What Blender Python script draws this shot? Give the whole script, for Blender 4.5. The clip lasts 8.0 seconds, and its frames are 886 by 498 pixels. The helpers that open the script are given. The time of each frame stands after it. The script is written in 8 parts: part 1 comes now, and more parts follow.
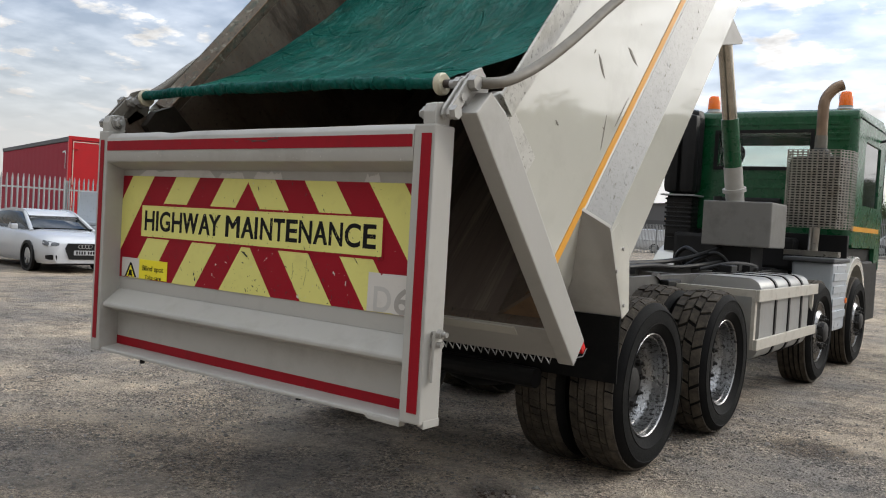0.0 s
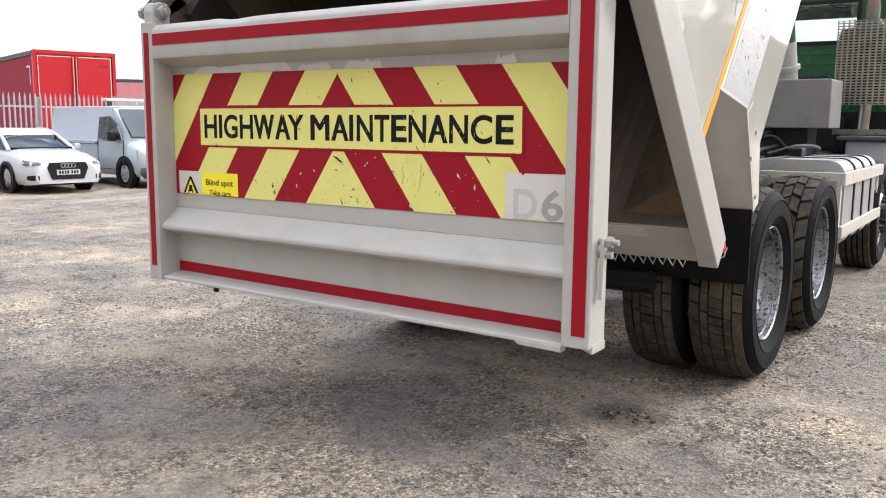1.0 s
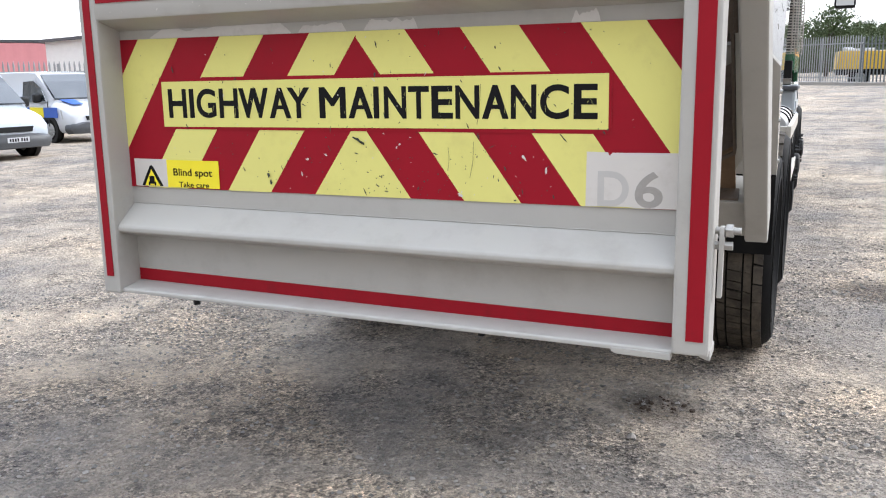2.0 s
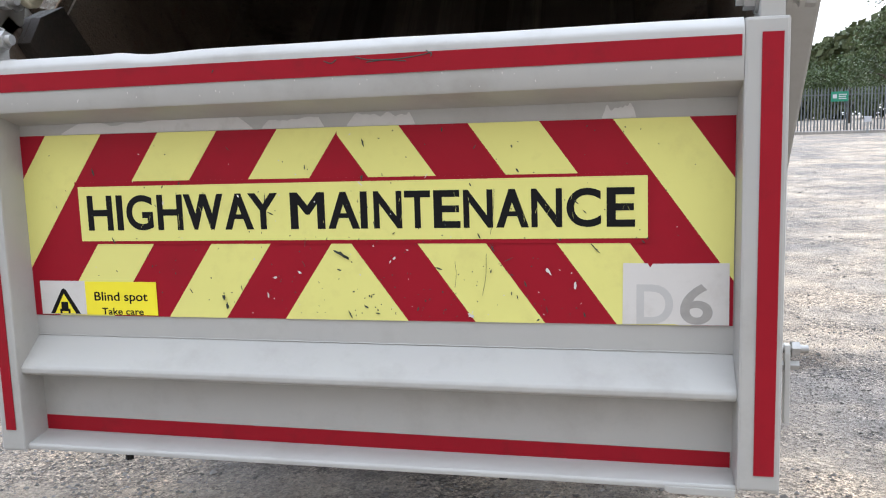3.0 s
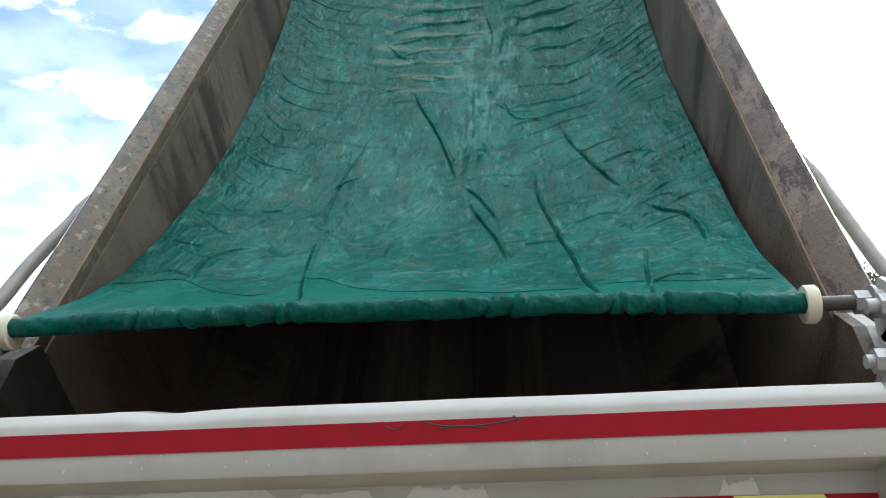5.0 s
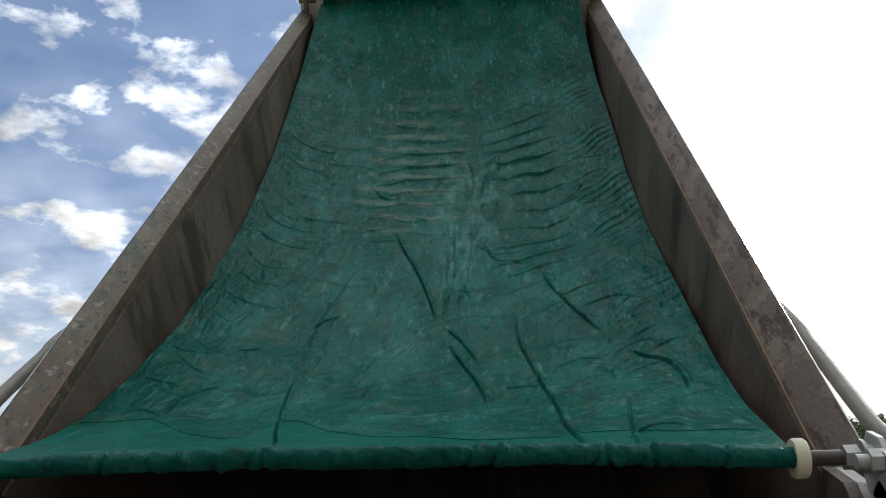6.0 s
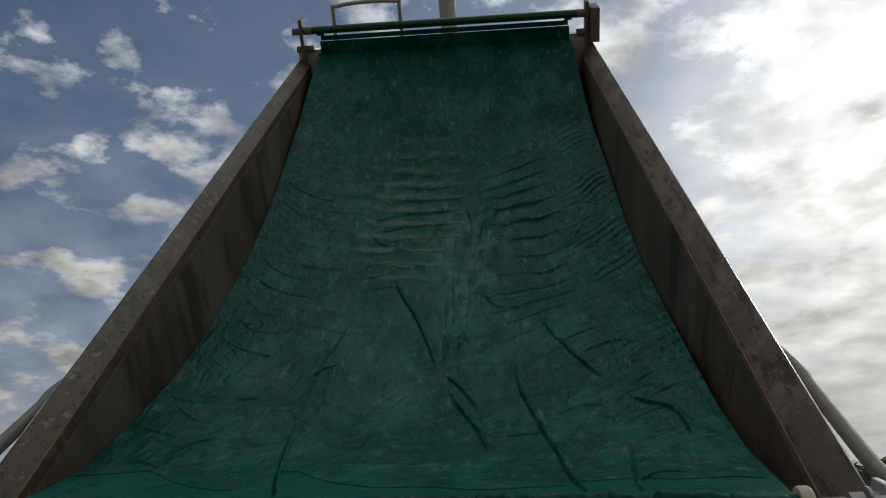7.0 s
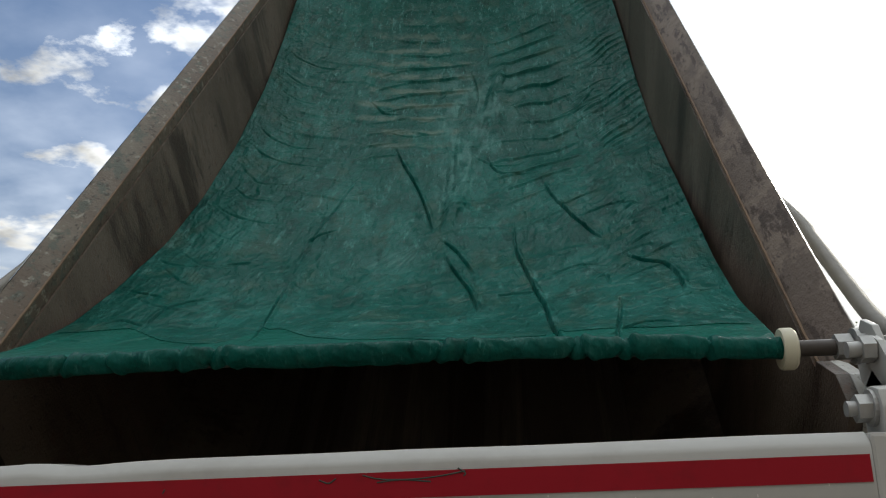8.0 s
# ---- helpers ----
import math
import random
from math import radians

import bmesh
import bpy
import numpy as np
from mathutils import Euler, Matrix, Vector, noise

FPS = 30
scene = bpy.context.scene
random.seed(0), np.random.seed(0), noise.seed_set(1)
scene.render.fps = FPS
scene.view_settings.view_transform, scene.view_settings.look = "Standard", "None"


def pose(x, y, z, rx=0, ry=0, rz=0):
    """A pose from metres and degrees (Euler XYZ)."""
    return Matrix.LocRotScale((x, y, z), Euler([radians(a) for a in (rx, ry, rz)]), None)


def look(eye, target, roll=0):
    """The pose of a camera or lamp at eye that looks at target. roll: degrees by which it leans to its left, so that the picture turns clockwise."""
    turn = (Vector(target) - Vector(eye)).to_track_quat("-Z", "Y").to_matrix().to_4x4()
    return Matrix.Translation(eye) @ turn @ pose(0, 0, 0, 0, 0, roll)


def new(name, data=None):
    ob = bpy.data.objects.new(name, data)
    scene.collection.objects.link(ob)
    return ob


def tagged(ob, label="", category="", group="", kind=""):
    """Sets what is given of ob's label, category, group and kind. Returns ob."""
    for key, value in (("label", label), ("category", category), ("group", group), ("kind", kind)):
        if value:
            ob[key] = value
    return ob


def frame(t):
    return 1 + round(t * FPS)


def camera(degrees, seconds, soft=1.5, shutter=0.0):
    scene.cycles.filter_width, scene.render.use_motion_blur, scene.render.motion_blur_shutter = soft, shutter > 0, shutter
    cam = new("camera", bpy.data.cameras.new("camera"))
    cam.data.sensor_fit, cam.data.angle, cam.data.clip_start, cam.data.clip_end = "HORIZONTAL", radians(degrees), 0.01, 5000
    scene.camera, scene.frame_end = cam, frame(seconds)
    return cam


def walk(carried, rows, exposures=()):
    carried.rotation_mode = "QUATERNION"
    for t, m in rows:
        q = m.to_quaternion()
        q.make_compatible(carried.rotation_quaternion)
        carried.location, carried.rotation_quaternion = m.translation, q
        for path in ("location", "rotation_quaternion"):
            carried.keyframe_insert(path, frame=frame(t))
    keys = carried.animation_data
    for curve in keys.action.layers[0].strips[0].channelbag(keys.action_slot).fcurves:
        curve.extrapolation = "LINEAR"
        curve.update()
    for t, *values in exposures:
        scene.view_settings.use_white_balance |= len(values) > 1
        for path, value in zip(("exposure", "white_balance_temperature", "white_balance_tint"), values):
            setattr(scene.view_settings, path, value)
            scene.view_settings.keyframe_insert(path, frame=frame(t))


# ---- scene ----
from mathutils.bvhtree import BVHTree
cam = camera(54.0, 8.0, 1.1)
PATH = [
    (0, (3.283, -2.924, 1.462), (2.118, -1.3, 1.397), 3.3),
    (0.5, (2.85, -2.877, 1.416), (1.694, -1.261, 1.19), 0.6),
    (1, (2.391, -2.811, 1.4), (1.294, -1.165, 1.111), 0.5),
    (1.2, (2.19, -2.789, 1.398), (1.138, -1.118, 1.079), -0.1),
    (2.3, (1.247, -2.621, 1.509), (0.598, -0.773, 1.105), -0.7),
    (2.5, (1.129, -2.564, 1.542), (0.567, -0.682, 1.163), -0.5),
    (3, (0.795, -2.415, 1.606), (0.39, -0.476, 1.326), -1.7),
    (3.5, (0.606, -2.212, 1.668), (0.239, -0.25, 1.536), -1.8),
    (4, (0.482, -2.095, 1.748), (0.191, -0.117, 1.797), -1.5),
    (4.5, (0.352, -2.07, 1.792), (0.138, -0.093, 2.008), -1.9),
    (5, (0.319, -2.092, 1.813), (0.142, -0.135, 2.187), -1.8),
    (6.3, (0.3, -2.077, 1.837), (0.212, -0.226, 2.589), -1.5),
    (6.5, (0.307, -2.087, 1.835), (0.223, -0.249, 2.618), -2.0),
    (7, (0.299, -2.082, 1.842), (0.198, -0.24, 2.614), -1.7),
    (7.5, (0.318, -2.041, 1.824), (0.163, -0.158, 2.481), -1.6),
    (8, (0.44, -1.918, 1.764), (0.256, 0.001, 2.298), -1.6),
]
EXPOSURE = [(0.0, -1.03, 6600, 10), (0.5, -0.16, 6620, 13), (1.0, -0.10, 6490, 14), (2.5, 0.0, 6040, 12), (3.5, 0.04, 5980, 12), (4.0, 0.13, 6070, 9), (4.5, -0.05, 6110, 7), (5.0, -0.3, 6250, 7), (6.5, -2.05, 6680, 8), (7.0, -2.54, 6750, 8), (7.5, -2.35, 6850, 8), (8.0, -1.4, 6700, 7)]
walk(cam, [(t, look(eye, target, roll)) for t, eye, target, roll in PATH], EXPOSURE)

# ---- world, sun and exposure ----
SUN_AZ, SUN_EL = 33.0, 27.0          # degrees to the right of +y, and above the horizon
world = bpy.data.worlds.new("world")
scene.world = world
world.use_nodes = True
wn, wl = world.node_tree.nodes, world.node_tree.links
wn.clear()
w_out = wn.new("ShaderNodeOutputWorld")
w_bg = wn.new("ShaderNodeBackground")
w_sky = wn.new("ShaderNodeTexSky")
w_sky.sky_type, w_sky.sun_disc = "NISHITA", False
w_sky.sun_elevation, w_sky.sun_rotation = radians(SUN_EL), radians(SUN_AZ)
w_sky.air_density, w_sky.dust_density, w_sky.ozone_density = 1.0, 1.6, 1.5
w_tc = wn.new("ShaderNodeTexCoord")
w_sep = wn.new("ShaderNodeSeparateXYZ")
wl.new(w_tc.outputs["Generated"], w_sep.inputs[0])


def wmath(op, a, b=None, clamp=False):
    n = wn.new("ShaderNodeMath")
    n.operation, n.use_clamp = op, clamp
    for k, v in enumerate((a, b)):
        if v is None:
            continue
        if isinstance(v, (int, float)):
            n.inputs[k].default_value = v
        else:
            wl.new(v, n.inputs[k])
    return n.outputs[0]


# clouds lie on a flat layer overhead
w_den = wmath("ADD", wmath("MAXIMUM", w_sep.outputs[2], 0.0), 0.16)
w_comb = wn.new("ShaderNodeCombineXYZ")
wl.new(wmath("DIVIDE", w_sep.outputs[0], w_den), w_comb.inputs[0])
wl.new(wmath("DIVIDE", w_sep.outputs[1], w_den), w_comb.inputs[1])
w_noise = wn.new("ShaderNodeTexNoise")
w_noise.inputs["Scale"].default_value = 5.0
w_noise.inputs["Detail"].default_value = 11.0
w_noise.inputs["Roughness"].default_value = 0.58
wl.new(w_comb.outputs[0], w_noise.inputs["Vector"])
w_side = wmath("MULTIPLY", wmath("ADD", w_sep.outputs[0], 0.22), 0.07)
w_field = wmath("ADD", w_noise.outputs["Fac"], w_side)
w_ramp = wn.new("ShaderNodeValToRGB")
w_ramp.color_ramp.elements[0].position = 0.51
w_ramp.color_ramp.elements[1].position = 0.65
wl.new(w_field, w_ramp.inputs[0])
# thick hearts of the clouds are greyer
w_core = wn.new("ShaderNodeMapRange")
wl.new(w_field, w_core.inputs[0])
w_core.inputs["From Min"].default_value, w_core.inputs["From Max"].default_value = 0.58, 0.70
w_core.inputs["To Min"].default_value, w_core.inputs["To Max"].default_value = 1.0, 0.52
# more cloud and haze towards the sun
sx, sy, sz = (math.sin(radians(SUN_AZ)) * math.cos(radians(SUN_EL)), math.cos(radians(SUN_AZ)) * math.cos(radians(SUN_EL)), math.sin(radians(SUN_EL)))
w_dot = wn.new("ShaderNodeVectorMath")
w_dot.operation = "DOT_PRODUCT"
wl.new(w_tc.outputs["Generated"], w_dot.inputs[0])
w_dot.inputs[1].default_value = (sx, sy, sz)
w_glow = wmath("POWER", wmath("MAXIMUM", w_dot.outputs["Value"], 0.0), 26.0)
w_low = wmath("POWER", wmath("SUBTRACT", 1.0, wmath("MAXIMUM", w_sep.outputs[2], 0.0)), 4.4)
w_cover = wmath("ADD", w_ramp.outputs[0], wmath("MULTIPLY", w_low, 1.15), True)
w_cover = wmath("ADD", w_cover, wmath("MULTIPLY", w_glow, 0.14), True)
# white haze low on the sunny side
w_haze = wmath("MULTIPLY", wmath("POWER", w_low, 0.7), wmath("MULTIPLY", wmath("MAXIMUM", w_sep.outputs[0], 0.0), 3.0), True)
w_cover = wmath("ADD", w_cover, w_haze, True)
# cloud thickens overhead
w_high = wmath("MAXIMUM", wmath("SUBTRACT", w_sep.outputs[2], 0.62), 0.0)
w_cover = wmath("ADD", w_cover, wmath("MULTIPLY", w_high, 2.6), True)
# unseen cloud added behind the lorry's tail, to keep light on the tailgate
w_cover = wmath("ADD", w_cover, wmath("MULTIPLY", wmath("MAXIMUM", wmath("ADD", wmath("MULTIPLY", w_sep.outputs[1], -1.0), -0.1), 0.0), 1.6), True)
w_shade = wn.new("ShaderNodeTexNoise")
w_shade.inputs["Scale"].default_value = 6.5
w_shade.inputs["Detail"].default_value = 5.0
wl.new(w_comb.outputs[0], w_shade.inputs["Vector"])
w_lift = wmath("ADD", 0.8, wmath("MULTIPLY", wmath("POWER", wmath("MAXIMUM", w_sep.outputs[2], 0.0), 1.6), 3.3))
w_ahead = wmath("ADD", wmath("ADD", 1.0, wmath("MULTIPLY", wmath("MAXIMUM", w_sep.outputs[1], 0.0), 0.85)), wmath("MULTIPLY", wmath("MINIMUM", w_sep.outputs[1], 0.0), 0.42))
w_body = wmath("MULTIPLY", w_core.outputs[0], wmath("MAXIMUM", wmath("ADD", wmath("MULTIPLY", w_shade.outputs["Fac"], 24.0), -6.0), 2.0))
# cloud melts into even haze towards the horizon
w_even = wmath("MULTIPLY", w_low, 1.3, True)
w_body = wmath("ADD", wmath("MULTIPLY", w_body, wmath("SUBTRACT", 1.0, w_even)), wmath("MULTIPLY", w_even, 6.4))
w_body = wmath("ADD", wmath("MULTIPLY", w_body, wmath("SUBTRACT", 1.0, w_haze)), wmath("MULTIPLY", w_haze, 7.0))
w_wide = wmath("POWER", wmath("MAXIMUM", w_dot.outputs["Value"], 0.0), 7.0)
w_bright = wmath("MULTIPLY", wmath("MULTIPLY", w_lift, w_ahead), wmath("ADD", wmath("MULTIPLY", wmath("ADD", wmath("MULTIPLY", w_glow, 3.0), wmath("MULTIPLY", w_wide, 2.2)), wmath("MULTIPLY", w_shade.outputs["Fac"], 2.0)), w_body))
w_white = wn.new("ShaderNodeMix")
w_white.data_type = "RGBA"
w_white.blend_type = "MULTIPLY"
w_white.inputs[0].default_value = 1.0
w_tint = wn.new("ShaderNodeMix")
w_tint.data_type = "RGBA"
wl.new(wmath("POWER", wmath("MAXIMUM", w_sep.outputs[2], 0.0), 2.0), w_tint.inputs[0])
w_tint.inputs[6].default_value, w_tint.inputs[7].default_value = (1.0, 1.0, 1.0, 1), (0.90, 0.99, 1.10, 1)
wl.new(w_tint.outputs[2], w_white.inputs[6])
w_grey = wn.new("ShaderNodeCombineColor")
for k in range(3):
    wl.new(w_bright, w_grey.inputs[k])
wl.new(w_grey.outputs[0], w_white.inputs[7])
w_mix = wn.new("ShaderNodeMix")
w_mix.data_type = "RGBA"
wl.new(w_cover, w_mix.inputs[0])
w_dim = wn.new("ShaderNodeVectorMath")
w_dim.operation = "MULTIPLY"
wl.new(w_sky.outputs[0], w_dim.inputs[0])
w_dim.inputs[1].default_value = (1.24, 1.42, 1.68)
wl.new(w_dim.outputs[0], w_mix.inputs[6])
wl.new(w_white.outputs[2], w_mix.inputs[7])
wl.new(w_mix.outputs[2], w_bg.inputs[0])
w_bg.inputs[1].default_value = 0.2
wl.new(w_bg.outputs[0], w_out.inputs[0])

sun = new("sun", bpy.data.lights.new("sun", "SUN"))
sun.data.energy, sun.data.angle, sun.data.color = 2.4, radians(8), (1.0, 0.95, 0.86)
sun.matrix_world = look((60 * sx, 60 * sy, 60 * sz), (0, 0, 0))


# ---- materials ----
def material(name, base, rough=0.5, metal=0.0, vary=0.12, scale=6.0, bump=0.0, bump_scale=80.0, dirt=None, dirt_amount=0.4, dirt_scale=2.5, dirt_edge=(0.52, 0.7), coat=0.0, spec=0.5, stretch=(1, 1, 1), per_object=0.0, rough_vary=0.1, tilt=0.0, layers=()):
    """layers: (colour, amount, scale, (from, to), stretch) of stains or worn paint, laid over one another; tilt: degrees by which the body leans."""
    m = bpy.data.materials.new(name)
    m.use_nodes = True
    nt = m.node_tree
    n, l = nt.nodes, nt.links
    b = n["Principled BSDF"]
    tc = n.new("ShaderNodeTexCoord")
    mp = n.new("ShaderNodeMapping")
    mp.inputs["Scale"].default_value = stretch
    src = tc.outputs["Object"]
    if tilt:
        lean = n.new("ShaderNodeMapping")
        lean.inputs["Rotation"].default_value = (-radians(tilt), 0, 0)
        l.new(src, lean.inputs[0])
        src = lean.outputs[0]
    l.new(src, mp.inputs[0])
    vec = mp.outputs[0]

    def noise_tex(s, d=6.0, r=0.6, along=None):
        t = n.new("ShaderNodeTexNoise")
        t.inputs["Scale"].default_value, t.inputs["Detail"].default_value, t.inputs["Roughness"].default_value = s, d, r
        if along:
            mq = n.new("ShaderNodeMapping")
            mq.inputs["Scale"].default_value = along
            mq.inputs["Location"].default_value = (s * 0.37, s * 0.21, 3.1)
            l.new(src, mq.inputs[0])
            l.new(mq.outputs[0], t.inputs["Vector"])
        else:
            l.new(vec, t.inputs["Vector"])
        return t.outputs["Fac"]

    def mixc(f, a, c):
        x = n.new("ShaderNodeMix")
        x.data_type = "RGBA"
        for k, v in ((0, f), (6, a), (7, c)):
            if isinstance(v, (int, float)):
                x.inputs[k].default_value = v
            elif isinstance(v, tuple):
                x.inputs[k].default_value = (*v, 1)
            else:
                l.new(v, x.inputs[k])
        return x.outputs[2]

    lo = tuple(c * (1 - vary) for c in base)
    hi = tuple(min(1, c * (1 + vary)) for c in base)
    col = mixc(noise_tex(scale), lo, hi)
    if per_object:
        oi = n.new("ShaderNodeObjectInfo")
        mul = n.new("ShaderNodeMath")
        mul.operation = "MULTIPLY"
        l.new(oi.outputs["Random"], mul.inputs[0])
        mul.inputs[1].default_value = per_object
        col = mixc(mul.outputs[0], col, tuple(c * 0.55 for c in base))
    if dirt:
        r = n.new("ShaderNodeValToRGB")
        r.color_ramp.elements[0].position, r.color_ramp.elements[1].position = dirt_edge
        l.new(noise_tex(dirt_scale, 8.0, 0.65), r.inputs[0])
        mul = n.new("ShaderNodeMath")
        mul.operation = "MULTIPLY"
        l.new(r.outputs[0], mul.inputs[0])
        mul.inputs[1].default_value = dirt_amount
        col = mixc(mul.outputs[0], col, dirt)
    for tone, amount, scl, edge, along in layers:
        mr = n.new("ShaderNodeMapRange")
        l.new(noise_tex(scl, 8.0, 0.68, along), mr.inputs[0])
        mr.inputs["From Min"].default_value, mr.inputs["From Max"].default_value = edge
        mr.inputs["To Max"].default_value = amount
        col = mixc(mr.outputs[0], col, tone)
    l.new(col, b.inputs["Base Color"])
    mr = n.new("ShaderNodeMapRange")
    l.new(noise_tex(scale * 2.3), mr.inputs[0])
    mr.inputs["To Min"].default_value, mr.inputs["To Max"].default_value = max(0.02, rough - rough_vary), min(1, rough + rough_vary)
    l.new(mr.outputs[0], b.inputs["Roughness"])
    b.inputs["Metallic"].default_value = metal
    b.inputs["Coat Weight"].default_value = coat
    b.inputs["Coat Roughness"].default_value = 0.04
    b.inputs["Specular IOR Level"].default_value = spec
    if bump:
        bp = n.new("ShaderNodeBump")
        bp.inputs["Strength"].default_value, bp.inputs["Distance"].default_value = bump, 0.01
        l.new(noise_tex(bump_scale), bp.inputs["Height"])
        l.new(bp.outputs[0], b.inputs["Normal"])
    return m


def glass(name, tint=(0.85, 0.9, 0.9), rough=0.02):
    m = bpy.data.materials.new(name)
    m.use_nodes = True
    b = m.node_tree.nodes["Principled BSDF"]
    b.inputs["Base Color"].default_value = (*tint, 1)
    b.inputs["Transmission Weight"].default_value = 1.0
    b.inputs["Roughness"].default_value = rough
    b.inputs["IOR"].default_value = 1.45
    return m


GREY = material("grey_gate_paint", (0.395, 0.382, 0.352), 0.42, vary=0.05, scale=3, dirt=(0.24, 0.22, 0.185), dirt_amount=0.35, dirt_scale=3.2, bump=0.05, bump_scale=30, spec=0.4)
BODYP = material("cream_body_paint", (0.57, 0.555, 0.49), 0.03, vary=0.05, scale=2, dirt=(0.36, 0.33, 0.27), dirt_amount=0.3, dirt_scale=1.6, coat=1.0, rough_vary=0.012)
WORN = material("worn_rail_steel", (0.125, 0.092, 0.070), 0.6, vary=0.3, scale=30, bump=0.35, bump_scale=80, spec=0.3, tilt=48, layers=[
    ((0.20, 0.150, 0.115), 0.8, 4.0, (0.50, 0.55), (1, 0.6, 1)), ((0.052, 0.034, 0.025), 0.85, 8.0, (0.53, 0.58), (2.2, 0.6, 2.2)),
    ((0.040, 0.028, 0.021), 0.75, 42.0, (0.57, 0.66), (1.2, 0.5, 1))])
MOSSY = material("mossy_rail_paint", (0.155, 0.130, 0.098), 0.6, vary=0.25, scale=30, bump=0.35, bump_scale=80, spec=0.3, tilt=48, layers=[
    ((0.105, 0.076, 0.053), 0.9, 1.3, (0.42, 0.56), (1, 1, 1)), ((0.070, 0.085, 0.066), 0.8, 14.0, (0.52, 0.60), (1, 0.7, 1)),
    ((0.27, 0.25, 0.20), 0.8, 24.0, (0.56, 0.64), (1, 0.8, 1)), ((0.038, 0.030, 0.021), 0.85, 44.0, (0.56, 0.64), (1, 0.6, 1))])
RUSTIN = material("rusty_body_liner", (0.105, 0.077, 0.056), 0.5, vary=0.35, scale=30, bump=0.4, bump_scale=90, tilt=48, layers=[
    ((0.175, 0.135, 0.103), 0.8, 1.7, (0.48, 0.58), (1, 0.8, 0.30)), ((0.040, 0.023, 0.015), 0.9, 3.5, (0.53, 0.61), (1, 1.0, 0.25)),
    ((0.115, 0.052, 0.024), 0.6, 24.0, (0.57, 0.67), (1, 0.8, 0.8)), ((0.026, 0.018, 0.013), 0.8, 55.0, (0.58, 0.66), (1, 0.5, 0.9))])
FLOORM = material("streaked_floor_steel", (0.135, 0.103, 0.083), 0.5, vary=0.25, scale=7, bump=0.15, bump_scale=20, stretch=(3, 0.4, 0.4), spec=0.3, tilt=48, layers=[
    ((0.25, 0.20, 0.16), 0.75, 1.3, (0.52, 0.58), (3.0, 0.12, 1)), ((0.055, 0.038, 0.028), 0.7, 1.9, (0.52, 0.58), (3.2, 0.10, 1))])
RUSTLIP = material("rusty_sill", (0.17, 0.105, 0.06), 0.8, vary=0.4, scale=9, dirt=(0.08, 0.05, 0.032), dirt_amount=0.7, dirt_scale=6, bump=0.5, bump_scale=60)
REDT = material("red_reflective_tape", (0.27, 0.007, 0.015), 0.5, vary=0.08, scale=14, dirt=(0.13, 0.012, 0.015), dirt_amount=0.4, dirt_scale=9, bump=0.03, bump_scale=300, spec=0.15)
REDB = material("red_chevron_board", (0.285, 0.007, 0.017), 0.5, vary=0.07, scale=5, dirt=(0.19, 0.010, 0.015), dirt_amount=0.4, dirt_scale=3, spec=0.15)
YEL = material("yellow_chevron_film", (0.70, 0.66, 0.20), 0.48, vary=0.05, scale=4, dirt=(0.50, 0.44, 0.15), dirt_amount=0.45, dirt_scale=7, dirt_edge=(0.55, 0.8), spec=0.3)
YELS = material("sticker_yellow", (0.85, 0.72, 0.02), 0.4, vary=0.03)
WHITES = material("sticker_white", (0.60, 0.57, 0.53), 0.5, vary=0.05, dirt=(0.42, 0.38, 0.33), dirt_amount=0.4, dirt_scale=8)
FADED = material("faded_figure", (0.33, 0.31, 0.285), 0.5, vary=0.2, scale=40)
FADED2 = material("pale_faded_film", (0.47, 0.455, 0.43), 0.45, vary=0.08, scale=15)
FILM = material("torn_pale_film", (0.55, 0.53, 0.50), 0.35, vary=0.08, scale=15, dirt=(0.40, 0.375, 0.34), dirt_amount=0.6, dirt_scale=12)
BLACKL = material("black_lettering", (0.006, 0.006, 0.007), 0.5, vary=0.2, spec=0.15)
SCUFF = material("scuff_black", (0.03, 0.04, 0.03), 0.7, vary=0.4)
ORANGET = material("amber_tape", (0.72, 0.33, 0.03), 0.35, vary=0.1, scale=12)
CHECK = material("scratched_plate", (0.25, 0.25, 0.245), 0.42, vary=0.16, scale=22, dirt=(0.13, 0.125, 0.115), dirt_amount=0.5, dirt_scale=60, dirt_edge=(0.55, 0.62), bump=0.12, bump_scale=150)
GREENC = material("green_cab_paint", (0.003, 0.070, 0.024), 0.28, vary=0.08, scale=3, coat=0.1, dirt=(0.010, 0.06, 0.022), dirt_amount=0.35)
BLACKP = material("black_plastic", (0.008, 0.008, 0.0085), 0.5, vary=0.3, scale=9, dirt=(0.022, 0.020, 0.017), dirt_amount=0.4, dirt_scale=5, spec=0.25)
RUBBER = material("tyre_rubber", (0.006, 0.006, 0.006), 0.8, vary=0.3, scale=12, dirt=(0.019, 0.017, 0.014), dirt_amount=0.35, dirt_scale=7, dirt_edge=(0.5, 0.75), bump=0.2, bump_scale=70, spec=0.12)
TREAD = material("dusty_tread", (0.046, 0.039, 0.031), 0.85, vary=0.4, scale=20, dirt=(0.115, 0.095, 0.072), dirt_amount=0.6, dirt_scale=16, dirt_edge=(0.42, 0.68), bump=0.5, bump_scale=90, spec=0.2)
RIM = material("scratched_rim", (0.27, 0.27, 0.27), 0.30, metal=0.95, vary=0.3, scale=26, dirt=(0.03, 0.028, 0.027), dirt_amount=0.9, dirt_scale=38, dirt_edge=(0.53, 0.60), rough_vary=0.2, bump=0.25, bump_scale=60)
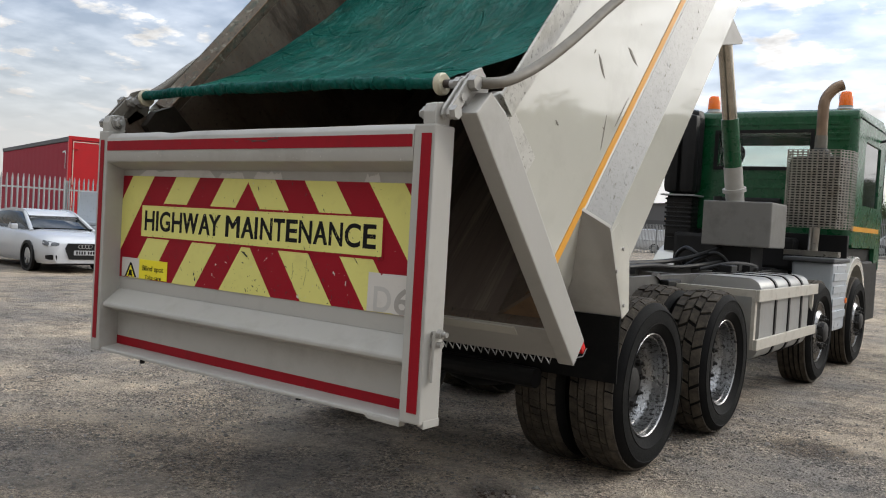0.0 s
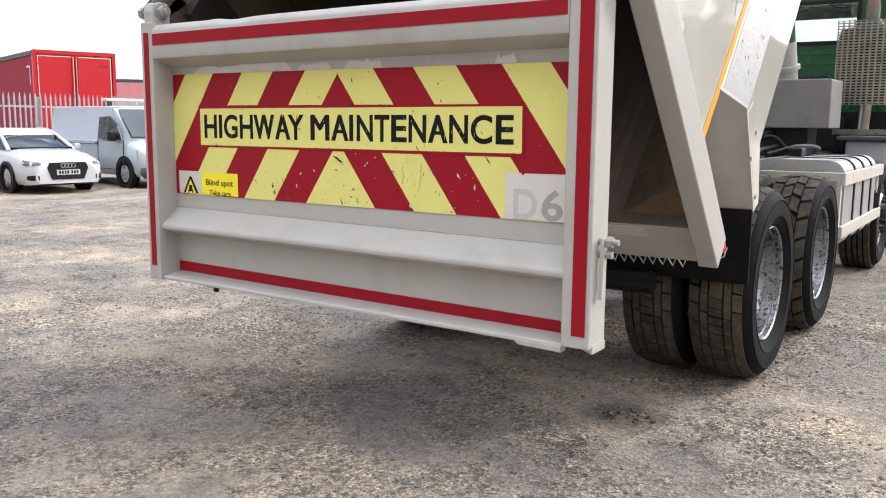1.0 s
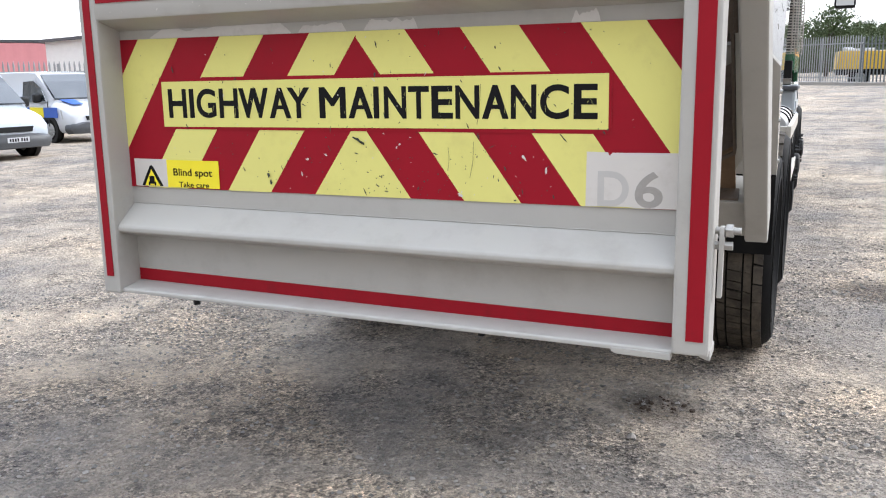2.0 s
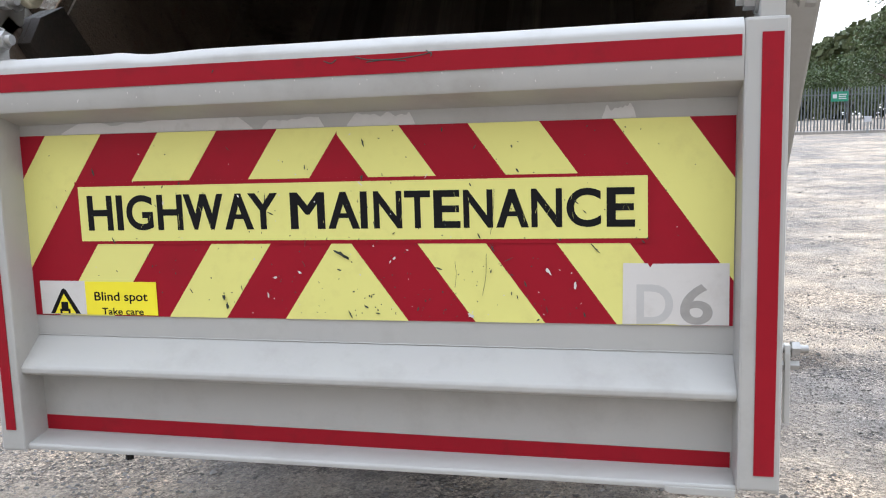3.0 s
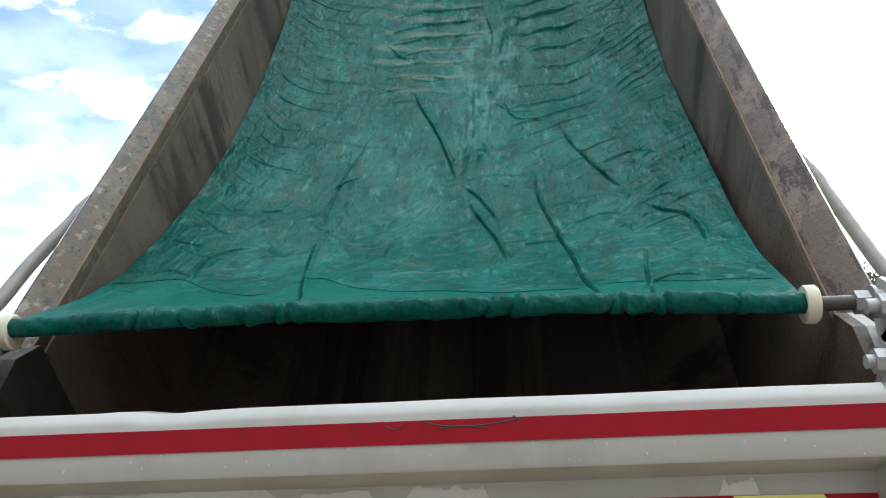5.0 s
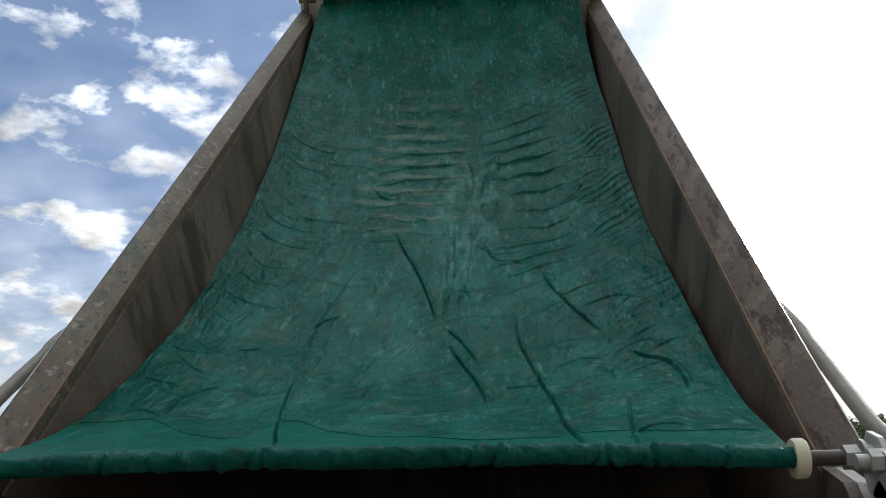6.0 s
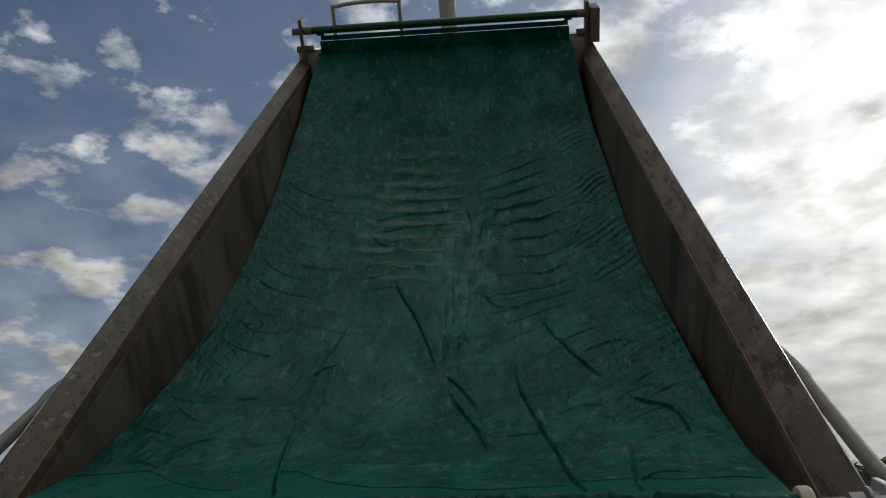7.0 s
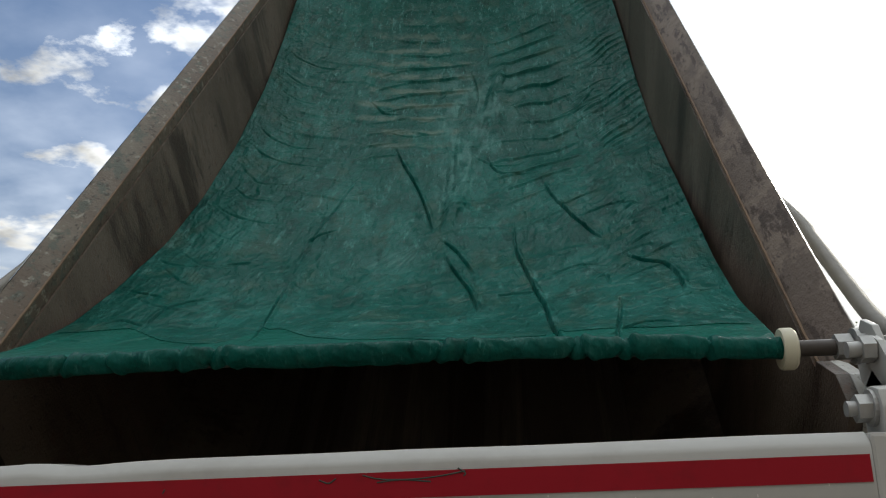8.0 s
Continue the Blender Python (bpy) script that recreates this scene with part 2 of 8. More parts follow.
CHASS = material("grey_chassis_paint", (0.11, 0.105, 0.095), 0.5, vary=0.2, scale=6, dirt=(0.035, 0.03, 0.027), dirt_amount=0.6, dirt_scale=5)
TANK = material("silver_tank_paint", (0.33, 0.33, 0.32), 0.42, metal=0.25, vary=0.12, scale=4, dirt=(0.20, 0.18, 0.15), dirt_amount=0.5, dirt_scale=4)
ALU = material("bare_aluminium", (0.36, 0.34, 0.31), 0.30, metal=0.85, vary=0.3, scale=8, dirt=(0.16, 0.125, 0.095), dirt_amount=0.6, dirt_scale=6)
GUARD = material("dull_white_aluminium", (0.56, 0.53, 0.47), 0.42, metal=0.25, vary=0.12, scale=8, dirt=(0.30, 0.26, 0.21), dirt_amount=0.5, dirt_scale=7)
HYD = material("grey_oil_tank_paint", (0.185, 0.18, 0.17), 0.45, vary=0.1, scale=5, dirt=(0.09, 0.083, 0.075), dirt_amount=0.5, dirt_scale=4)
CHROME = material("ram_chrome", (0.42, 0.38, 0.32), 0.16, metal=1.0, vary=0.25, scale=3, dirt=(0.14, 0.12, 0.09), dirt_amount=0.5, dirt_scale=4)
EXHP = material("heat_stained_pipe", (0.22, 0.15, 0.10), 0.45, metal=0.6, vary=0.4, scale=7)
CREAM = material("cream_nylon", (0.52, 0.475, 0.345), 0.5, vary=0.15, scale=15)
BOLT = material("zinc_bolt", (0.33, 0.32, 0.30), 0.45, metal=0.4, vary=0.3, scale=30)
GALV = material("galvanised_steel", (0.36, 0.37, 0.37), 0.5, metal=0.35, vary=0.15, scale=3, per_object=0.4)
GALVD = material("weathered_fence_steel", (0.15, 0.165, 0.17), 0.6, metal=0.2, vary=0.2, scale=3, per_object=0.4)
DISC = material("dark_wheel_disc", (0.022, 0.021, 0.02), 0.65, vary=0.3, scale=20, dirt=(0.12, 0.11, 0.10), dirt_amount=0.5, dirt_scale=60, dirt_edge=(0.60, 0.66), spec=0.3)
DARKST = material("grubby_steel", (0.16, 0.145, 0.12), 0.6, metal=0.2, vary=0.4, scale=10)
# mossy steel whose dark tone also holds the shade below the sheet bar
MOSSD = material("shaded_mossy_steel", (0.042, 0.032, 0.024), 0.7, vary=0.4, scale=22, bump=0.3, bump_scale=70, layers=[((0.024, 0.023, 0.016), 0.6, 8.0, (0.48, 0.58), (1, 1, 1)), ((0.070, 0.050, 0.036), 0.5, 20.0, (0.56, 0.63), (1, 1, 1))])
BARST = material("rusty_bar_steel", (0.060, 0.048, 0.040), 0.5, metal=0.3, vary=0.4, scale=25)
CHIPPED = material("chipped_cream_paint", (0.50, 0.485, 0.44), 0.30, vary=0.06, scale=3, tilt=48, layers=[((0.30, 0.28, 0.24), 0.6, 9.0, (0.50, 0.62), (1, 0.7, 1)), ((0.16, 0.145, 0.12), 0.85, 46.0, (0.57, 0.63), (1, 0.8, 1))])
GLASS = glass("window_glass", (0.75, 0.82, 0.8))
DARKG = material("dark_tinted_glass", (0.02, 0.025, 0.028), 0.05, vary=0.1, spec=0.8, rough_vary=0.02)
MIRROR = material("mirror_glass", (0.85, 0.87, 0.86), 0.03, metal=1.0, vary=0.02, rough_vary=0.01)
LENS = material("headlamp_lens", (0.10, 0.105, 0.115), 0.12, metal=0.2, vary=0.4, scale=14)
AMBER = material("amber_lens", (0.85, 0.16, 0.01), 0.2, vary=0.1)
LAMPRED = material("red_lamp_lens", (0.6, 0.01, 0.01), 0.2, vary=0.1)
CARW = material("white_car_paint", (0.50, 0.51, 0.53), 0.2, vary=0.02, coat=0.7)
VANS = material("silver_blue_van_paint", (0.40, 0.44, 0.48), 0.3, vary=0.05, coat=0.4)
TRIMD = material("dark_grey_bumper", (0.06, 0.063, 0.068), 0.55, vary=0.15)
CURT = material("faded_red_curtain", (0.30, 0.032, 0.05), 0.75, vary=0.12, scale=2, spec=0.15)
REDD = material("red_trailer_doors", (0.52, 0.008, 0.014), 0.35, vary=0.08, scale=2)
PINK = material("sun_faded_curtain", (0.60, 0.24, 0.25), 0.55, vary=0.1, scale=2)
CONT = material("pale_container", (0.74, 0.73, 0.70), 0.6, vary=0.1)
YTRUCK = material("yellow_lorry_paint", (0.66, 0.43, 0.03), 0.35, vary=0.08)
BARK = material("bark", (0.07, 0.055, 0.04), 0.9, vary=0.3, bump=0.5)
BLUEP = material("blue_marking", (0.03, 0.10, 0.42), 0.35, vary=0.1)
SHED = material("dark_shed_cladding", (0.10, 0.10, 0.105), 0.6, vary=0.1)
SIGNG = material("green_sign", (0.02, 0.22, 0.13), 0.4, vary=0.05)
WOODP = material("pale_timber", (0.62, 0.58, 0.48), 0.7, vary=0.1)


def tarp_material(name, base, amount, relief=1.0, bars=False):
    """Crumpled PVC: dusty film with small facets, sky sheen put into its colour as pale wisps; bars: dust left in rows
    between the cross folds.
    """
    pale, sky_sheen, drab = (0.012, 0.112, 0.090), (0.110, 0.300, 0.262), (0.026, 0.080, 0.057)
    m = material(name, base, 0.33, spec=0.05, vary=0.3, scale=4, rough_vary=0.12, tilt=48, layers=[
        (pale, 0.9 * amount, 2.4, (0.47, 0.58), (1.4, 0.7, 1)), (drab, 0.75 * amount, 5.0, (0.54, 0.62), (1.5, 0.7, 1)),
        (tuple(c * 0.45 for c in base), 0.55, 6.0, (0.54, 0.63), (1.5, 0.7, 1)), (sky_sheen, 0.42 * amount, 11.0, (0.575, 0.67), (2.2, 0.55, 1)),
        (sky_sheen, 0.65 * amount, 26.0, (0.60, 0.68), (2.6, 0.45, 1)), (tuple(c * 0.35 for c in base), 0.5 * amount, 24.0, (0.57, 0.66), (1.8, 0.6, 1)),
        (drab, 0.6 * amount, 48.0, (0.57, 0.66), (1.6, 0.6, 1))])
    n, l = m.node_tree.nodes, m.node_tree.links
    b = n["Principled BSDF"]
    tc = n.new("ShaderNodeTexCoord")
    lean = n.new("ShaderNodeMapping")
    lean.inputs["Rotation"].default_value = (-radians(48), 0, 0)
    l.new(tc.outputs["Object"], lean.inputs[0])
    drawn = n.new("ShaderNodeMapping")
    drawn.inputs["Scale"].default_value = (1.4, 0.6, 1.0)
    l.new(lean.outputs[0], drawn.inputs[0])
    warp = n.new("ShaderNodeTexNoise")
    warp.inputs["Scale"].default_value, warp.inputs["Detail"].default_value = 6.0, 4.0
    l.new(drawn.outputs[0], warp.inputs["Vector"])
    add = n.new("ShaderNodeVectorMath")
    add.operation = "MULTIPLY_ADD"
    l.new(warp.outputs["Color"], add.inputs[0])
    add.inputs[1].default_value = (0.22, 0.22, 0.22)
    l.new(drawn.outputs[0], add.inputs[2])
    prev = None
    for kind, scl, deep in (("v", 8.0, 0.013), ("v", 19.0, 0.008), ("n", 34.0, 0.006), ("n", 110.0, 0.0016)):
        if kind == "v":
            t = n.new("ShaderNodeTexVoronoi")
            t.inputs["Scale"].default_value = scl
            l.new(add.outputs[0], t.inputs["Vector"])
            h = t.outputs["Distance"]
        else:
            t = n.new("ShaderNodeTexNoise")
            t.inputs["Scale"].default_value, t.inputs["Detail"].default_value = scl, 4.0
            l.new(drawn.outputs[0], t.inputs["Vector"])
            h = t.outputs["Fac"]
        bp = n.new("ShaderNodeBump")
        bp.inputs["Strength"].default_value, bp.inputs["Distance"].default_value = 0.8, deep * relief
        l.new(h, bp.inputs["Height"])
        if prev is not None:
            l.new(prev, bp.inputs["Normal"])
        prev = bp.outputs[0]
    l.new(prev, b.inputs["Normal"])
    if bars:
        sep = n.new("ShaderNodeSeparateXYZ")
        l.new(lean.outputs[0], sep.inputs[0])

        def calc(op, *args):
            q = n.new("ShaderNodeMath")
            q.operation = op
            for k, v in enumerate(args):
                if isinstance(v, (int, float)):
                    q.inputs[k].default_value = v
                else:
                    l.new(v, q.inputs[k])
            return q.outputs[0]

        def span(v, lo, hi, out0, out1):
            q = n.new("ShaderNodeMapRange")
            q.interpolation_type = "SMOOTHSTEP"
            l.new(v, q.inputs[0])
            for k, w in zip(("From Min", "From Max", "To Min", "To Max"), (lo, hi, out0, out1)):
                q.inputs[k].default_value = w
            return q.outputs[0]

        rag = n.new("ShaderNodeTexNoise")
        rag.inputs["Scale"].default_value, rag.inputs["Detail"].default_value = 9.0, 5.0
        l.new(lean.outputs[0], rag.inputs["Vector"])
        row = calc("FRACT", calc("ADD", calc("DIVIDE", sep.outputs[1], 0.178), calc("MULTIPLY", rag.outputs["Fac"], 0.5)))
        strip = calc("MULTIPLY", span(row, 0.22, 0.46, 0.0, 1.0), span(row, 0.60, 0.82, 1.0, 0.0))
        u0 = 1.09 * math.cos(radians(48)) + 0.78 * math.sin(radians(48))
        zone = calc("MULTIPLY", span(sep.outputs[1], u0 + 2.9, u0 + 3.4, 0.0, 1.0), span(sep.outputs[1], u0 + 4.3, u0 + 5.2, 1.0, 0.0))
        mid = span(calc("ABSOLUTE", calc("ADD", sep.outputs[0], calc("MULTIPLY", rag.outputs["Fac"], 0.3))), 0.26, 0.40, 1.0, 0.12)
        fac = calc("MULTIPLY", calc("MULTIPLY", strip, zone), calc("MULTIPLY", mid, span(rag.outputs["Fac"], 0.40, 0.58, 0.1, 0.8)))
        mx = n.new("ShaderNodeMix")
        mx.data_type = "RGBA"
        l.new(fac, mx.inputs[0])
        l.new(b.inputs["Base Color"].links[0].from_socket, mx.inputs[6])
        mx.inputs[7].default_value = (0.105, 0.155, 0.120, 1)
        # pale streaks that fan out from the knot in the middle of the sheet
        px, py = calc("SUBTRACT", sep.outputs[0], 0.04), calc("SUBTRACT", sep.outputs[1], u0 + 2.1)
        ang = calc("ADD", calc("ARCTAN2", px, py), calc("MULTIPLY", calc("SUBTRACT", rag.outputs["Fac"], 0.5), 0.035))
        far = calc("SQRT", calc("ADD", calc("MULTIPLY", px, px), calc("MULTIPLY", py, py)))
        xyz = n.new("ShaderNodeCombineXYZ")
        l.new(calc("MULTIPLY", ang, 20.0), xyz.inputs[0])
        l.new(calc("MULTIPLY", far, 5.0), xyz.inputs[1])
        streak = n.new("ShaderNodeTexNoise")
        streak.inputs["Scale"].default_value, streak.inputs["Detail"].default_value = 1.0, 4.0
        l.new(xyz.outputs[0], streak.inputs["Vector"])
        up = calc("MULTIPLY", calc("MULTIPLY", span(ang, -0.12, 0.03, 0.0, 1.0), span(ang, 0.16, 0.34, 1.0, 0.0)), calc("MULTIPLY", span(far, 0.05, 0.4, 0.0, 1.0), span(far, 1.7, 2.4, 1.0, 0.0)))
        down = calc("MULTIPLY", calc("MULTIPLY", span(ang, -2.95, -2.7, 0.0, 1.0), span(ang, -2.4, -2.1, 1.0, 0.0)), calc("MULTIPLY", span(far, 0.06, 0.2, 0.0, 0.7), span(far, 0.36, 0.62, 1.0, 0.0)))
        fan_mix = n.new("ShaderNodeMix")
        fan_mix.data_type = "RGBA"
        l.new(calc("MULTIPLY", calc("ADD", up, down), span(streak.outputs["Fac"], 0.42, 0.68, 0.0, 0.55)), fan_mix.inputs[0])
        l.new(mx.outputs[2], fan_mix.inputs[6])
        fan_mix.inputs[7].default_value = (0.105, 0.245, 0.215, 1)
        l.new(fan_mix.outputs[2], b.inputs["Base Color"])
    return m


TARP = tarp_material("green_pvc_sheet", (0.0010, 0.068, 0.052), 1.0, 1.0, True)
TARPC = tarp_material("clean_green_hem", (0.002, 0.092, 0.066), 0.35, 0.7)
# same fabric as the sheet; the downward-facing hem's shade is put into its colour
TARPH = tarp_material("shaded_green_hem", (0.002, 0.056, 0.042), 0.35, 1.2)


def ground_material():
    m = bpy.data.materials.new("gravel_yard")
    m.use_nodes = True
    n, l = m.node_tree.nodes, m.node_tree.links
    b = n["Principled BSDF"]
    tc = n.new("ShaderNodeTexCoord")

    def tex(kind, s, **kw):
        t = n.new(kind)
        t.inputs["Scale"].default_value = s
        for k, v in kw.items():
            t.inputs[k].default_value = v
        l.new(tc.outputs["Object"], t.inputs["Vector"])
        return t

    def ramp(src, stops):
        r = n.new("ShaderNodeValToRGB")
        r.color_ramp.elements[0].position, r.color_ramp.elements[0].color = stops[0][0], (*stops[0][1], 1)
        r.color_ramp.elements[1].position, r.color_ramp.elements[1].color = stops[-1][0], (*stops[-1][1], 1)
        for p, c in stops[1:-1]:
            e = r.color_ramp.elements.new(p)
            e.color = (*c, 1)
        l.new(src, r.inputs[0])
        return r.outputs[0]

    def mixc(f, a, c, mode="MIX"):
        x = n.new("ShaderNodeMix")
        x.data_type, x.blend_type = "RGBA", mode
        for k, v in ((0, f), (6, a), (7, c)):
            if isinstance(v, (int, float)):
                x.inputs[k].default_value = v
            else:
                l.new(v, x.inputs[k])
        return x.outputs[2]

    big = tex("ShaderNodeTexNoise", 0.55, Detail=6.0, Roughness=0.62)
    mid = tex("ShaderNodeTexNoise", 3.2, Detail=8.0, Roughness=0.7)
    fine = tex("ShaderNodeTexNoise", 70.0, Detail=6.0, Roughness=0.7)
    vor = tex("ShaderNodeTexVoronoi", 46.0)
    vor2 = tex("ShaderNodeTexVoronoi", 120.0)
    base = ramp(big.outputs["Fac"], [(0.36, (0.255, 0.236, 0.216)), (0.5, (0.385, 0.335, 0.275)), (0.62, (0.54, 0.45, 0.345))])
    med = ramp(mid.outputs["Fac"], [(0.34, (0.55, 0.55, 0.56)), (0.48, (0.9, 0.89, 0.88)), (0.66, (1.18, 1.14, 1.08))])
    stone = ramp(vor.outputs["Color"], [(0.1, (0.28, 0.28, 0.30)), (0.42, (0.92, 0.91, 0.9)), (0.9, (1.7, 1.66, 1.6))])
    grit = ramp(fine.outputs["Fac"], [(0.36, (0.25, 0.25, 0.25)), (0.5, (0.95, 0.94, 0.92)), (0.66, (1.55, 1.52, 1.47))])
    col = mixc(1.0, base, med, "MULTIPLY")
    stone2 = ramp(vor2.outputs["Color"], [(0.12, (0.3, 0.3, 0.32)), (0.45, (0.95, 0.94, 0.93)), (0.92, (1.9, 1.86, 1.8))])
    patch = tex("ShaderNodeTexNoise", 1.35, Detail=7.0, Roughness=0.68)
    rough = n.new("ShaderNodeMapRange")
    l.new(patch.outputs["Fac"], rough.inputs[0])
    rough.inputs["From Min"].default_value, rough.inputs["From Max"].default_value = 0.45, 0.55
    rough.inputs["To Min"].default_value, rough.inputs["To Max"].default_value = 0.32, 0.95
    grey = n.new("ShaderNodeRGB")
    grey.outputs[0].default_value = (0.60, 0.615, 0.65, 1)
    cool = n.new("ShaderNodeMath")
    cool.operation = "MULTIPLY"
    l.new(rough.outputs[0], cool.inputs[0])
    cool.inputs[1].default_value = 0.6
    col = mixc(cool.outputs[0], col, mixc(1.0, col, grey.outputs[0], "MULTIPLY"))
    col = mixc(rough.outputs[0], col, mixc(0.82, col, stone, "MULTIPLY"))
    col = mixc(rough.outputs[0], col, mixc(0.72, col, stone2, "MULTIPLY"))
    col = mixc(rough.outputs[0], col, mixc(0.8, col, grit, "MULTIPLY"))
    # old spills, and last a broad darker patch by the tailgate's left end
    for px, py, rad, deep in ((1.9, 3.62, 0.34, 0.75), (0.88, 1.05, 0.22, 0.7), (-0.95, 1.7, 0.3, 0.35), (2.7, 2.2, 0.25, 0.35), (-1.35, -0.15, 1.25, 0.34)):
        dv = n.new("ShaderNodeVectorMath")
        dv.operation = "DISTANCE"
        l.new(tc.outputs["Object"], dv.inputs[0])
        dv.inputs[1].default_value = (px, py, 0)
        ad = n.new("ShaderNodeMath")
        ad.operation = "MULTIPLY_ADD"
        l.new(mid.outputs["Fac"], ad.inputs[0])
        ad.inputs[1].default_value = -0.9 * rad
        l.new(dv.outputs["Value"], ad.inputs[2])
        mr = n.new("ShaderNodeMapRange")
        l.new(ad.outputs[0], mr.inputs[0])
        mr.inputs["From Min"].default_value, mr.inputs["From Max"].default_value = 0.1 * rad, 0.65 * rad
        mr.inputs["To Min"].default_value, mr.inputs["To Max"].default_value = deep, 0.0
        dark_patch = n.new("ShaderNodeRGB")
        dark_patch.outputs[0].default_value = (0.30, 0.27, 0.25, 1)
        col = mixc(mr.outputs[0], col, mixc(1.0, col, dark_patch.outputs[0], "MULTIPLY"))
    l.new(col, b.inputs["Base Color"])
    b.inputs["Roughness"].default_value = 0.92
    b.inputs["Specular IOR Level"].default_value = 0.25
    prev = None
    for src, d, s in ((mid.outputs["Fac"], 0.03, 0.5), (vor.outputs["Distance"], 0.016, 0.9), (vor2.outputs["Distance"], 0.008, 0.9), (fine.outputs["Fac"], 0.012, 0.9)):
        bp = n.new("ShaderNodeBump")
        bp.inputs["Strength"].default_value, bp.inputs["Distance"].default_value = s, d
        l.new(src, bp.inputs["Height"])
        if prev is not None:
            l.new(prev, bp.inputs["Normal"])
        prev = bp.outputs[0]
    l.new(prev, b.inputs["Normal"])
    return m


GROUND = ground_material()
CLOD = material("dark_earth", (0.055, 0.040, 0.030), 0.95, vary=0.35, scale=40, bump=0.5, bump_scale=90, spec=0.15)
STONE = material("gravel_stone", (0.27, 0.25, 0.225), 0.9, vary=0.3, scale=25, bump=0.3, bump_scale=120, spec=0.25)


def vary_islands(m, lo, hi):
    """Each loose stone takes a shade of its own."""
    n, l = m.node_tree.nodes, m.node_tree.links
    b = n["Principled BSDF"]
    src = b.inputs["Base Color"].links[0].from_socket
    g = n.new("ShaderNodeNewGeometry")
    mr = n.new("ShaderNodeMapRange")
    l.new(g.outputs["Random Per Island"], mr.inputs[0])
    mr.inputs["To Min"].default_value, mr.inputs["To Max"].default_value = lo, hi
    sc = n.new("ShaderNodeVectorMath")
    sc.operation = "SCALE"
    l.new(src, sc.inputs[0])
    l.new(mr.outputs[0], sc.inputs[3])
    l.new(sc.outputs[0], b.inputs["Base Color"])


vary_islands(STONE, 0.45, 1.1)
KERBM = material("worn_concrete", (0.30, 0.28, 0.25), 0.9, vary=0.2, scale=3, bump=0.3, bump_scale=30)


# ---- mesh helpers ----
def finish(name, bm, mat, smooth=False):
    bmesh.ops.recalc_face_normals(bm, faces=bm.faces)
    me = bpy.data.meshes.new(name)
    bm.to_mesh(me)
    bm.free()
    me.materials.append(mat)
    if smooth:
        me.polygons.foreach_set("use_smooth", [True] * len(me.polygons))
        me.set_sharp_from_angle(angle=radians(38))
    return me


def part(name, bm, mat, parent, label="", smooth=False, at=None):
    """One mesh object under a thing or under a part."""
    ob = new(name, bm if isinstance(bm, bpy.types.Mesh) else finish(name, bm, mat, smooth))
    ob.parent = parent
    if at is not None:
        ob.matrix_basis = at
    return tagged(ob, label)


def thing(name, label, category, at=None, group="", kind=""):
    ob = new(name)
    ob.empty_display_size = 0.3
    if at is not None:
        ob.matrix_basis = at
    return tagged(ob, label, category, group, kind)


def solid(bm, verts, bevel=0.0):
    """Bevels the edges round the given verts."""
    if bevel > 0:
        edges = list({e for v in verts for e in v.link_edges})
        bmesh.ops.bevel(bm, geom=edges, offset=bevel, segments=2, profile=0.6, affect="EDGES")


def box(bm, x0, x1, y0, y1, z0, z1, bevel=0.0, m=None):
    r = bmesh.ops.create_cube(bm, size=1.0)
    t = Matrix.Translation(((x0 + x1) / 2, (y0 + y1) / 2, (z0 + z1) / 2)) @ Matrix.Diagonal((abs(x1 - x0), abs(y1 - y0), abs(z1 - z0), 1))
    bmesh.ops.transform(bm, matrix=(m @ t) if m else t, verts=r["verts"])
    solid(bm, r["verts"], bevel)
    return bm


def prism(bm, outline, a, b, to, bevel=0.0):
    """Extrudes a 2D outline from a to b; to(p, q, s) gives the place."""
    lo = [bm.verts.new(to(p, q, a)) for p, q in outline]
    hi = [bm.verts.new(to(p, q, b)) for p, q in outline]
    bm.faces.new(lo)
    bm.faces.new(hi[::-1])
    k = len(lo)
    for i in range(k):
        bm.faces.new((lo[i], hi[i], hi[(i + 1) % k], lo[(i + 1) % k]))
    solid(bm, lo + hi, bevel)
    return bm


def tube(bm, path, r, seg=14, caps=True):
    """A round bar along a path; r is one radius or one a point."""
    pts = [Vector(p) for p in path]
    rad = r if isinstance(r, (list, tuple)) else [r] * len(pts)
    rings, up = [], None
    for i, p in enumerate(pts):
        d = (pts[min(i + 1, len(pts) - 1)] - pts[max(i - 1, 0)]).normalized()
        if up is None:
            up = d.orthogonal().normalized()
        up = (up - d * up.dot(d)).normalized()
        side = d.cross(up)
        rings.append([bm.verts.new(p + rad[i] * (math.cos(2 * math.pi * k / seg) * up + math.sin(2 * math.pi * k / seg) * side)) for k in range(seg)])
    for a, b in zip(rings, rings[1:]):
        for k in range(seg):
            bm.faces.new((a[k], a[(k + 1) % seg], b[(k + 1) % seg], b[k]))
    if caps:
        bm.faces.new(rings[0][::-1])
        bm.faces.new(rings[-1])
    return bm


def lathe(bm, profile, m, seg=40, closed=False):
    """Spins (axis, radius) pairs round the local x axis of m."""
    rings = [[bm.verts.new(m @ Vector((a, r * math.cos(2 * math.pi * k / seg), r * math.sin(2 * math.pi * k / seg)))) for k in range(seg)] for a, r in profile]
    pairs = list(zip(rings, rings[1:])) + ([(rings[-1], rings[0])] if closed else [])
    for a, b in pairs:
        for k in range(seg):
            bm.faces.new((a[k], a[(k + 1) % seg], b[(k + 1) % seg], b[k]))
    if not closed:
        bm.faces.new(rings[0][::-1])
        bm.faces.new(rings[-1])
    return bm


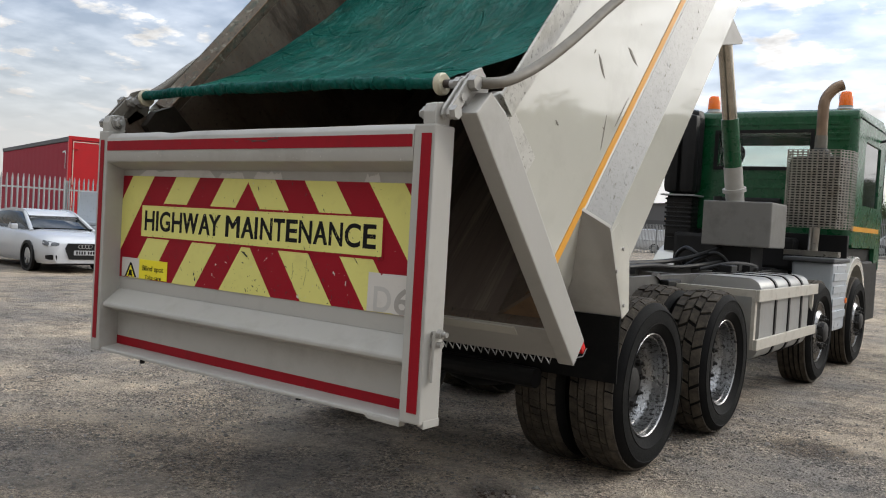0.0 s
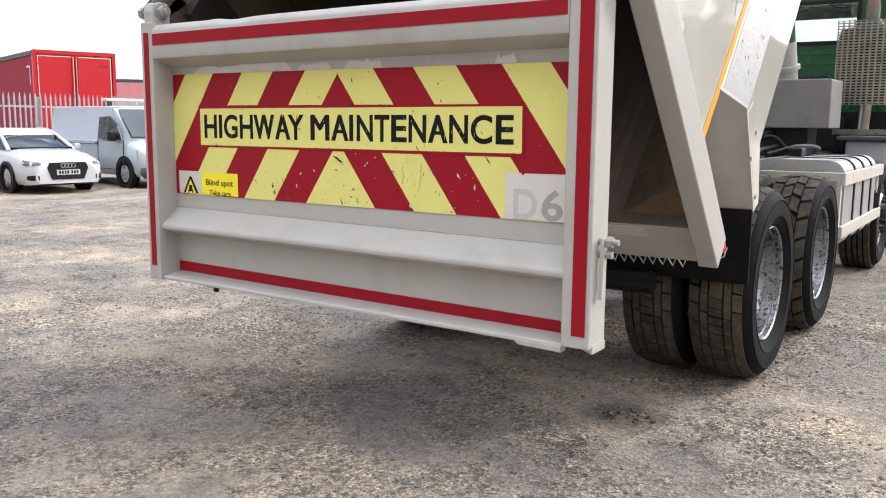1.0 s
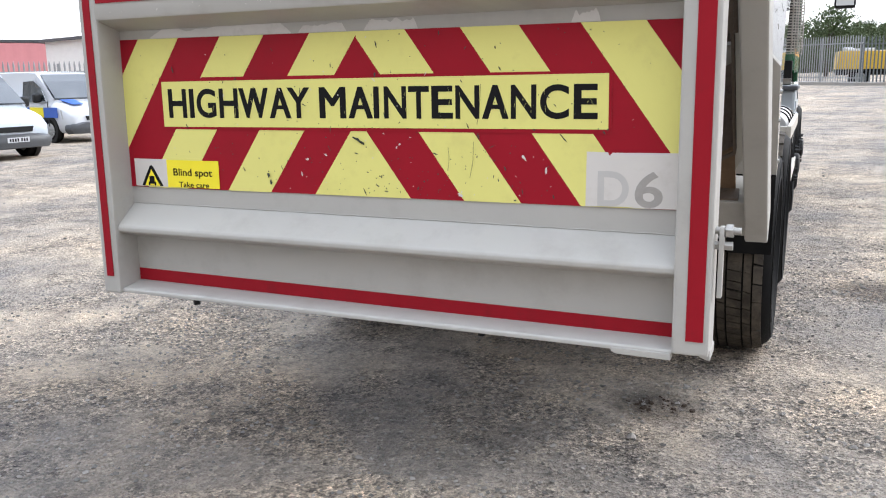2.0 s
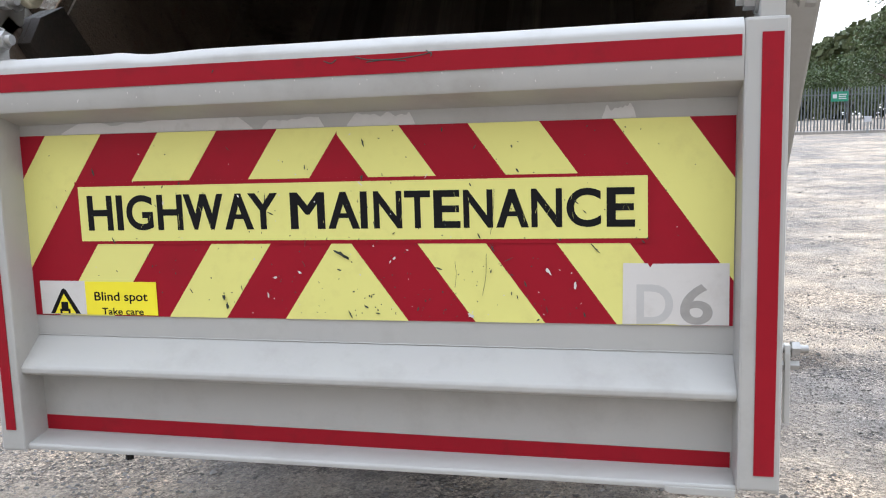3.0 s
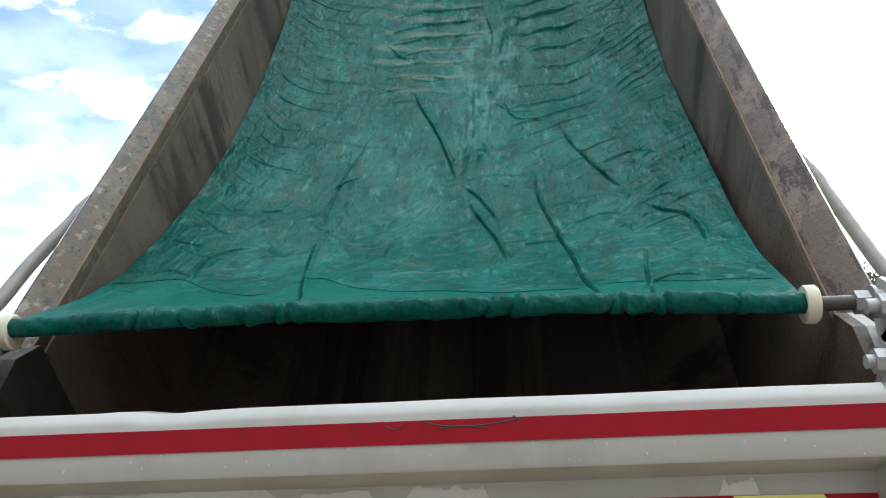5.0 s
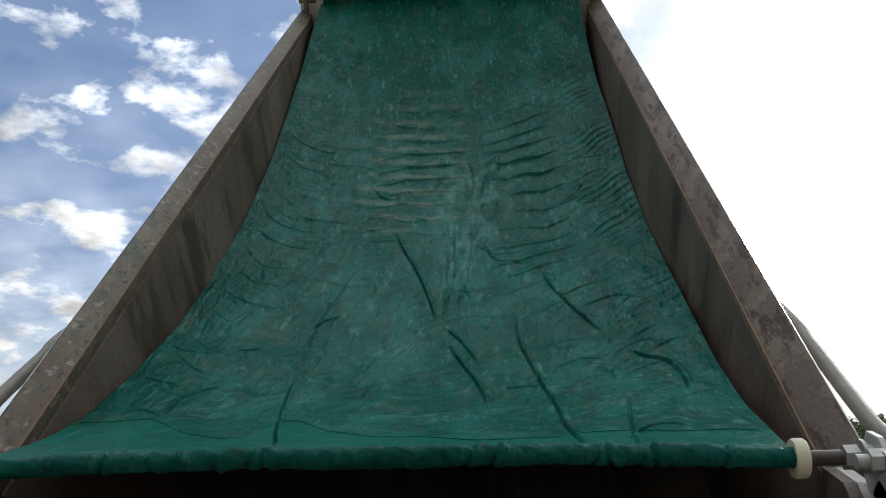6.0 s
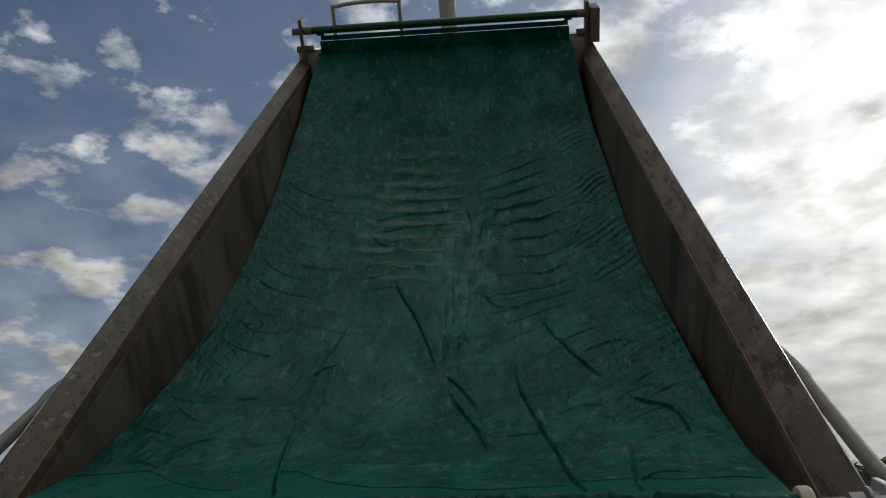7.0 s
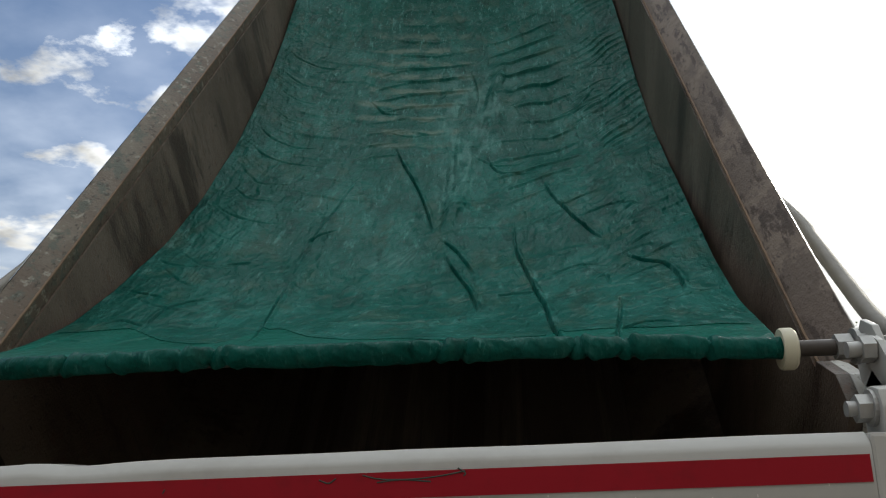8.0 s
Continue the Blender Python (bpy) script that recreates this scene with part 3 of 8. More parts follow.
def loft(bm, stations):
    """Skins rings of (x, y, z) points, with end caps."""
    rings = [[bm.verts.new(p) for p in s] for s in stations]
    k = len(rings[0])
    for a, b in zip(rings, rings[1:]):
        for i in range(k):
            bm.faces.new((a[i], a[(i + 1) % k], b[(i + 1) % k], b[i]))
    bm.faces.new(rings[0][::-1])
    bm.faces.new(rings[-1])
    return bm


def spline(points, n=8):
    """A smooth curve through points."""
    p = [Vector(q) for q in points]
    p = [2 * p[0] - p[1]] + p + [2 * p[-1] - p[-2]]
    out = []
    for i in range(1, len(p) - 2):
        for k in range(n):
            t = k / n
            out.append(0.5 * (2 * p[i] + (p[i + 1] - p[i - 1]) * t + (2 * p[i - 1] - 5 * p[i] + 4 * p[i + 1] - p[i + 2]) * t * t + (3 * p[i] - p[i - 1] - 3 * p[i + 1] + p[i + 2]) * t**3))
    return out + [p[-2]]


def clip(poly, axis, value, keep_above):
    """Cuts a 2D polygon at a line along an axis."""
    out = []
    for i, a in enumerate(poly):
        b = poly[(i + 1) % len(poly)]
        ina, inb = (a[axis] >= value) == keep_above, (b[axis] >= value) == keep_above
        if ina:
            out.append(a)
        if ina != inb:
            t = (value - a[axis]) / (b[axis] - a[axis])
            out.append((a[0] + t * (b[0] - a[0]), a[1] + t * (b[1] - a[1])))
    return out


def lettering(text, x0, x1, z0, z1, y, mat, parent, name, bold=0.0, depth=0.001, label=""):
    """Flat letters that fill a box on a wall facing -y; bold: by how much the outline is thickened."""
    cu = bpy.data.curves.new(name, "FONT")
    cu.body, cu.size, cu.extrude, cu.resolution_u, cu.offset = text, 1.0, 0.002, 6, bold
    ob = bpy.data.objects.new(name, cu)
    scene.collection.objects.link(ob)
    src = bpy.data.meshes.new_from_object(ob.evaluated_get(bpy.context.evaluated_depsgraph_get()))
    bpy.data.objects.remove(ob)
    co = np.empty(len(src.vertices) * 3)
    src.vertices.foreach_get("co", co)
    co = co.reshape(-1, 3)
    lo, hi = co.min(0), co.max(0)
    k = (co - lo) / np.maximum(hi - lo, 1e-6)
    verts = [(x0 + p[0] * (x1 - x0), y - p[2] * depth, z0 + p[1] * (z1 - z0)) for p in k]
    me = bpy.data.meshes.new(name)
    me.from_pydata(verts, [], [list(p.vertices) for p in src.polygons])
    me.materials.append(mat)
    ob = new(name, me)
    ob.parent = parent
    return tagged(ob, label)


def ground_z(x, y):
    """The yard is level round the lorry, rises gently ahead of it and falls a little towards the side fence."""
    far = max(0.0, y - 9.0)
    dip = min(1.0, max(0.0, (-10.5 - x) / 3.5)) * max(0.0, min(1.0, (120.0 - y) / 25.0))
    return 0.95 * (1 - math.exp(-far * 0.03)) * (1 - dip) - 0.25 * dip


# ---- ground ----
def build_ground():
    bm = bmesh.new()
    xs = sorted({*np.linspace(-12, 12, 49), *np.linspace(-60, 60, 41), -1500, -600, -250, -120, 120, 250, 600, 1500})
    ys = sorted({*np.linspace(-12, 14, 53), *np.linspace(-60, 100, 55), -1500, -600, -250, -120, 160, 250, 600, 1500})
    grid = []
    for y in ys:
        row = []
        for x in xs:
            z = ground_z(x, y)
            if abs(x) < 14 and abs(y) < 16:
                z += 0.012 * noise.noise((x * 0.9, y * 0.9, 0)) - 0.004
            row.append(bm.verts.new((x, y, z)))
        grid.append(row)
    for a, b in zip(grid, grid[1:]):
        for i in range(len(xs) - 1):
            bm.faces.new((a[i], a[i + 1], b[i + 1], b[i]))
    ob = new("ground", finish("ground", bm, GROUND, True))
    return tagged(ob, "grey-brown compacted gravel yard with dusty tyre tracks", "ground", kind="structure")


build_ground()


def build_stones():
    """Loose gravel lying on the yard, thickest round the lorry."""
    rng = random.Random(7)
    shapes = []
    for s in range(8):
        vs = [Vector(p) * (0.65 + 0.6 * rng.random()) for p in ((1, 0, 0), (0, 1, 0), (-1, 0, 0), (0, -1, 0), (0.2, 0.1, 1), (0, 0, -0.6), (0.7, 0.7, 0.45), (-0.7, -0.6, 0.5))]
        shapes.append((vs, [(0, 6, 4), (6, 1, 4), (1, 2, 4), (2, 7, 4), (7, 3, 4), (3, 0, 4), (0, 1, 6), (2, 3, 7), (1, 0, 5), (2, 1, 5), (3, 2, 5), (0, 3, 5)]))
    verts, faces = [], []
    for k in range(110000):
        if k < 84000:
            x, y = rng.uniform(-3.6, 4.6), rng.uniform(-2.4, 4.6)
        elif k < 100000:
            x, y = rng.uniform(-6.5, 7.5), rng.uniform(-3.2, 9.5)
        else:
            x, y = rng.uniform(-13, 10), rng.uniform(-3, 20)
        r = 0.0026 + 0.0125 * rng.random() ** 5
        if noise.noise((x * 0.9, y * 0.9, 3)) < rng.uniform(-0.5, 0.35):
            continue
        if rng.random() < 0.004:
            r *= 1.8
        if k >= 100000:
            r *= 1.7
        vs, fs = shapes[rng.randrange(8)]
        a, b = rng.uniform(0, 6.28), rng.uniform(0.6, 1.1)
        ca, sa = math.cos(a), math.sin(a)
        z = ground_z(x, y) + 0.012 * noise.noise((x * 0.9, y * 0.9, 0)) - 0.004
        n0 = len(verts)
        for v in vs:
            verts.append((x + r * (v.x * ca - v.y * sa), y + r * b * (v.x * sa + v.y * ca), z + r * 0.22 + r * 0.65 * v.z))
        faces += [[n0 + i for i in f] for f in fs]
    me = bpy.data.meshes.new("gravel")
    me.from_pydata(verts, [], faces)
    m = STONE
    me.materials.append(m)
    ob = new("gravel", me)
    tagged(ob, "loose grey and buff stones scattered over the yard", "gravel", kind="stuff")


build_stones()


def build_clods():
    """Dark broken clods of earth beside one of the spills."""
    rng = random.Random(19)
    verts, faces = [], []
    for k in range(46):
        a, d = rng.uniform(0, 6.28), 0.13 * rng.random() ** 0.8
        x, y, r = 0.88 + d * 1.2 * math.cos(a), 1.05 + d * math.sin(a), 0.004 + 0.011 * rng.random() ** 3
        z, n0 = ground_z(x, y) + 0.012 * noise.noise((x * 0.9, y * 0.9, 0)) - 0.004, len(verts)
        ring = [rng.uniform(0.7, 1.25) for i in range(14)]
        for j, (rr, h) in enumerate(((1.0, -0.1), (0.72, 0.55))):
            for i in range(7):
                b = i * 0.8976 + j * 0.4
                verts.append((x + r * rr * ring[7 * j + i] * math.cos(b), y + r * rr * ring[7 * j + i] * math.sin(b), z + r * h * ring[i]))
        faces += [[n0 + i, n0 + (i + 1) % 7, n0 + 7 + (i + 1) % 7, n0 + 7 + i] for i in range(7)] + [[n0 + 7 + i for i in range(7)]]
    me = bpy.data.meshes.new("earth_clods")
    me.from_pydata(verts, [], faces)
    me.materials.append(CLOD)
    tagged(new("earth_clods", me), "dark brown broken clods of earth on the gravel", "earth", kind="stuff")


build_clods()

# ---- tipper lorry ----
TILT_B = radians(48.0)
CB, SB = math.cos(TILT_B), math.sin(TILT_B)
BX, BY, BZ = 0.03, 1.09, 0.78        # rear lower edge of the raised body
HALF, LEN, HIGH = 1.235, 6.0, 1.48   # body half width, length and height


def P(x, u, v):
    """A place on the raised body: across, along its floor, above its floor."""
    return Vector((BX + x, BY + u * CB - v * SB, BZ + u * SB + v * CB))


lorry = thing("tipper_lorry", "grey and green tipper lorry with its body raised on gravel", "lorry")

# tailgate, hanging plumb from its top hinges
GX0, GX1, GZ0, GZ1, GF = -1.128, 1.198, 0.625, 1.85, -0.115
IX0, IX1 = -1.046, 1.09
LETTERS = "H -0.829 -0.744 I -0.730 -0.709 G -0.697 -0.608 H -0.593 -0.509 W -0.505 -0.376 A -0.373 -0.281 Y -0.297 -0.202 M -0.164 -0.057 A -0.048 0.048 I 0.051 0.072 N 0.091 0.175 T 0.183 0.259 E 0.268 0.345 N 0.354 0.438 A 0.447 0.539 N 0.546 0.631 C 0.643 0.737 E 0.752 0.828"


def bar(outline, mat, parent, name, label="", bevel=0.004, x0=None, x1=None, lean=0.0, pivot=0.0):
    """A bar across the gate with the given (y, z) section; lean: how far it drops per metre."""
    bm = bmesh.new()
    prism(bm, outline, IX0 if x0 is None else x0, IX1 if x1 is None else x1, lambda y, z, x: (x, y, z - lean * (x - pivot)), bevel)
    return part(name, bm, mat, parent, label)


def build_tailgate():
    bm = bmesh.new()
    box(bm, IX0 - 0.05, IX1 + 0.05, 0.0, 0.03, GZ0 + 0.01, GZ1 - 0.02)
    gate = part("tailgate", bm, GREY, lorry, "grey painted steel tailgate hanging open from its top hinges")
    part("gate_post", box(bmesh.new(), GX0, IX0, GF, 0.035, GZ0 + 0.005, GZ1, 0.008), GREY, gate)
    part("gate_post", box(bmesh.new(), IX1, GX1, GF, 0.02, GZ0, GZ1, 0.008), GREY, gate)
    # the top rail is bent a little out of true
    bm = bmesh.new()
    rings = []
    for i in range(81):
        x = IX0 + (IX1 - IX0) * i / 80
        dz = 0.0075 * (x - IX1) + 0.0018 * noise.noise((x * 3, 1, 0)) + (0.0045 * math.exp(-(((x + 0.62) / 0.05) ** 2)) - 0.006 * math.exp(-(((x + 0.53) / 0.10) ** 2)))
        dy = 0.004 * noise.noise((x * 2.1, 5, 0))
        rings.append([(x, y + dy * (z > 1.8), z + 0.0075 * (x - IX1) + (dz - 0.0075 * (x - IX1)) * (z > 1.8)) for y, z in ((GF, 1.705), (GF, 1.822), (GF + 0.005, 1.834), (GF + 0.028, 1.853), (0.03, 1.855), (0.03, 1.660), (0.0, 1.660), (GF + 0.004, 1.697))])
    loft(bm, rings)
    part("top_rail", bm, GREY, gate, smooth=True)
    bar([(0.0, 0.974), (-0.096, 0.897), (-0.100, 0.889), (-0.100, 0.876), (-0.094, 0.869), (0.0, 0.838)], GREY, gate, "stiffener", bevel=0.003, lean=0.006)
    bar([(0.0, 0.655), (-0.006, 0.652), (-0.098, 0.642), (-0.102, 0.636), (-0.102, 0.624), (0.03, 0.624), (0.03, 0.655)], GREY, gate, "bottom_rail", bevel=0.003, lean=0.009)
    # weld beads
    for z, ln in ((0.976, 0.006), (1.671, 0.0)):
        part("weld_bead", tube(bmesh.new(), [(IX0 + 0.002 + (IX1 - IX0 - 0.004) * i / 60, -0.001, z - ln * (IX0 + (IX1 - IX0) * i / 60) + 0.0012 * math.sin(i * 2.1)) for i in range(61)], 0.0022, 6), GREY, gate)
    # tapes
    y = GF - 0.003
    bar([(y, 1.757), (y, 1.809), (y + 0.002, 1.809), (y + 0.002, 1.757)], REDT, gate, "reflective_tape", "scuffed red reflective tape", 0.0, IX0 + 0.004, IX1 - 0.006, -0.0075, IX1)
    for x0, x1, z0, z1 in ((GX0 + 0.022, GX0 + 0.056, 0.70, 1.80), (GX1 - 0.067, GX1 - 0.016, 0.670, 1.812)):
        part("reflective_tape", box(bmesh.new(), x0, x1, y, y + 0.002, z0, z1), REDT, gate, "scuffed red reflective tape")
    bar([(0.0, 0.654), (0.0, 0.701), (-0.003, 0.701), (-0.003, 0.654)], REDT, gate, "reflective_tape", "scuffed red reflective tape", 0.0, IX0 + 0.003, IX1 - 0.005, 0.012)
    # chevron board
    bx0, bx1, bz0, bz1, xc = -1.046, 1.087, 1.046, 1.612, -0.0105
    part("chevron_board", box(bmesh.new(), bx0, bx1, -0.003, 0.0, bz0, bz1), REDB, gate, "dark red chevron marker board, scuffed")
    for side, k, gap in ((1, 0.720, 0.199), (-1, 0.680, 0.1905)):
        for i in range(-5, 6, 2):
            b0, b1 = 0.183 + gap * i, 0.183 + gap * (i + 1)
            drop = k * (bz1 - bz0)
            poly = [(b0, bz1), (b1, bz1), (b1 + drop, bz0), (b0 + drop, bz0)]
            poly = clip(poly, 0, 0.0, True)
            if len(poly) > 2:
                poly = clip(poly, 0, (bx1 - xc) if side > 0 else (xc - bx0), False)
            if len(poly) < 3:
                continue
            bm = bmesh.new()
            prism(bm, [(xc + side * p, q) for p, q in poly], -0.0045, -0.0032, lambda x, z, s: (x, s, z))
            part("yellow_stripe", bm, YEL, gate, "pale yellow reflective stripe")
    # words
    part("text_border", box(bmesh.new(), -0.868, 0.872, -0.0055, -0.0046, 1.274, 1.467), REDB, gate)
    bm = bmesh.new()
    prism(bm, [(-0.857, 1.283), (0.862, 1.288), (0.861, 1.459), (-0.857, 1.452)], -0.0068, -0.0056, lambda x, z, s: (x, s, z))
    part("text_panel", bm, YEL, gate, "yellow panel with black capitals")
    words = LETTERS.split()
    for c, x0, x1 in zip(words[::3], words[1::3], words[2::3]):
        x0, x1 = float(x0), float(x1)
        z0 = 1.3165 + 0.002 * (x0 + 0.83)
        if c in "MWA":
            w = 0.0045
            for k in (-1, 0, 1):
                lettering(c, x0 + w + k * w, x1 - w + k * w, z0, z0 + 0.108, -0.0069 - 0.00005 * k, BLACKL, gate, "letter", 0.0, 0.0006)
        else:
            lettering(c, x0, x1, z0, z0 + 0.108, -0.0069, BLACKL, gate, "letter", 0.022, 0.0006)
    # scratches through the black film
    rs = random.Random(17)
    for i in range(44):
        x, z = 0.82 - 1.64 * rs.random() ** 1.5, rs.uniform(1.33, 1.41)
        a, ln, w = rs.gauss(1.7, 0.35), 0.004 + 0.022 * rs.random() ** 2, rs.uniform(0.0003, 0.0007)
        ca, sa = math.cos(a), math.sin(a)
        pts = [(x + ca * u - sa * v, z + sa * u + ca * v) for u, v in ((-ln, 0), (0, w), (ln, 0), (0, -w))]
        part("scratch", prism(bmesh.new(), pts, -0.0080, -0.0076, lambda xx, zz, q: (xx, q, zz)), YEL, gate)
    # warning sticker
    part("warning_sticker", box(bmesh.new(), -1.02, -0.862, -0.0068, -0.0046, 1.050, 1.157), WHITES, gate, "white warning sticker with black triangle")
    part("warning_sticker", box(bmesh.new(), -0.862, -0.617, -0.0068, -0.0046, 1.050, 1.155), YELS, gate, "yellow warning sticker, cut off at its foot")
    bm = bmesh.new()
    prism(bm, [(-0.990, 1.052), (-0.946, 1.128), (-0.938, 1.133), (-0.930, 1.128), (-0.884, 1.052)], -0.0078, -0.0069, lambda x, z, s: (x, s, z))
    part("triangle", bm, BLACKL, gate)
    bm = bmesh.new()
    prism(bm, [(-0.974, 1.0525), (-0.938, 1.116), (-0.900, 1.0525)], -0.0086, -0.0079, lambda x, z, s: (x, s, z))
    part("triangle_inside", bm, YELS, gate)
    bm = bmesh.new()
    prism(bm, [(-0.955, 1.053), (-0.955, 1.068), (-0.949, 1.068), (-0.949, 1.090), (-0.925, 1.090), (-0.925, 1.068), (-0.919, 1.068), (-0.919, 1.053), (-0.926, 1.053), (-0.926, 1.060), (-0.948, 1.060), (-0.948, 1.053)], -0.0094, -0.0087, lambda x, z, s: (x, s, z))
    part("lorry_symbol", bm, BLACKL, gate)
    lettering("Blind spot", -0.831, -0.648, 1.086, 1.123, -0.0069, BLACKL, gate, "lettering", 0.012, 0.0006)
    lettering("Take care", -0.808, -0.665, 1.0505, 1.072, -0.0069, BLACKL, gate, "lettering", 0.012, 0.0006)
    # number sticker
    bm = bmesh.new()
    prism(bm, [(0.794, 1.047), (0.796, 1.219), (0.862, 1.218), (0.868, 1.207), (0.876, 1.217), (1.076, 1.219), (1.077, 1.048), (0.95, 1.047), (0.93, 1.050)], -0.0066, -0.0048, lambda x, z, s: (x, s, z))
    part("number_sticker", bm, WHITES, gate, "grubby white sticker with a faded number")
    lettering("D", 0.832, 0.930, 1.049, 1.160, -0.0067, FADED2, gate, "faded_letter", 0.02, 0.0006)
    lettering("6", 0.948, 1.034, 1.049, 1.162, -0.0067, FADED, gate, "faded_figure", 0.02, 0.0006)
    # catch bar on the edge of the post
    bm = bmesh.new()
    prism(bm, [(-0.078, 0.80), (-0.050, 0.80), (-0.046, 0.99), (-0.038, 1.012), (-0.068, 1.012), (-0.074, 0.99)], GX1 + 0.012, GX1 + 0.026, lambda yy, z, x: (x, yy, z), 0.002)
    part("gate_catch", bm, GREY, gate, "bolted catch bar")
    bm = bmesh.new()
    tube(bm, [(GX1, -0.055, 1.00), (GX1 + 0.072, -0.055, 1.00)], 0.011, 10)
    part("catch_bolt", bm, BOLT, gate, smooth=True)
    part("catch_nut", tube(bmesh.new(), [(GX1 + 0.030, -0.055, 1.00), (GX1 + 0.050, -0.055, 1.00)], 0.021, 6), BOLT, gate)
    part("catch_bolt", tube(bmesh.new(), [(GX1, -0.055, 0.955), (GX1 + 0.05, -0.055, 0.955)], 0.014, 6), BOLT, gate)
    # lips at the foot
    bm = bmesh.new()
    prism(bm, [(0.905, 0.624), (1.088, 0.622), (1.088, 0.600), (0.92, 0.604), (0.905, 0.612)], GF + 0.008, GF + 0.05, lambda x, z, y: (x, y, z), 0.003)
    part("foot_plate", bm, GREY, gate)
    bm = bmesh.new()
    prism(bm, [(GX1 - 0.03, 0.63), (GX1 + 0.003, 0.64), (GX1 + 0.003, 0.606), (GX1 - 0.028, 0.615)], -0.09, 0.02, lambda x, z, y: (x, y, z), 0.003)
    part("foot_plate", bm, GREY, gate)
    for x in (-0.72, 0.46):
        part("stop_bolt", tube(bmesh.new(), [(x, -0.06, 0.602), (x, -0.06, 0.64)], 0.013, 8), BLACKP, gate)
    # hinge lugs on the top corners
    for s, x in ((1, 1.158), (-1, GX0 + 0.045)):
        bm = bmesh.new()
        prism(bm, [(-0.105, 1.845), (-0.108, 1.90), (-0.095, 1.935), (-0.055, 1.945), (-0.015, 1.94), (-0.003, 1.90), (-0.005, 1.845)], x - s * 0.032, x + s * 0.028, lambda y, z, xx: (xx, y, z), 0.004)
        part("hinge_lug", bm, GREY, gate)
        bm = bmesh.new()
        tube(bm, [(x - s * 0.084, -0.055, 1.900), (x + s * 0.078, -0.055, 1.900)], 0.016, 12)
        part("hinge_bolt", bm, BOLT, gate, smooth=True)
        for a, b in ((-0.066, -0.040), (0.078, 0.104)):
            part("hinge_nut", tube(bmesh.new(), [(x + s * a, -0.055, 1.900), (x + s * b, -0.055, 1.900)], 0.029, 6), BOLT, gate)
        part("hinge_washer", tube(bmesh.new(), [(x - s * 0.040, -0.055, 1.900), (x - s * 0.0325, -0.055, 1.900)], 0.038, 20), BOLT, gate)
    # chips and scrapes in the film
    rng = random.Random(11)
    for i in range(300):
        x, z = (rng.uniform(-0.98, 1.02), rng.uniform(1.055, 1.6)) if i < 170 else (rng.gauss(0.15, 0.4), 1.06 + 0.24 * rng.random() ** 1.3)
        if abs(x) > 1.0 or (x < -0.60 and z < 1.17) or (x > 0.70 and z < 1.24):
            continue
        a, ln, w = rng.gauss(1.9, 0.6), 0.0016 + 0.013 * rng.random() ** 6, rng.uniform(0.0008, 0.0026)
        ca, sa = math.cos(a), math.sin(a)
        pts = [(x + ca * p - sa * q, z + sa * p + ca * q) for p, q in ((-ln, 0), (-ln * 0.3, w), (ln * 0.5, w * 0.8), (ln, 0), (ln * 0.2, -w), (-ln * 0.6, -w * 0.7))]
        bm = bmesh.new()
        prism(bm, pts, -0.0092, -0.0087, lambda xx, zz, s: (xx, s, zz))
        part("scuff", bm, SCUFF if rng.random() < 0.85 else WHITES, gate)
    # larger tears, each with a ragged outline
    for x, z, ln, w, a, skin in ((-0.012, 1.243, 0.027, 0.006, -0.5, SCUFF), (0.004, 1.232, 0.013, 0.004, -0.3, SCUFF), (-0.391, 1.112, 0.011, 0.006, 1.3, SCUFF), (-0.382, 1.085, 0.013, 0.005, 1.7, SCUFF), (-0.221, 1.173, 0.008, 0.004, 0.2, WHITES), (-0.144, 1.189, 0.008, 0.004, -0.6, WHITES), (0.148, 1.232, 0.006, 0.004, 0.3, WHITES), (0.592, 1.195, 0.013, 0.005, -0.9, WHITES), (0.665, 1.157, 0.012, 0.004, 1.5, WHITES), (0.368, 1.066, 0.012, 0.006, -0.7, WHITES), (0.059, 1.466, 0.010, 0.004, 1.5, SCUFF), (0.722, 1.259, 0.018, 0.003, -0.8, SCUFF), (0.434, 1.262, 0.016, 0.003, -1.1, SCUFF)):
        ca, sa, rim = math.cos(a), math.sin(a), []
        for k in range(11):
            b, q = 2 * math.pi * k / 11, rng.uniform(0.45, 1.15)
            p, r = ln * q * math.cos(b), w * q * math.sin(b)
            rim.append((x + ca * p - sa * r, z + sa * p + ca * r))
        part("scuff", prism(bmesh.new(), rim, -0.0097, -0.0093, lambda xx, zz, s: (xx, s, zz)), skin, gate)
    for pts in ([(0.326, 1.222), (0.329, 1.185), (0.324, 1.147)], [(0.417, 1.245), (0.414, 1.18), (0.403, 1.125)], [(0.443, 1.43), (0.439, 1.36), (0.43, 1.30)]):
        part("scratch", tube(bmesh.new(), spline([(x, -0.0088, z) for x, z in pts], 4), 0.0006, 5), SCUFF, gate)
    for pts in ([(0.09, 1.797), (0.13, 1.788), (0.20, 1.787), (0.26, 1.793), (0.30, 1.800)], [(0.12, 1.782), (0.17, 1.786), (0.23, 1.781)], [(0.285, 1.806), (0.30, 1.796), (0.296, 1.790)], [(-0.33, 1.772), (-0.325, 1.780)], [(0.0, 1.79), (0.02, 1.783), (0.035, 1.792)]):
        part("scuff", tube(bmesh.new(), spline([(x, GF - 0.0032, z) for x, z in pts], 4), 0.0016, 5), SCUFF, gate)
    rd = random.Random(31)
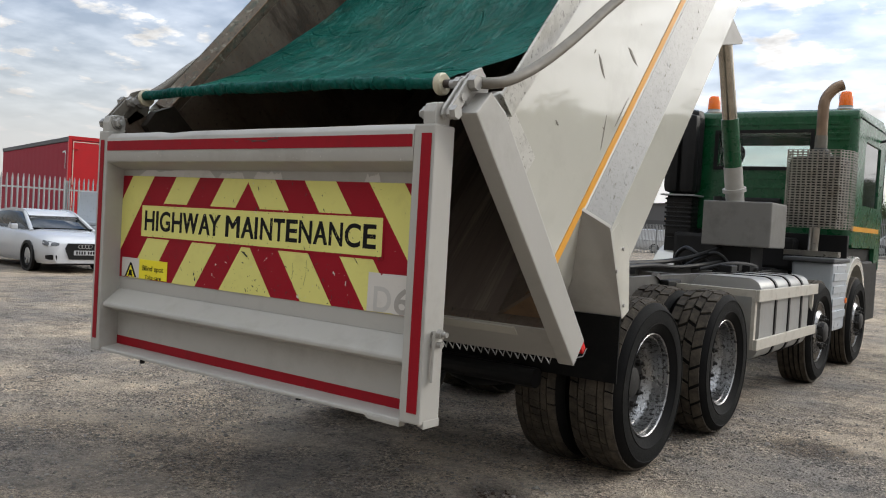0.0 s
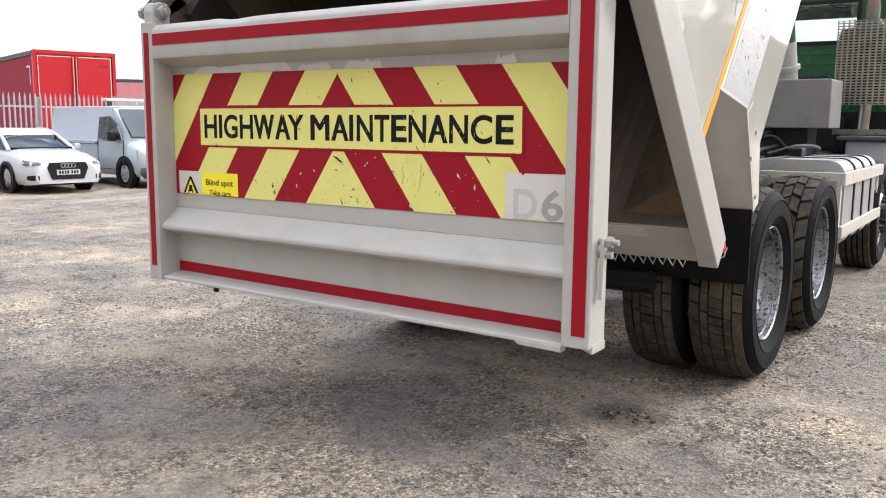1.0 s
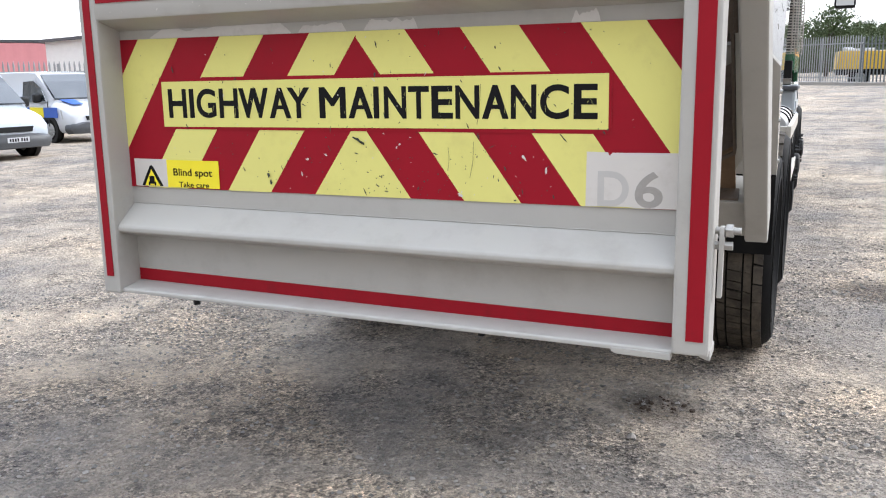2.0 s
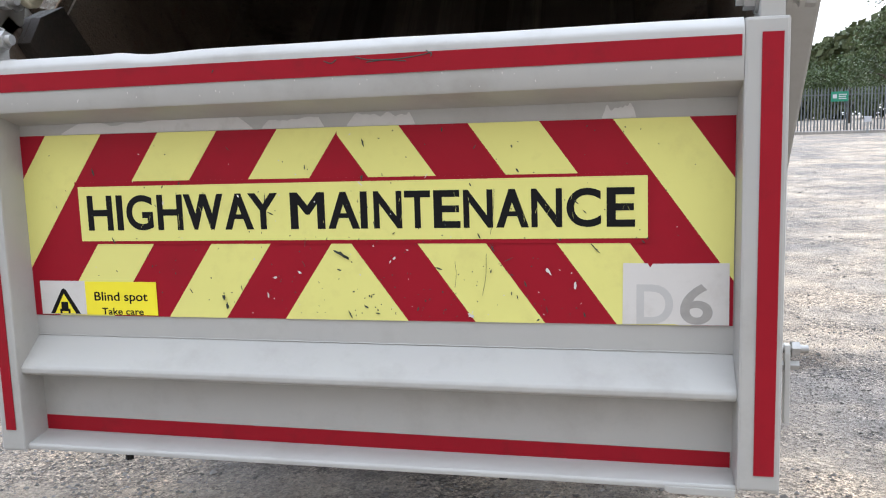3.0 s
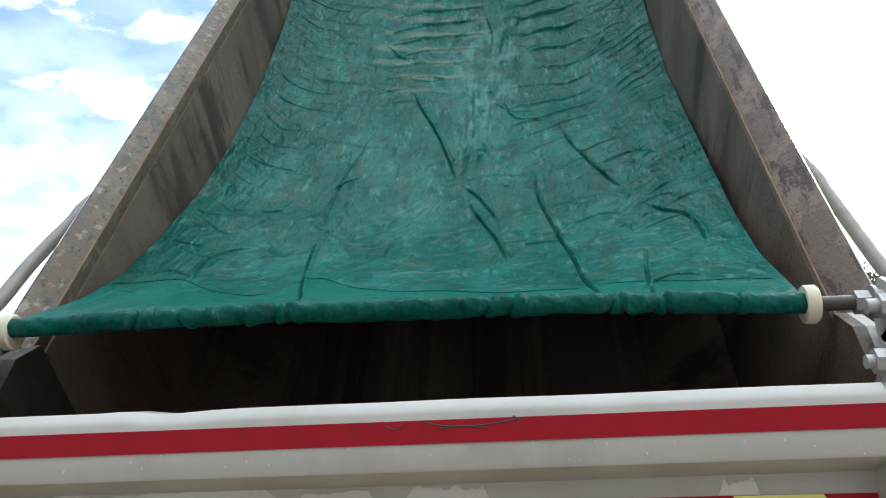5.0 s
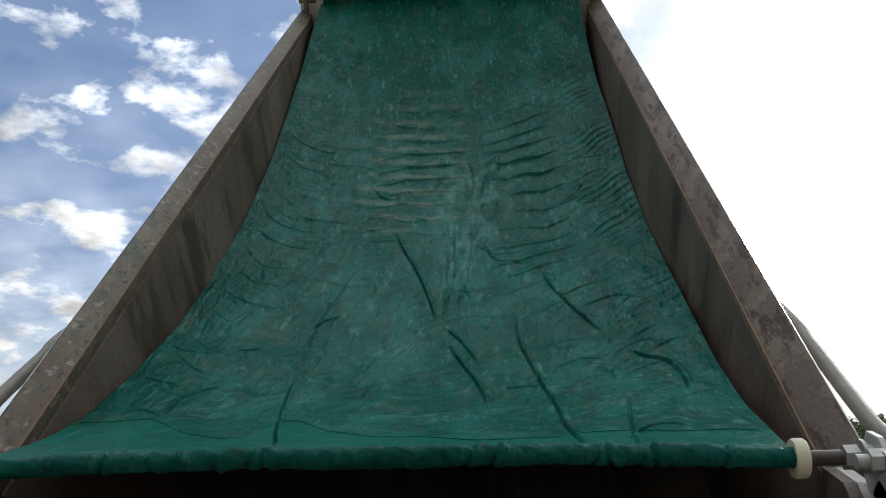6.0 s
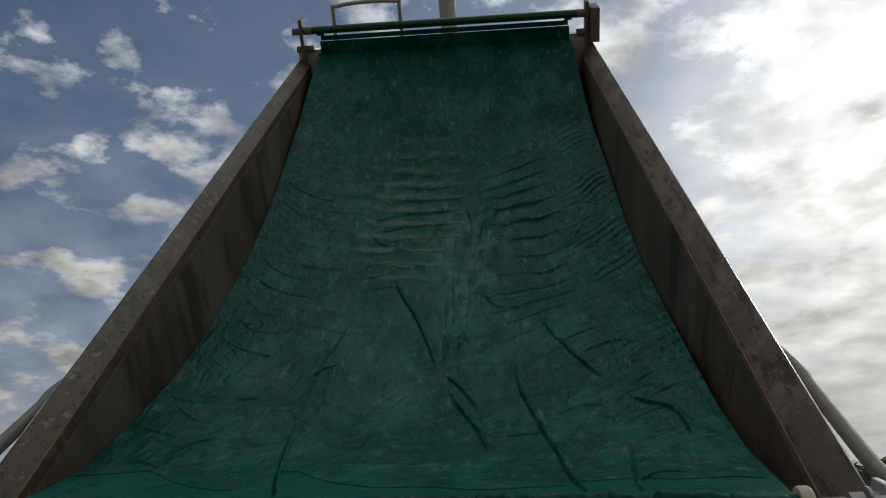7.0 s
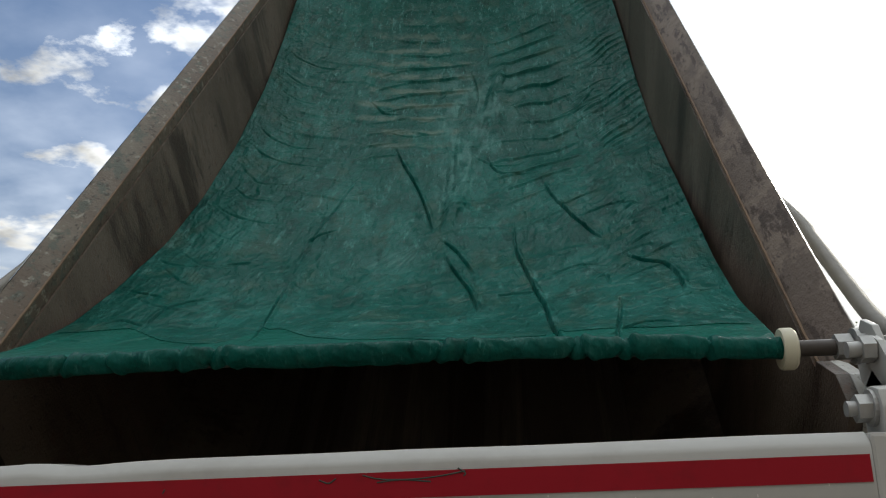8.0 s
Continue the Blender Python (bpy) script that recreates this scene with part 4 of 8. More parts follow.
    for i in range(34):
        x, z = rd.uniform(-1.0, 1.05), rd.uniform(1.70, 1.752)
        part("drip_mark", box(bmesh.new(), x - 0.001, x + 0.001, GF - 0.0008, GF + 0.002, z, z + rd.uniform(0.002, 0.006)), WHITES, gate)
    # torn pale film above the board
    for x0, x1, z0, tall, sd in ((-0.90, -0.27, 1.6135, 0.046, 1), (-0.24, -0.05, 1.6135, 0.030, 5), (0.02, 0.22, 1.6135, 0.040, 8), (0.74, 0.83, 1.6135, 0.038, 3)):
        n = 26
        out = [(x0, z0), (x1, z0)]
        for q in range(n + 1):
            w = q / n
            env = min(1.0, 14 * w, 9 * (1 - w))
            out.append((x1 + (x0 - x1) * w, z0 + 0.003 + tall * env * max(0.2, 0.72 + 0.45 * noise.noise((w * 2.3, sd, 0)) + 0.28 * noise.noise((w * 9, sd, 3)))))
        bm = bmesh.new()
        prism(bm, out, -0.0016, -0.0004, lambda xx, zz, s: (xx, s, zz))
        part("torn_film", bm, FILM, gate, "torn remains of pale film")
    return gate


build_tailgate()


def build_body():
    to = lambda x, v, u: P(x, u, v)
    # floor and side shells, each a plate with thickness
    bm = bmesh.new()
    prism(bm, [(-0.95, 0.20), (0.95, 0.20), (0.95, 0.0), (0.62, 0.0), (0.58, -0.02), (-0.58, -0.02), (-0.62, 0.0), (-0.95, 0.0)], 0.02, LEN, to)
    body = part("tipping_body", bm, BODYP, lorry, "raised cream-grey steel tipping body, dirty, rusty inside")
    part("floor_liner", prism(bmesh.new(), [(-0.83, 0.204), (0.83, 0.204), (0.83, 0.215), (-0.83, 0.215)], 0.085, LEN - 0.05, to), FLOORM, body, "dark worn steel floor")
    for s in (1, -1):
        bm = bmesh.new()
        outline = [(1.19, HIGH - 0.14), (1.19, 0.45), (1.262, 0.24), (1.262, -0.06), (1.21, -0.06), (1.20, -0.01), (0.94, 0.0), (0.83, 0.2), (1.142, 0.42), (1.152, HIGH - 0.14)]
        lead = lambda x, v, u: P(x, u + (0.0 if u > 1 or abs(x) < 1.195 else 0.08 if v > 0 else -0.06), v)
        prism(bm, [(s * x, v) for x, v in outline], 0.62, LEN, lead)
        prism(bm, [(s * x, v) for x, v in [(1.19, HIGH - 0.14), (1.19, 0.45), (1.02, 0.0), (0.94, 0.0), (0.83, 0.2), (1.142, 0.42), (1.152, HIGH - 0.14)]], 0.08, 0.62, lambda x, v, u: P(x, u + (0.115 * v if u < 0.5 else 0.0), v))
        part("body_side", bm, BODYP, body, "glossy cream-grey painted side with dirt and chips")
        # inner face of the wall and the sloping corner
        bm = bmesh.new()
        prism(bm, [(s * x, v) for x, v in [(1.150, HIGH - 0.13), (1.140, 0.42), (0.83, 0.2), (0.822, 0.2165), (1.130, 0.43), (1.141, HIGH - 0.13)]], 0.06, LEN - 0.04, lambda x, v, u: P(x, u + (0.115 * v if u < 1 else 0.0), v))
        part("wall_liner", bm, RUSTIN, body, "rusty worn inner wall")
        # top rail: a folded section whose inner face slopes down to the weld
        weld = 1.366 if s > 0 else 1.405
        bm = bmesh.new()
        prism(bm, [(s * x, v) for x, v in [(1.153, 1.33), (1.148, weld), (1.228, 1.452), (HALF, 1.449), (HALF, 1.33)]], 0.42, LEN, to, 0.005)
        part("top_rail", bm, WORN if s > 0 else MOSSY, body, "scraped top rail, bare steel and old paint", smooth=True)
        part("weld_bead", tube(bmesh.new(), [P(s * (1.1465 + 0.0015 * noise.noise((k * 0.9, 0, s))), 0.43 + (LEN - 0.53) * k / 220, weld + 0.002 * noise.noise((k * 0.7, 4, s))) for k in range(221)], 0.0045, 6), RUSTLIP, body, smooth=True)
        # plates that close the wall between the post and the rail
        tail = [(0.18, 1.00), (0.22, 1.45), (0.33, 1.46), (0.45, 1.40), (0.45, 1.00)]
        part("tail_plate", prism(bmesh.new(), tail, 1.127, 1.160, lambda u, v, x: P(s * x, u, v), 0.003), RUSTIN if s > 0 else MOSSD, body, "dark rusty inner plate at the tail")
        part("tail_plate", prism(bmesh.new(), tail, 1.1605, 1.1945, lambda u, v, x: P(s * x, u, v), 0.003), CHIPPED if s > 0 else MOSSD, body, "painted outer plate at the tail")
        # outer skin of the rail keeps its paint
        part("rail_side", prism(bmesh.new(), [(s * x, v) for x, v in [(HALF - 0.004, 1.453), (HALF + 0.004, 1.447), (HALF + 0.004, 1.325), (1.192, 1.325), (1.192, 1.329), (HALF, 1.329), (HALF + 0.001, 1.447)]], 0.36, LEN - 0.01, to), CHIPPED if s > 0 else BODYP, body, "cream rail side with chipped and dusty paint")
        # amber line and scratched plate along the flare
        part("reflective_tape", prism(bmesh.new(), [(s * x, v) for x, v in [(1.194, 0.50), (1.194, 0.455), (1.191, 0.455), (1.191, 0.50)]], 0.24, LEN - 0.1, to), ORANGET, body, "amber reflective tape")
        part("flare_plate", prism(bmesh.new(), [(s * x, v) for x, v in [(1.1965, 0.438), (1.2655, 0.248), (1.262, 0.247), (1.193, 0.437)]], 0.63, LEN - 0.05, lambda x, v, u: P(x, u + (0.0 if u > 1 or v > 0.3 else 0.075), v)), CHECK, body, "bare scratched plate on the flare")
        # rear post
        bm = bmesh.new()
        prism(bm, [(-0.046, 0.028), (0.125, 1.548), (0.27, 1.536), (0.30, 1.40), (0.114, 0.034)], s * 1.176, s * 1.266, lambda u, v, x: P(x, u, v), 0.008)
        part("rear_post", bm, GREY if s > 0 else RUSTIN, body, "grey box-section rear post")
        # gusset in the corner
        bm = bmesh.new()
        prism(bm, [(s * 1.135, 0.212), (s * 0.835, 0.212), (s * 1.135, 0.44)], 0.062, 0.082, lambda x, v, u: P(x, u + 0.13 * v, v))
        part("corner_gusset", bm, RUSTLIP, body, "rusty corner gusset")
        # end plate of the flare over the wheels
        bm = bmesh.new()
        pts = [(0.90, 0.62, 0.48), (1.19, 0.62, 0.48), (1.264, 0.70, 0.26), (1.264, 0.48, -0.24), (1.25, 0.475, -0.265), (0.90, 0.475, -0.265)]
        a = [bm.verts.new(P(s * x, u, v)) for x, u, v in pts]
        b = [bm.verts.new(P(s * x, u + 0.02, v)) for x, u, v in pts]
        bm.faces.new(a)
        bm.faces.new(b[::-1])
        for q in range(len(a)):
            bm.faces.new((a[q], b[q], b[(q + 1) % len(a)], a[(q + 1) % len(a)]))
        part("flare_end", bm, GREY, body, "cream-grey end plate over the wheels", smooth=True)
        bm = bmesh.new()
        prism(bm, [(0.695, 0.225), (0.80, 0.20), (0.80, -0.02), (0.57, -0.285), (0.485, -0.25)], 1.240, 1.2635, lambda u, v, x: P(s * x, u, v), 0.002)
        part("flare_skirt", bm, BODYP, body)
        for u, v in ((0.60, 0.02), (0.74, 0.05), (0.54, -0.2)):
            c = P(s * 1.262, u, v)
            part("rivet", tube(bmesh.new(), [c, c + Vector((s * 0.010, 0, 0))], 0.010, 8), BOLT, body)
        # bearer bracket under the flare
        bm = bmesh.new()
        prism(bm, [(2.72, -0.062), (3.14, -0.062), (3.27, -0.43), (3.24, -0.44)], 0.98, 1.20, lambda u, v, x: P(s * x, u, v), 0.004)
        part("bearer_bracket", bm, GREY, body)
    # headboard
    bm = bmesh.new()
    prism(bm, [(-HALF, 0.0), (HALF, 0.0), (HALF, HIGH + 0.05), (-HALF, HIGH + 0.05)], LEN - 0.01, LEN + 0.06, to)
    part("headboard", bm, BODYP, body)
    # rear sill with a rusty lip and light guard
    bm = bmesh.new()
    prism(bm, [(0.0, 0.0), (0.14, 0.0), (0.165, 0.2055), (0.030, 0.2055)], -1.1745, 1.1745, lambda u, v, x: P(x, u, v), 0.006)
    part("rear_sill", bm, GREY, body)
    part("sill_lip", prism(bmesh.new(), [(0.036, 0.206), (0.094, 0.206), (0.092, 0.2175), (0.042, 0.214)], -1.15, 1.15, lambda u, v, x: P(x, u, v), 0.004), RUSTIN, body, "dark rusty worn sill edge")
    bm = bmesh.new()
    n = 46
    for i in range(n):
        x0, x1 = -1.1 + 2.2 * i / n, -1.1 + 2.2 * (i + 1) / n
        tube(bm, [P(x0, 0.02, -0.005), P((x0 + x1) / 2, 0.0, -0.055), P(x1, 0.02, -0.005)], 0.004, 5)
    tube(bm, [P(-1.15, 0.02, -0.008), P(1.2, 0.02, -0.008)], 0.005, 6)
    part("wire_guard", bm, GALV, body, "zigzag wire guard under the sill")
    for s in (1, -1):
        part("rear_lamp", prism(bmesh.new(), [(1.225, -0.022), (1.258, -0.022), (1.258, 0.03), (1.225, 0.03)], 0.070, 0.112, lambda x, v, u: P(s * x, u + 0.12 * v, v), 0.006), LAMPRED, body, "small red rear lamp")
        bm = bmesh.new()
        tube(bm, [P(s * 1.18, 0.0, 0.0), P(s * 1.255, 0.06, -0.032), P(s * 1.26, 0.108, -0.026)], 0.003, 6)
        part("lamp_guard", bm, GALV, body)
        # hinge links from the post down to the gate
        low, high = Vector((0, -0.055, 1.900)), Vector((0, 0.062, 2.036))
        d = (high - low).normalized()
        nn = Vector((0, -d.z, d.y))
        mid = (1.158 if s > 0 else GX0 + 0.045) + s * 0.035
        for off in (0.0, 0.030):
            bm = bmesh.new()
            out = [low - d * 0.026 - nn * 0.014, low - d * 0.026 + nn * 0.014, low + nn * 0.026, high + nn * 0.026, high + d * 0.028 + nn * 0.014, high + d * 0.028 - nn * 0.014, high - nn * 0.026, low - nn * 0.026]
            loft(bm, [[p + Vector((mid + s * (off + e), 0, 0)) for p in out] for e in (0.0, 0.013)])
            part("hinge_link", bm, GREY if s > 0 else DARKST, body)
        part("link_spacer", tube(bmesh.new(), [low + d * 0.095 + Vector((mid - s * 0.004, 0, 0)), low + d * 0.095 + Vector((mid + s * 0.05, 0, 0))], 0.017, 8), GREY if s > 0 else DARKST, body)
        part("hinge_bolt", tube(bmesh.new(), [high + Vector((mid - s * 0.06, 0, 0)), high + Vector((mid + s * 0.062, 0, 0))], 0.018, 12), BOLT, body, smooth=True)
        part("hinge_nut", tube(bmesh.new(), [high + Vector((mid + s * 0.044, 0, 0)), high + Vector((mid + s * 0.078, 0, 0))], 0.033, 6), BOLT, body)
        part("hinge_nut", tube(bmesh.new(), [high + Vector((mid - s * 0.032, 0, 0)), high + Vector((mid - s * 0.004, 0, 0))], 0.030, 6), BOLT, body)
        # bracket that holds the end of the sheet bar on the post
        bm = bmesh.new()
        prism(bm, [(0.16, 1.50), (0.30, 1.46), (0.37, 1.50), (0.37, 1.59), (0.31, 1.62), (0.20, 1.60)], 1.176, 1.192, lambda u, v, x: P(s * x, u, v), 0.003)
        part("bar_bracket", bm, GREY if s > 0 else DARKST, body)
        c = P(s * 1.105, 0.31, 1.56)
        part("bar_nut", tube(bmesh.new(), [c, c + Vector((s * 0.035, 0, 0))], 0.030, 6), BOLT, body)
        part("bar_washer", tube(bmesh.new(), [c + Vector((s * 0.040, 0, 0)), c + Vector((s * 0.049, 0, 0))], 0.042, 20), BOLT, body)
        part("bar_nut", tube(bmesh.new(), [c + Vector((s * 0.050, 0, 0)), c + Vector((s * 0.072, 0, 0))], 0.030, 6), BOLT, body)
        # sheet arm: bent tube along the outside
        dv = 0.0 if s > 0 else 0.05
        arm = spline([P(s * 1.18, 0.31, 1.565), P(s * 1.25, 0.285, 1.57), P(s * 1.295, 0.37, 1.515), P(s * 1.31, 0.58, 1.425 + dv * 0.5), P(s * 1.335, 0.85, 1.35 + dv), P(s * 1.36, 1.2, 1.272 + dv), P(s * 1.38, 1.5, 1.20 + dv), P(s * 1.38, 2.8, 0.86)], 8)
        part("sheet_arm", tube(bmesh.new(), arm, 0.024), DARKST, body, "bent steel sheeting arm", smooth=True)
        c = P(s * 1.28, 2.8, 0.86)
        part("arm_pivot", tube(bmesh.new(), [c - Vector((s * 0.07, 0, 0)), c + Vector((s * 0.10, 0, 0))], 0.07, 16), DARKST, body)
    # roller ends
    bm = bmesh.new()
    tube(bm, [P(-1.16, 0.31, 1.575), P(-1.0, 0.31, 1.58), P(-0.5, 0.31, 1.59), P(0.0, 0.31, 1.59), P(0.5, 0.31, 1.58), P(0.95, 0.31, 1.56), P(1.16, 0.31, 1.56)], [0.019, 0.012, 0.012, 0.012, 0.012, 0.019, 0.019], 12)
    part("sheet_bar", bm, BARST, body, "steel bar through the hem of the sheet", smooth=True)
    for s in (1, -1):
        m = Matrix.Translation(P(1.0 if s > 0 else -1.085, 0.31, 1.56 if s > 0 else 1.577))
        part("bar_collar", lathe(bmesh.new(), [(-0.017, 0.025), (-0.017, 0.046), (-0.011, 0.049), (0.010, 0.049), (0.016, 0.044), (0.016, 0.025)], m, 24), CREAM, body, "cream nylon collar", smooth=True)
    # front roller on the headboard with brackets, ladder and ram head
    top = HIGH + 0.21
    part("front_roller", tube(bmesh.new(), [P(-1.16, LEN, top), P(1.16, LEN, top)], 0.034, 18), GREENC, body, "green sheet roller tube", smooth=True)
    for s in (1, -1):
        bm = bmesh.new()
        prism(bm, [(LEN - 0.06, HIGH - 0.12), (LEN + 0.06, HIGH - 0.12), (LEN + 0.07, top + 0.10), (LEN - 0.06, top + 0.10)], 1.17, 1.20, lambda u, v, x: P(s * x, u, v), 0.004)
        if s > 0:
            prism(bm, [(LEN - 0.12, top - 0.22), (LEN + 0.10, top - 0.22), (LEN + 0.10, top + 0.06), (LEN - 0.12, top + 0.06)], 1.205, 1.28, lambda u, v, x: P(s * x, u, v), 0.01)
        tube(bm, [P(s * 1.10, LEN - 0.02, HIGH + 0.06), P(s * 1.24, LEN - 0.02, HIGH + 0.06)], 0.03, 10)
        tube(bm, [P(s * 1.10, LEN - 0.02, top), P(s * 1.26, LEN - 0.02, top)], 0.03, 10)
        part("roller_bracket", bm, DARKST, body)
    bm = bmesh.new()
    w = spline([P(-0.92, LEN + 0.1, HIGH - 0.6), P(-0.92, LEN + 0.1, top + 0.06), P(-0.87, LEN + 0.1, top + 0.17), P(-0.41, LEN + 0.1, top + 0.18), P(-0.36, LEN + 0.1, top + 0.08), P(-0.36, LEN + 0.1, HIGH - 0.6)], 6)
    tube(bm, w, 0.017, 8)
    for v in np.arange(0.3, top + 0.1, 0.3):
        tube(bm, [P(-0.92, LEN + 0.1, v), P(-0.36, LEN + 0.1, v)], 0.014, 8)
    part("ladder", bm, GREY, body, "tubular access ladder on the headboard")


build_body()


def body_marks():
    """Scrapes in the paint of the body side."""
    rng = random.Random(4)
    marks = [(1.285, 0.88, 0.072, 0.011, -1.78), (1.635, 0.675, 0.078, 0.012, -1.40), (1.32, 0.535, 0.12, 0.003, 0.03), (0.72, 0.98, 0.02, 0.006, -1.4), (1.08, 0.60, 0.10, 0.004, 0.5)]
    marks += [(rng.uniform(0.5, 3.0), rng.uniform(0.55, 1.25), rng.uniform(0.006, 0.018), rng.uniform(0.002, 0.004), rng.uniform(-1.6, 0.4)) for _ in range(6)]
    for u, v, ln, w, a in marks:
        ca, sa = math.cos(a), math.sin(a)
        pts = [(u + ca * p - sa * q, v + sa * p + ca * q) for p, q in ((-ln, 0), (-ln * 0.5, w), (ln * 0.4, w * 0.7), (ln, w * 0.2), (ln * 0.3, -w), (-ln * 0.6, -w * 0.8))]
        part("scrape", prism(bmesh.new(), pts, 1.1905, 1.192, lambda p, q, x: P(x, p, q)), DARKST, lorry)
    for _ in range(46):
        u, v = rng.uniform(0.8, 4.2), rng.uniform(0.27, 0.42)
        w, h = rng.uniform(0.006, 0.028), rng.uniform(0.002, 0.006)
        pts = [(u, v), (u + w, v + h * 0.3), (u + w * 1.1, v + h), (u + w * 0.3, v + h * 0.9)]
        part("scrape", prism(bmesh.new(), pts, 0.0, 0.0015, lambda p, q, d: P(1.262 - (q - 0.25) * 0.363 + 0.0035 + d, p, q)), DARKST if rng.random() < 0.6 else TANK, lorry)


body_marks()


CREASES = """
-0.54 1.587 -0.529 1.346 -0.493 1.061 -0.42 0.75 -0.34 0.5 -0.315 0.36 ; 0.036
-0.54 1.587 -0.547 2.027 -0.484 2.468 -0.374 3.012 ; 0.008
-0.289 3.177 -0.209 2.917 -0.106 2.615 -0.045 2.362 0.001 2.109 ; 0.03
0.021 2.075 0.104 1.936 0.165 1.773 0.205 1.637 ; 0.024
0.055 1.92 0.122 1.68 0.196 1.431 0.243 1.125 ; 0.024
0.372 2.192 0.375 1.93 0.401 1.687 0.435 1.446 0.468 1.146 0.485 0.8 0.495 0.5 0.512 0.36 ; 0.034
0.51 2.686 0.562 2.391 0.622 2.141 0.691 1.936 0.748 1.791 ; 0.026
0.79 1.587 0.851 1.476 0.92 1.379 0.935 1.2 0.915 1.02 ; 0.034
0.729 1.125 0.65 0.573 0.631 0.402 ; 0.022
-0.503 3.762 -0.424 3.654 -0.393 3.606 -0.281 3.596 ; 0.02
0.131 4.136 0.173 3.885 0.177 3.649 ; 0.014
0.231 3.023 0.275 2.873 0.35 2.782 0.543 2.744 ; 0.018
-0.84 1.679 -0.765 1.718 -0.735 1.745 ; 0.014
-1.111 1.679 -1.022 1.614 -0.887 1.634 ; 0.012
-1.087 1.331 -1.012 1.305 -0.904 1.274 ; 0.014
-0.853 0.888 -0.869 1.14 -0.81 1.284 -0.755 1.32 ; 0.014
0.608 0.462 0.703 0.65 0.771 0.668 0.824 0.622 ; 0.018
-1.042 0.914 -0.968 1.016 -0.837 0.942 ; 0.012
0.286 1.336 0.386 1.355 0.484 1.346 ; 0.012
0.268 1.656 0.391 1.721 0.463 1.718 ; 0.01
0.519 2.18 0.691 2.303 0.804 2.345 ; 0.012
0.472 1.492 0.616 1.565 0.722 1.504 ; 0.012
0.642 2.074 0.83 2.137 0.966 2.033 ; 0.012
-0.568 1.997 -0.529 2.089 -0.446 2.171 ; 0.012
0.663 1.384 0.709 1.404 0.71 1.265 ; 0.012
0.867 1.506 1.001 1.575 1.099 1.522 ; 0.012
-1.03 0.548 -1.048 0.77 -0.911 0.722 ; 0.01
-0.35 3.35 -0.2 3.3 -0.1 3.36 ; 0.010
0.62 3.4 0.78 3.5 0.9 3.7 ; 0.010
0.1 3.1 0.3 2.9 0.5 2.95 ; 0.010
"""


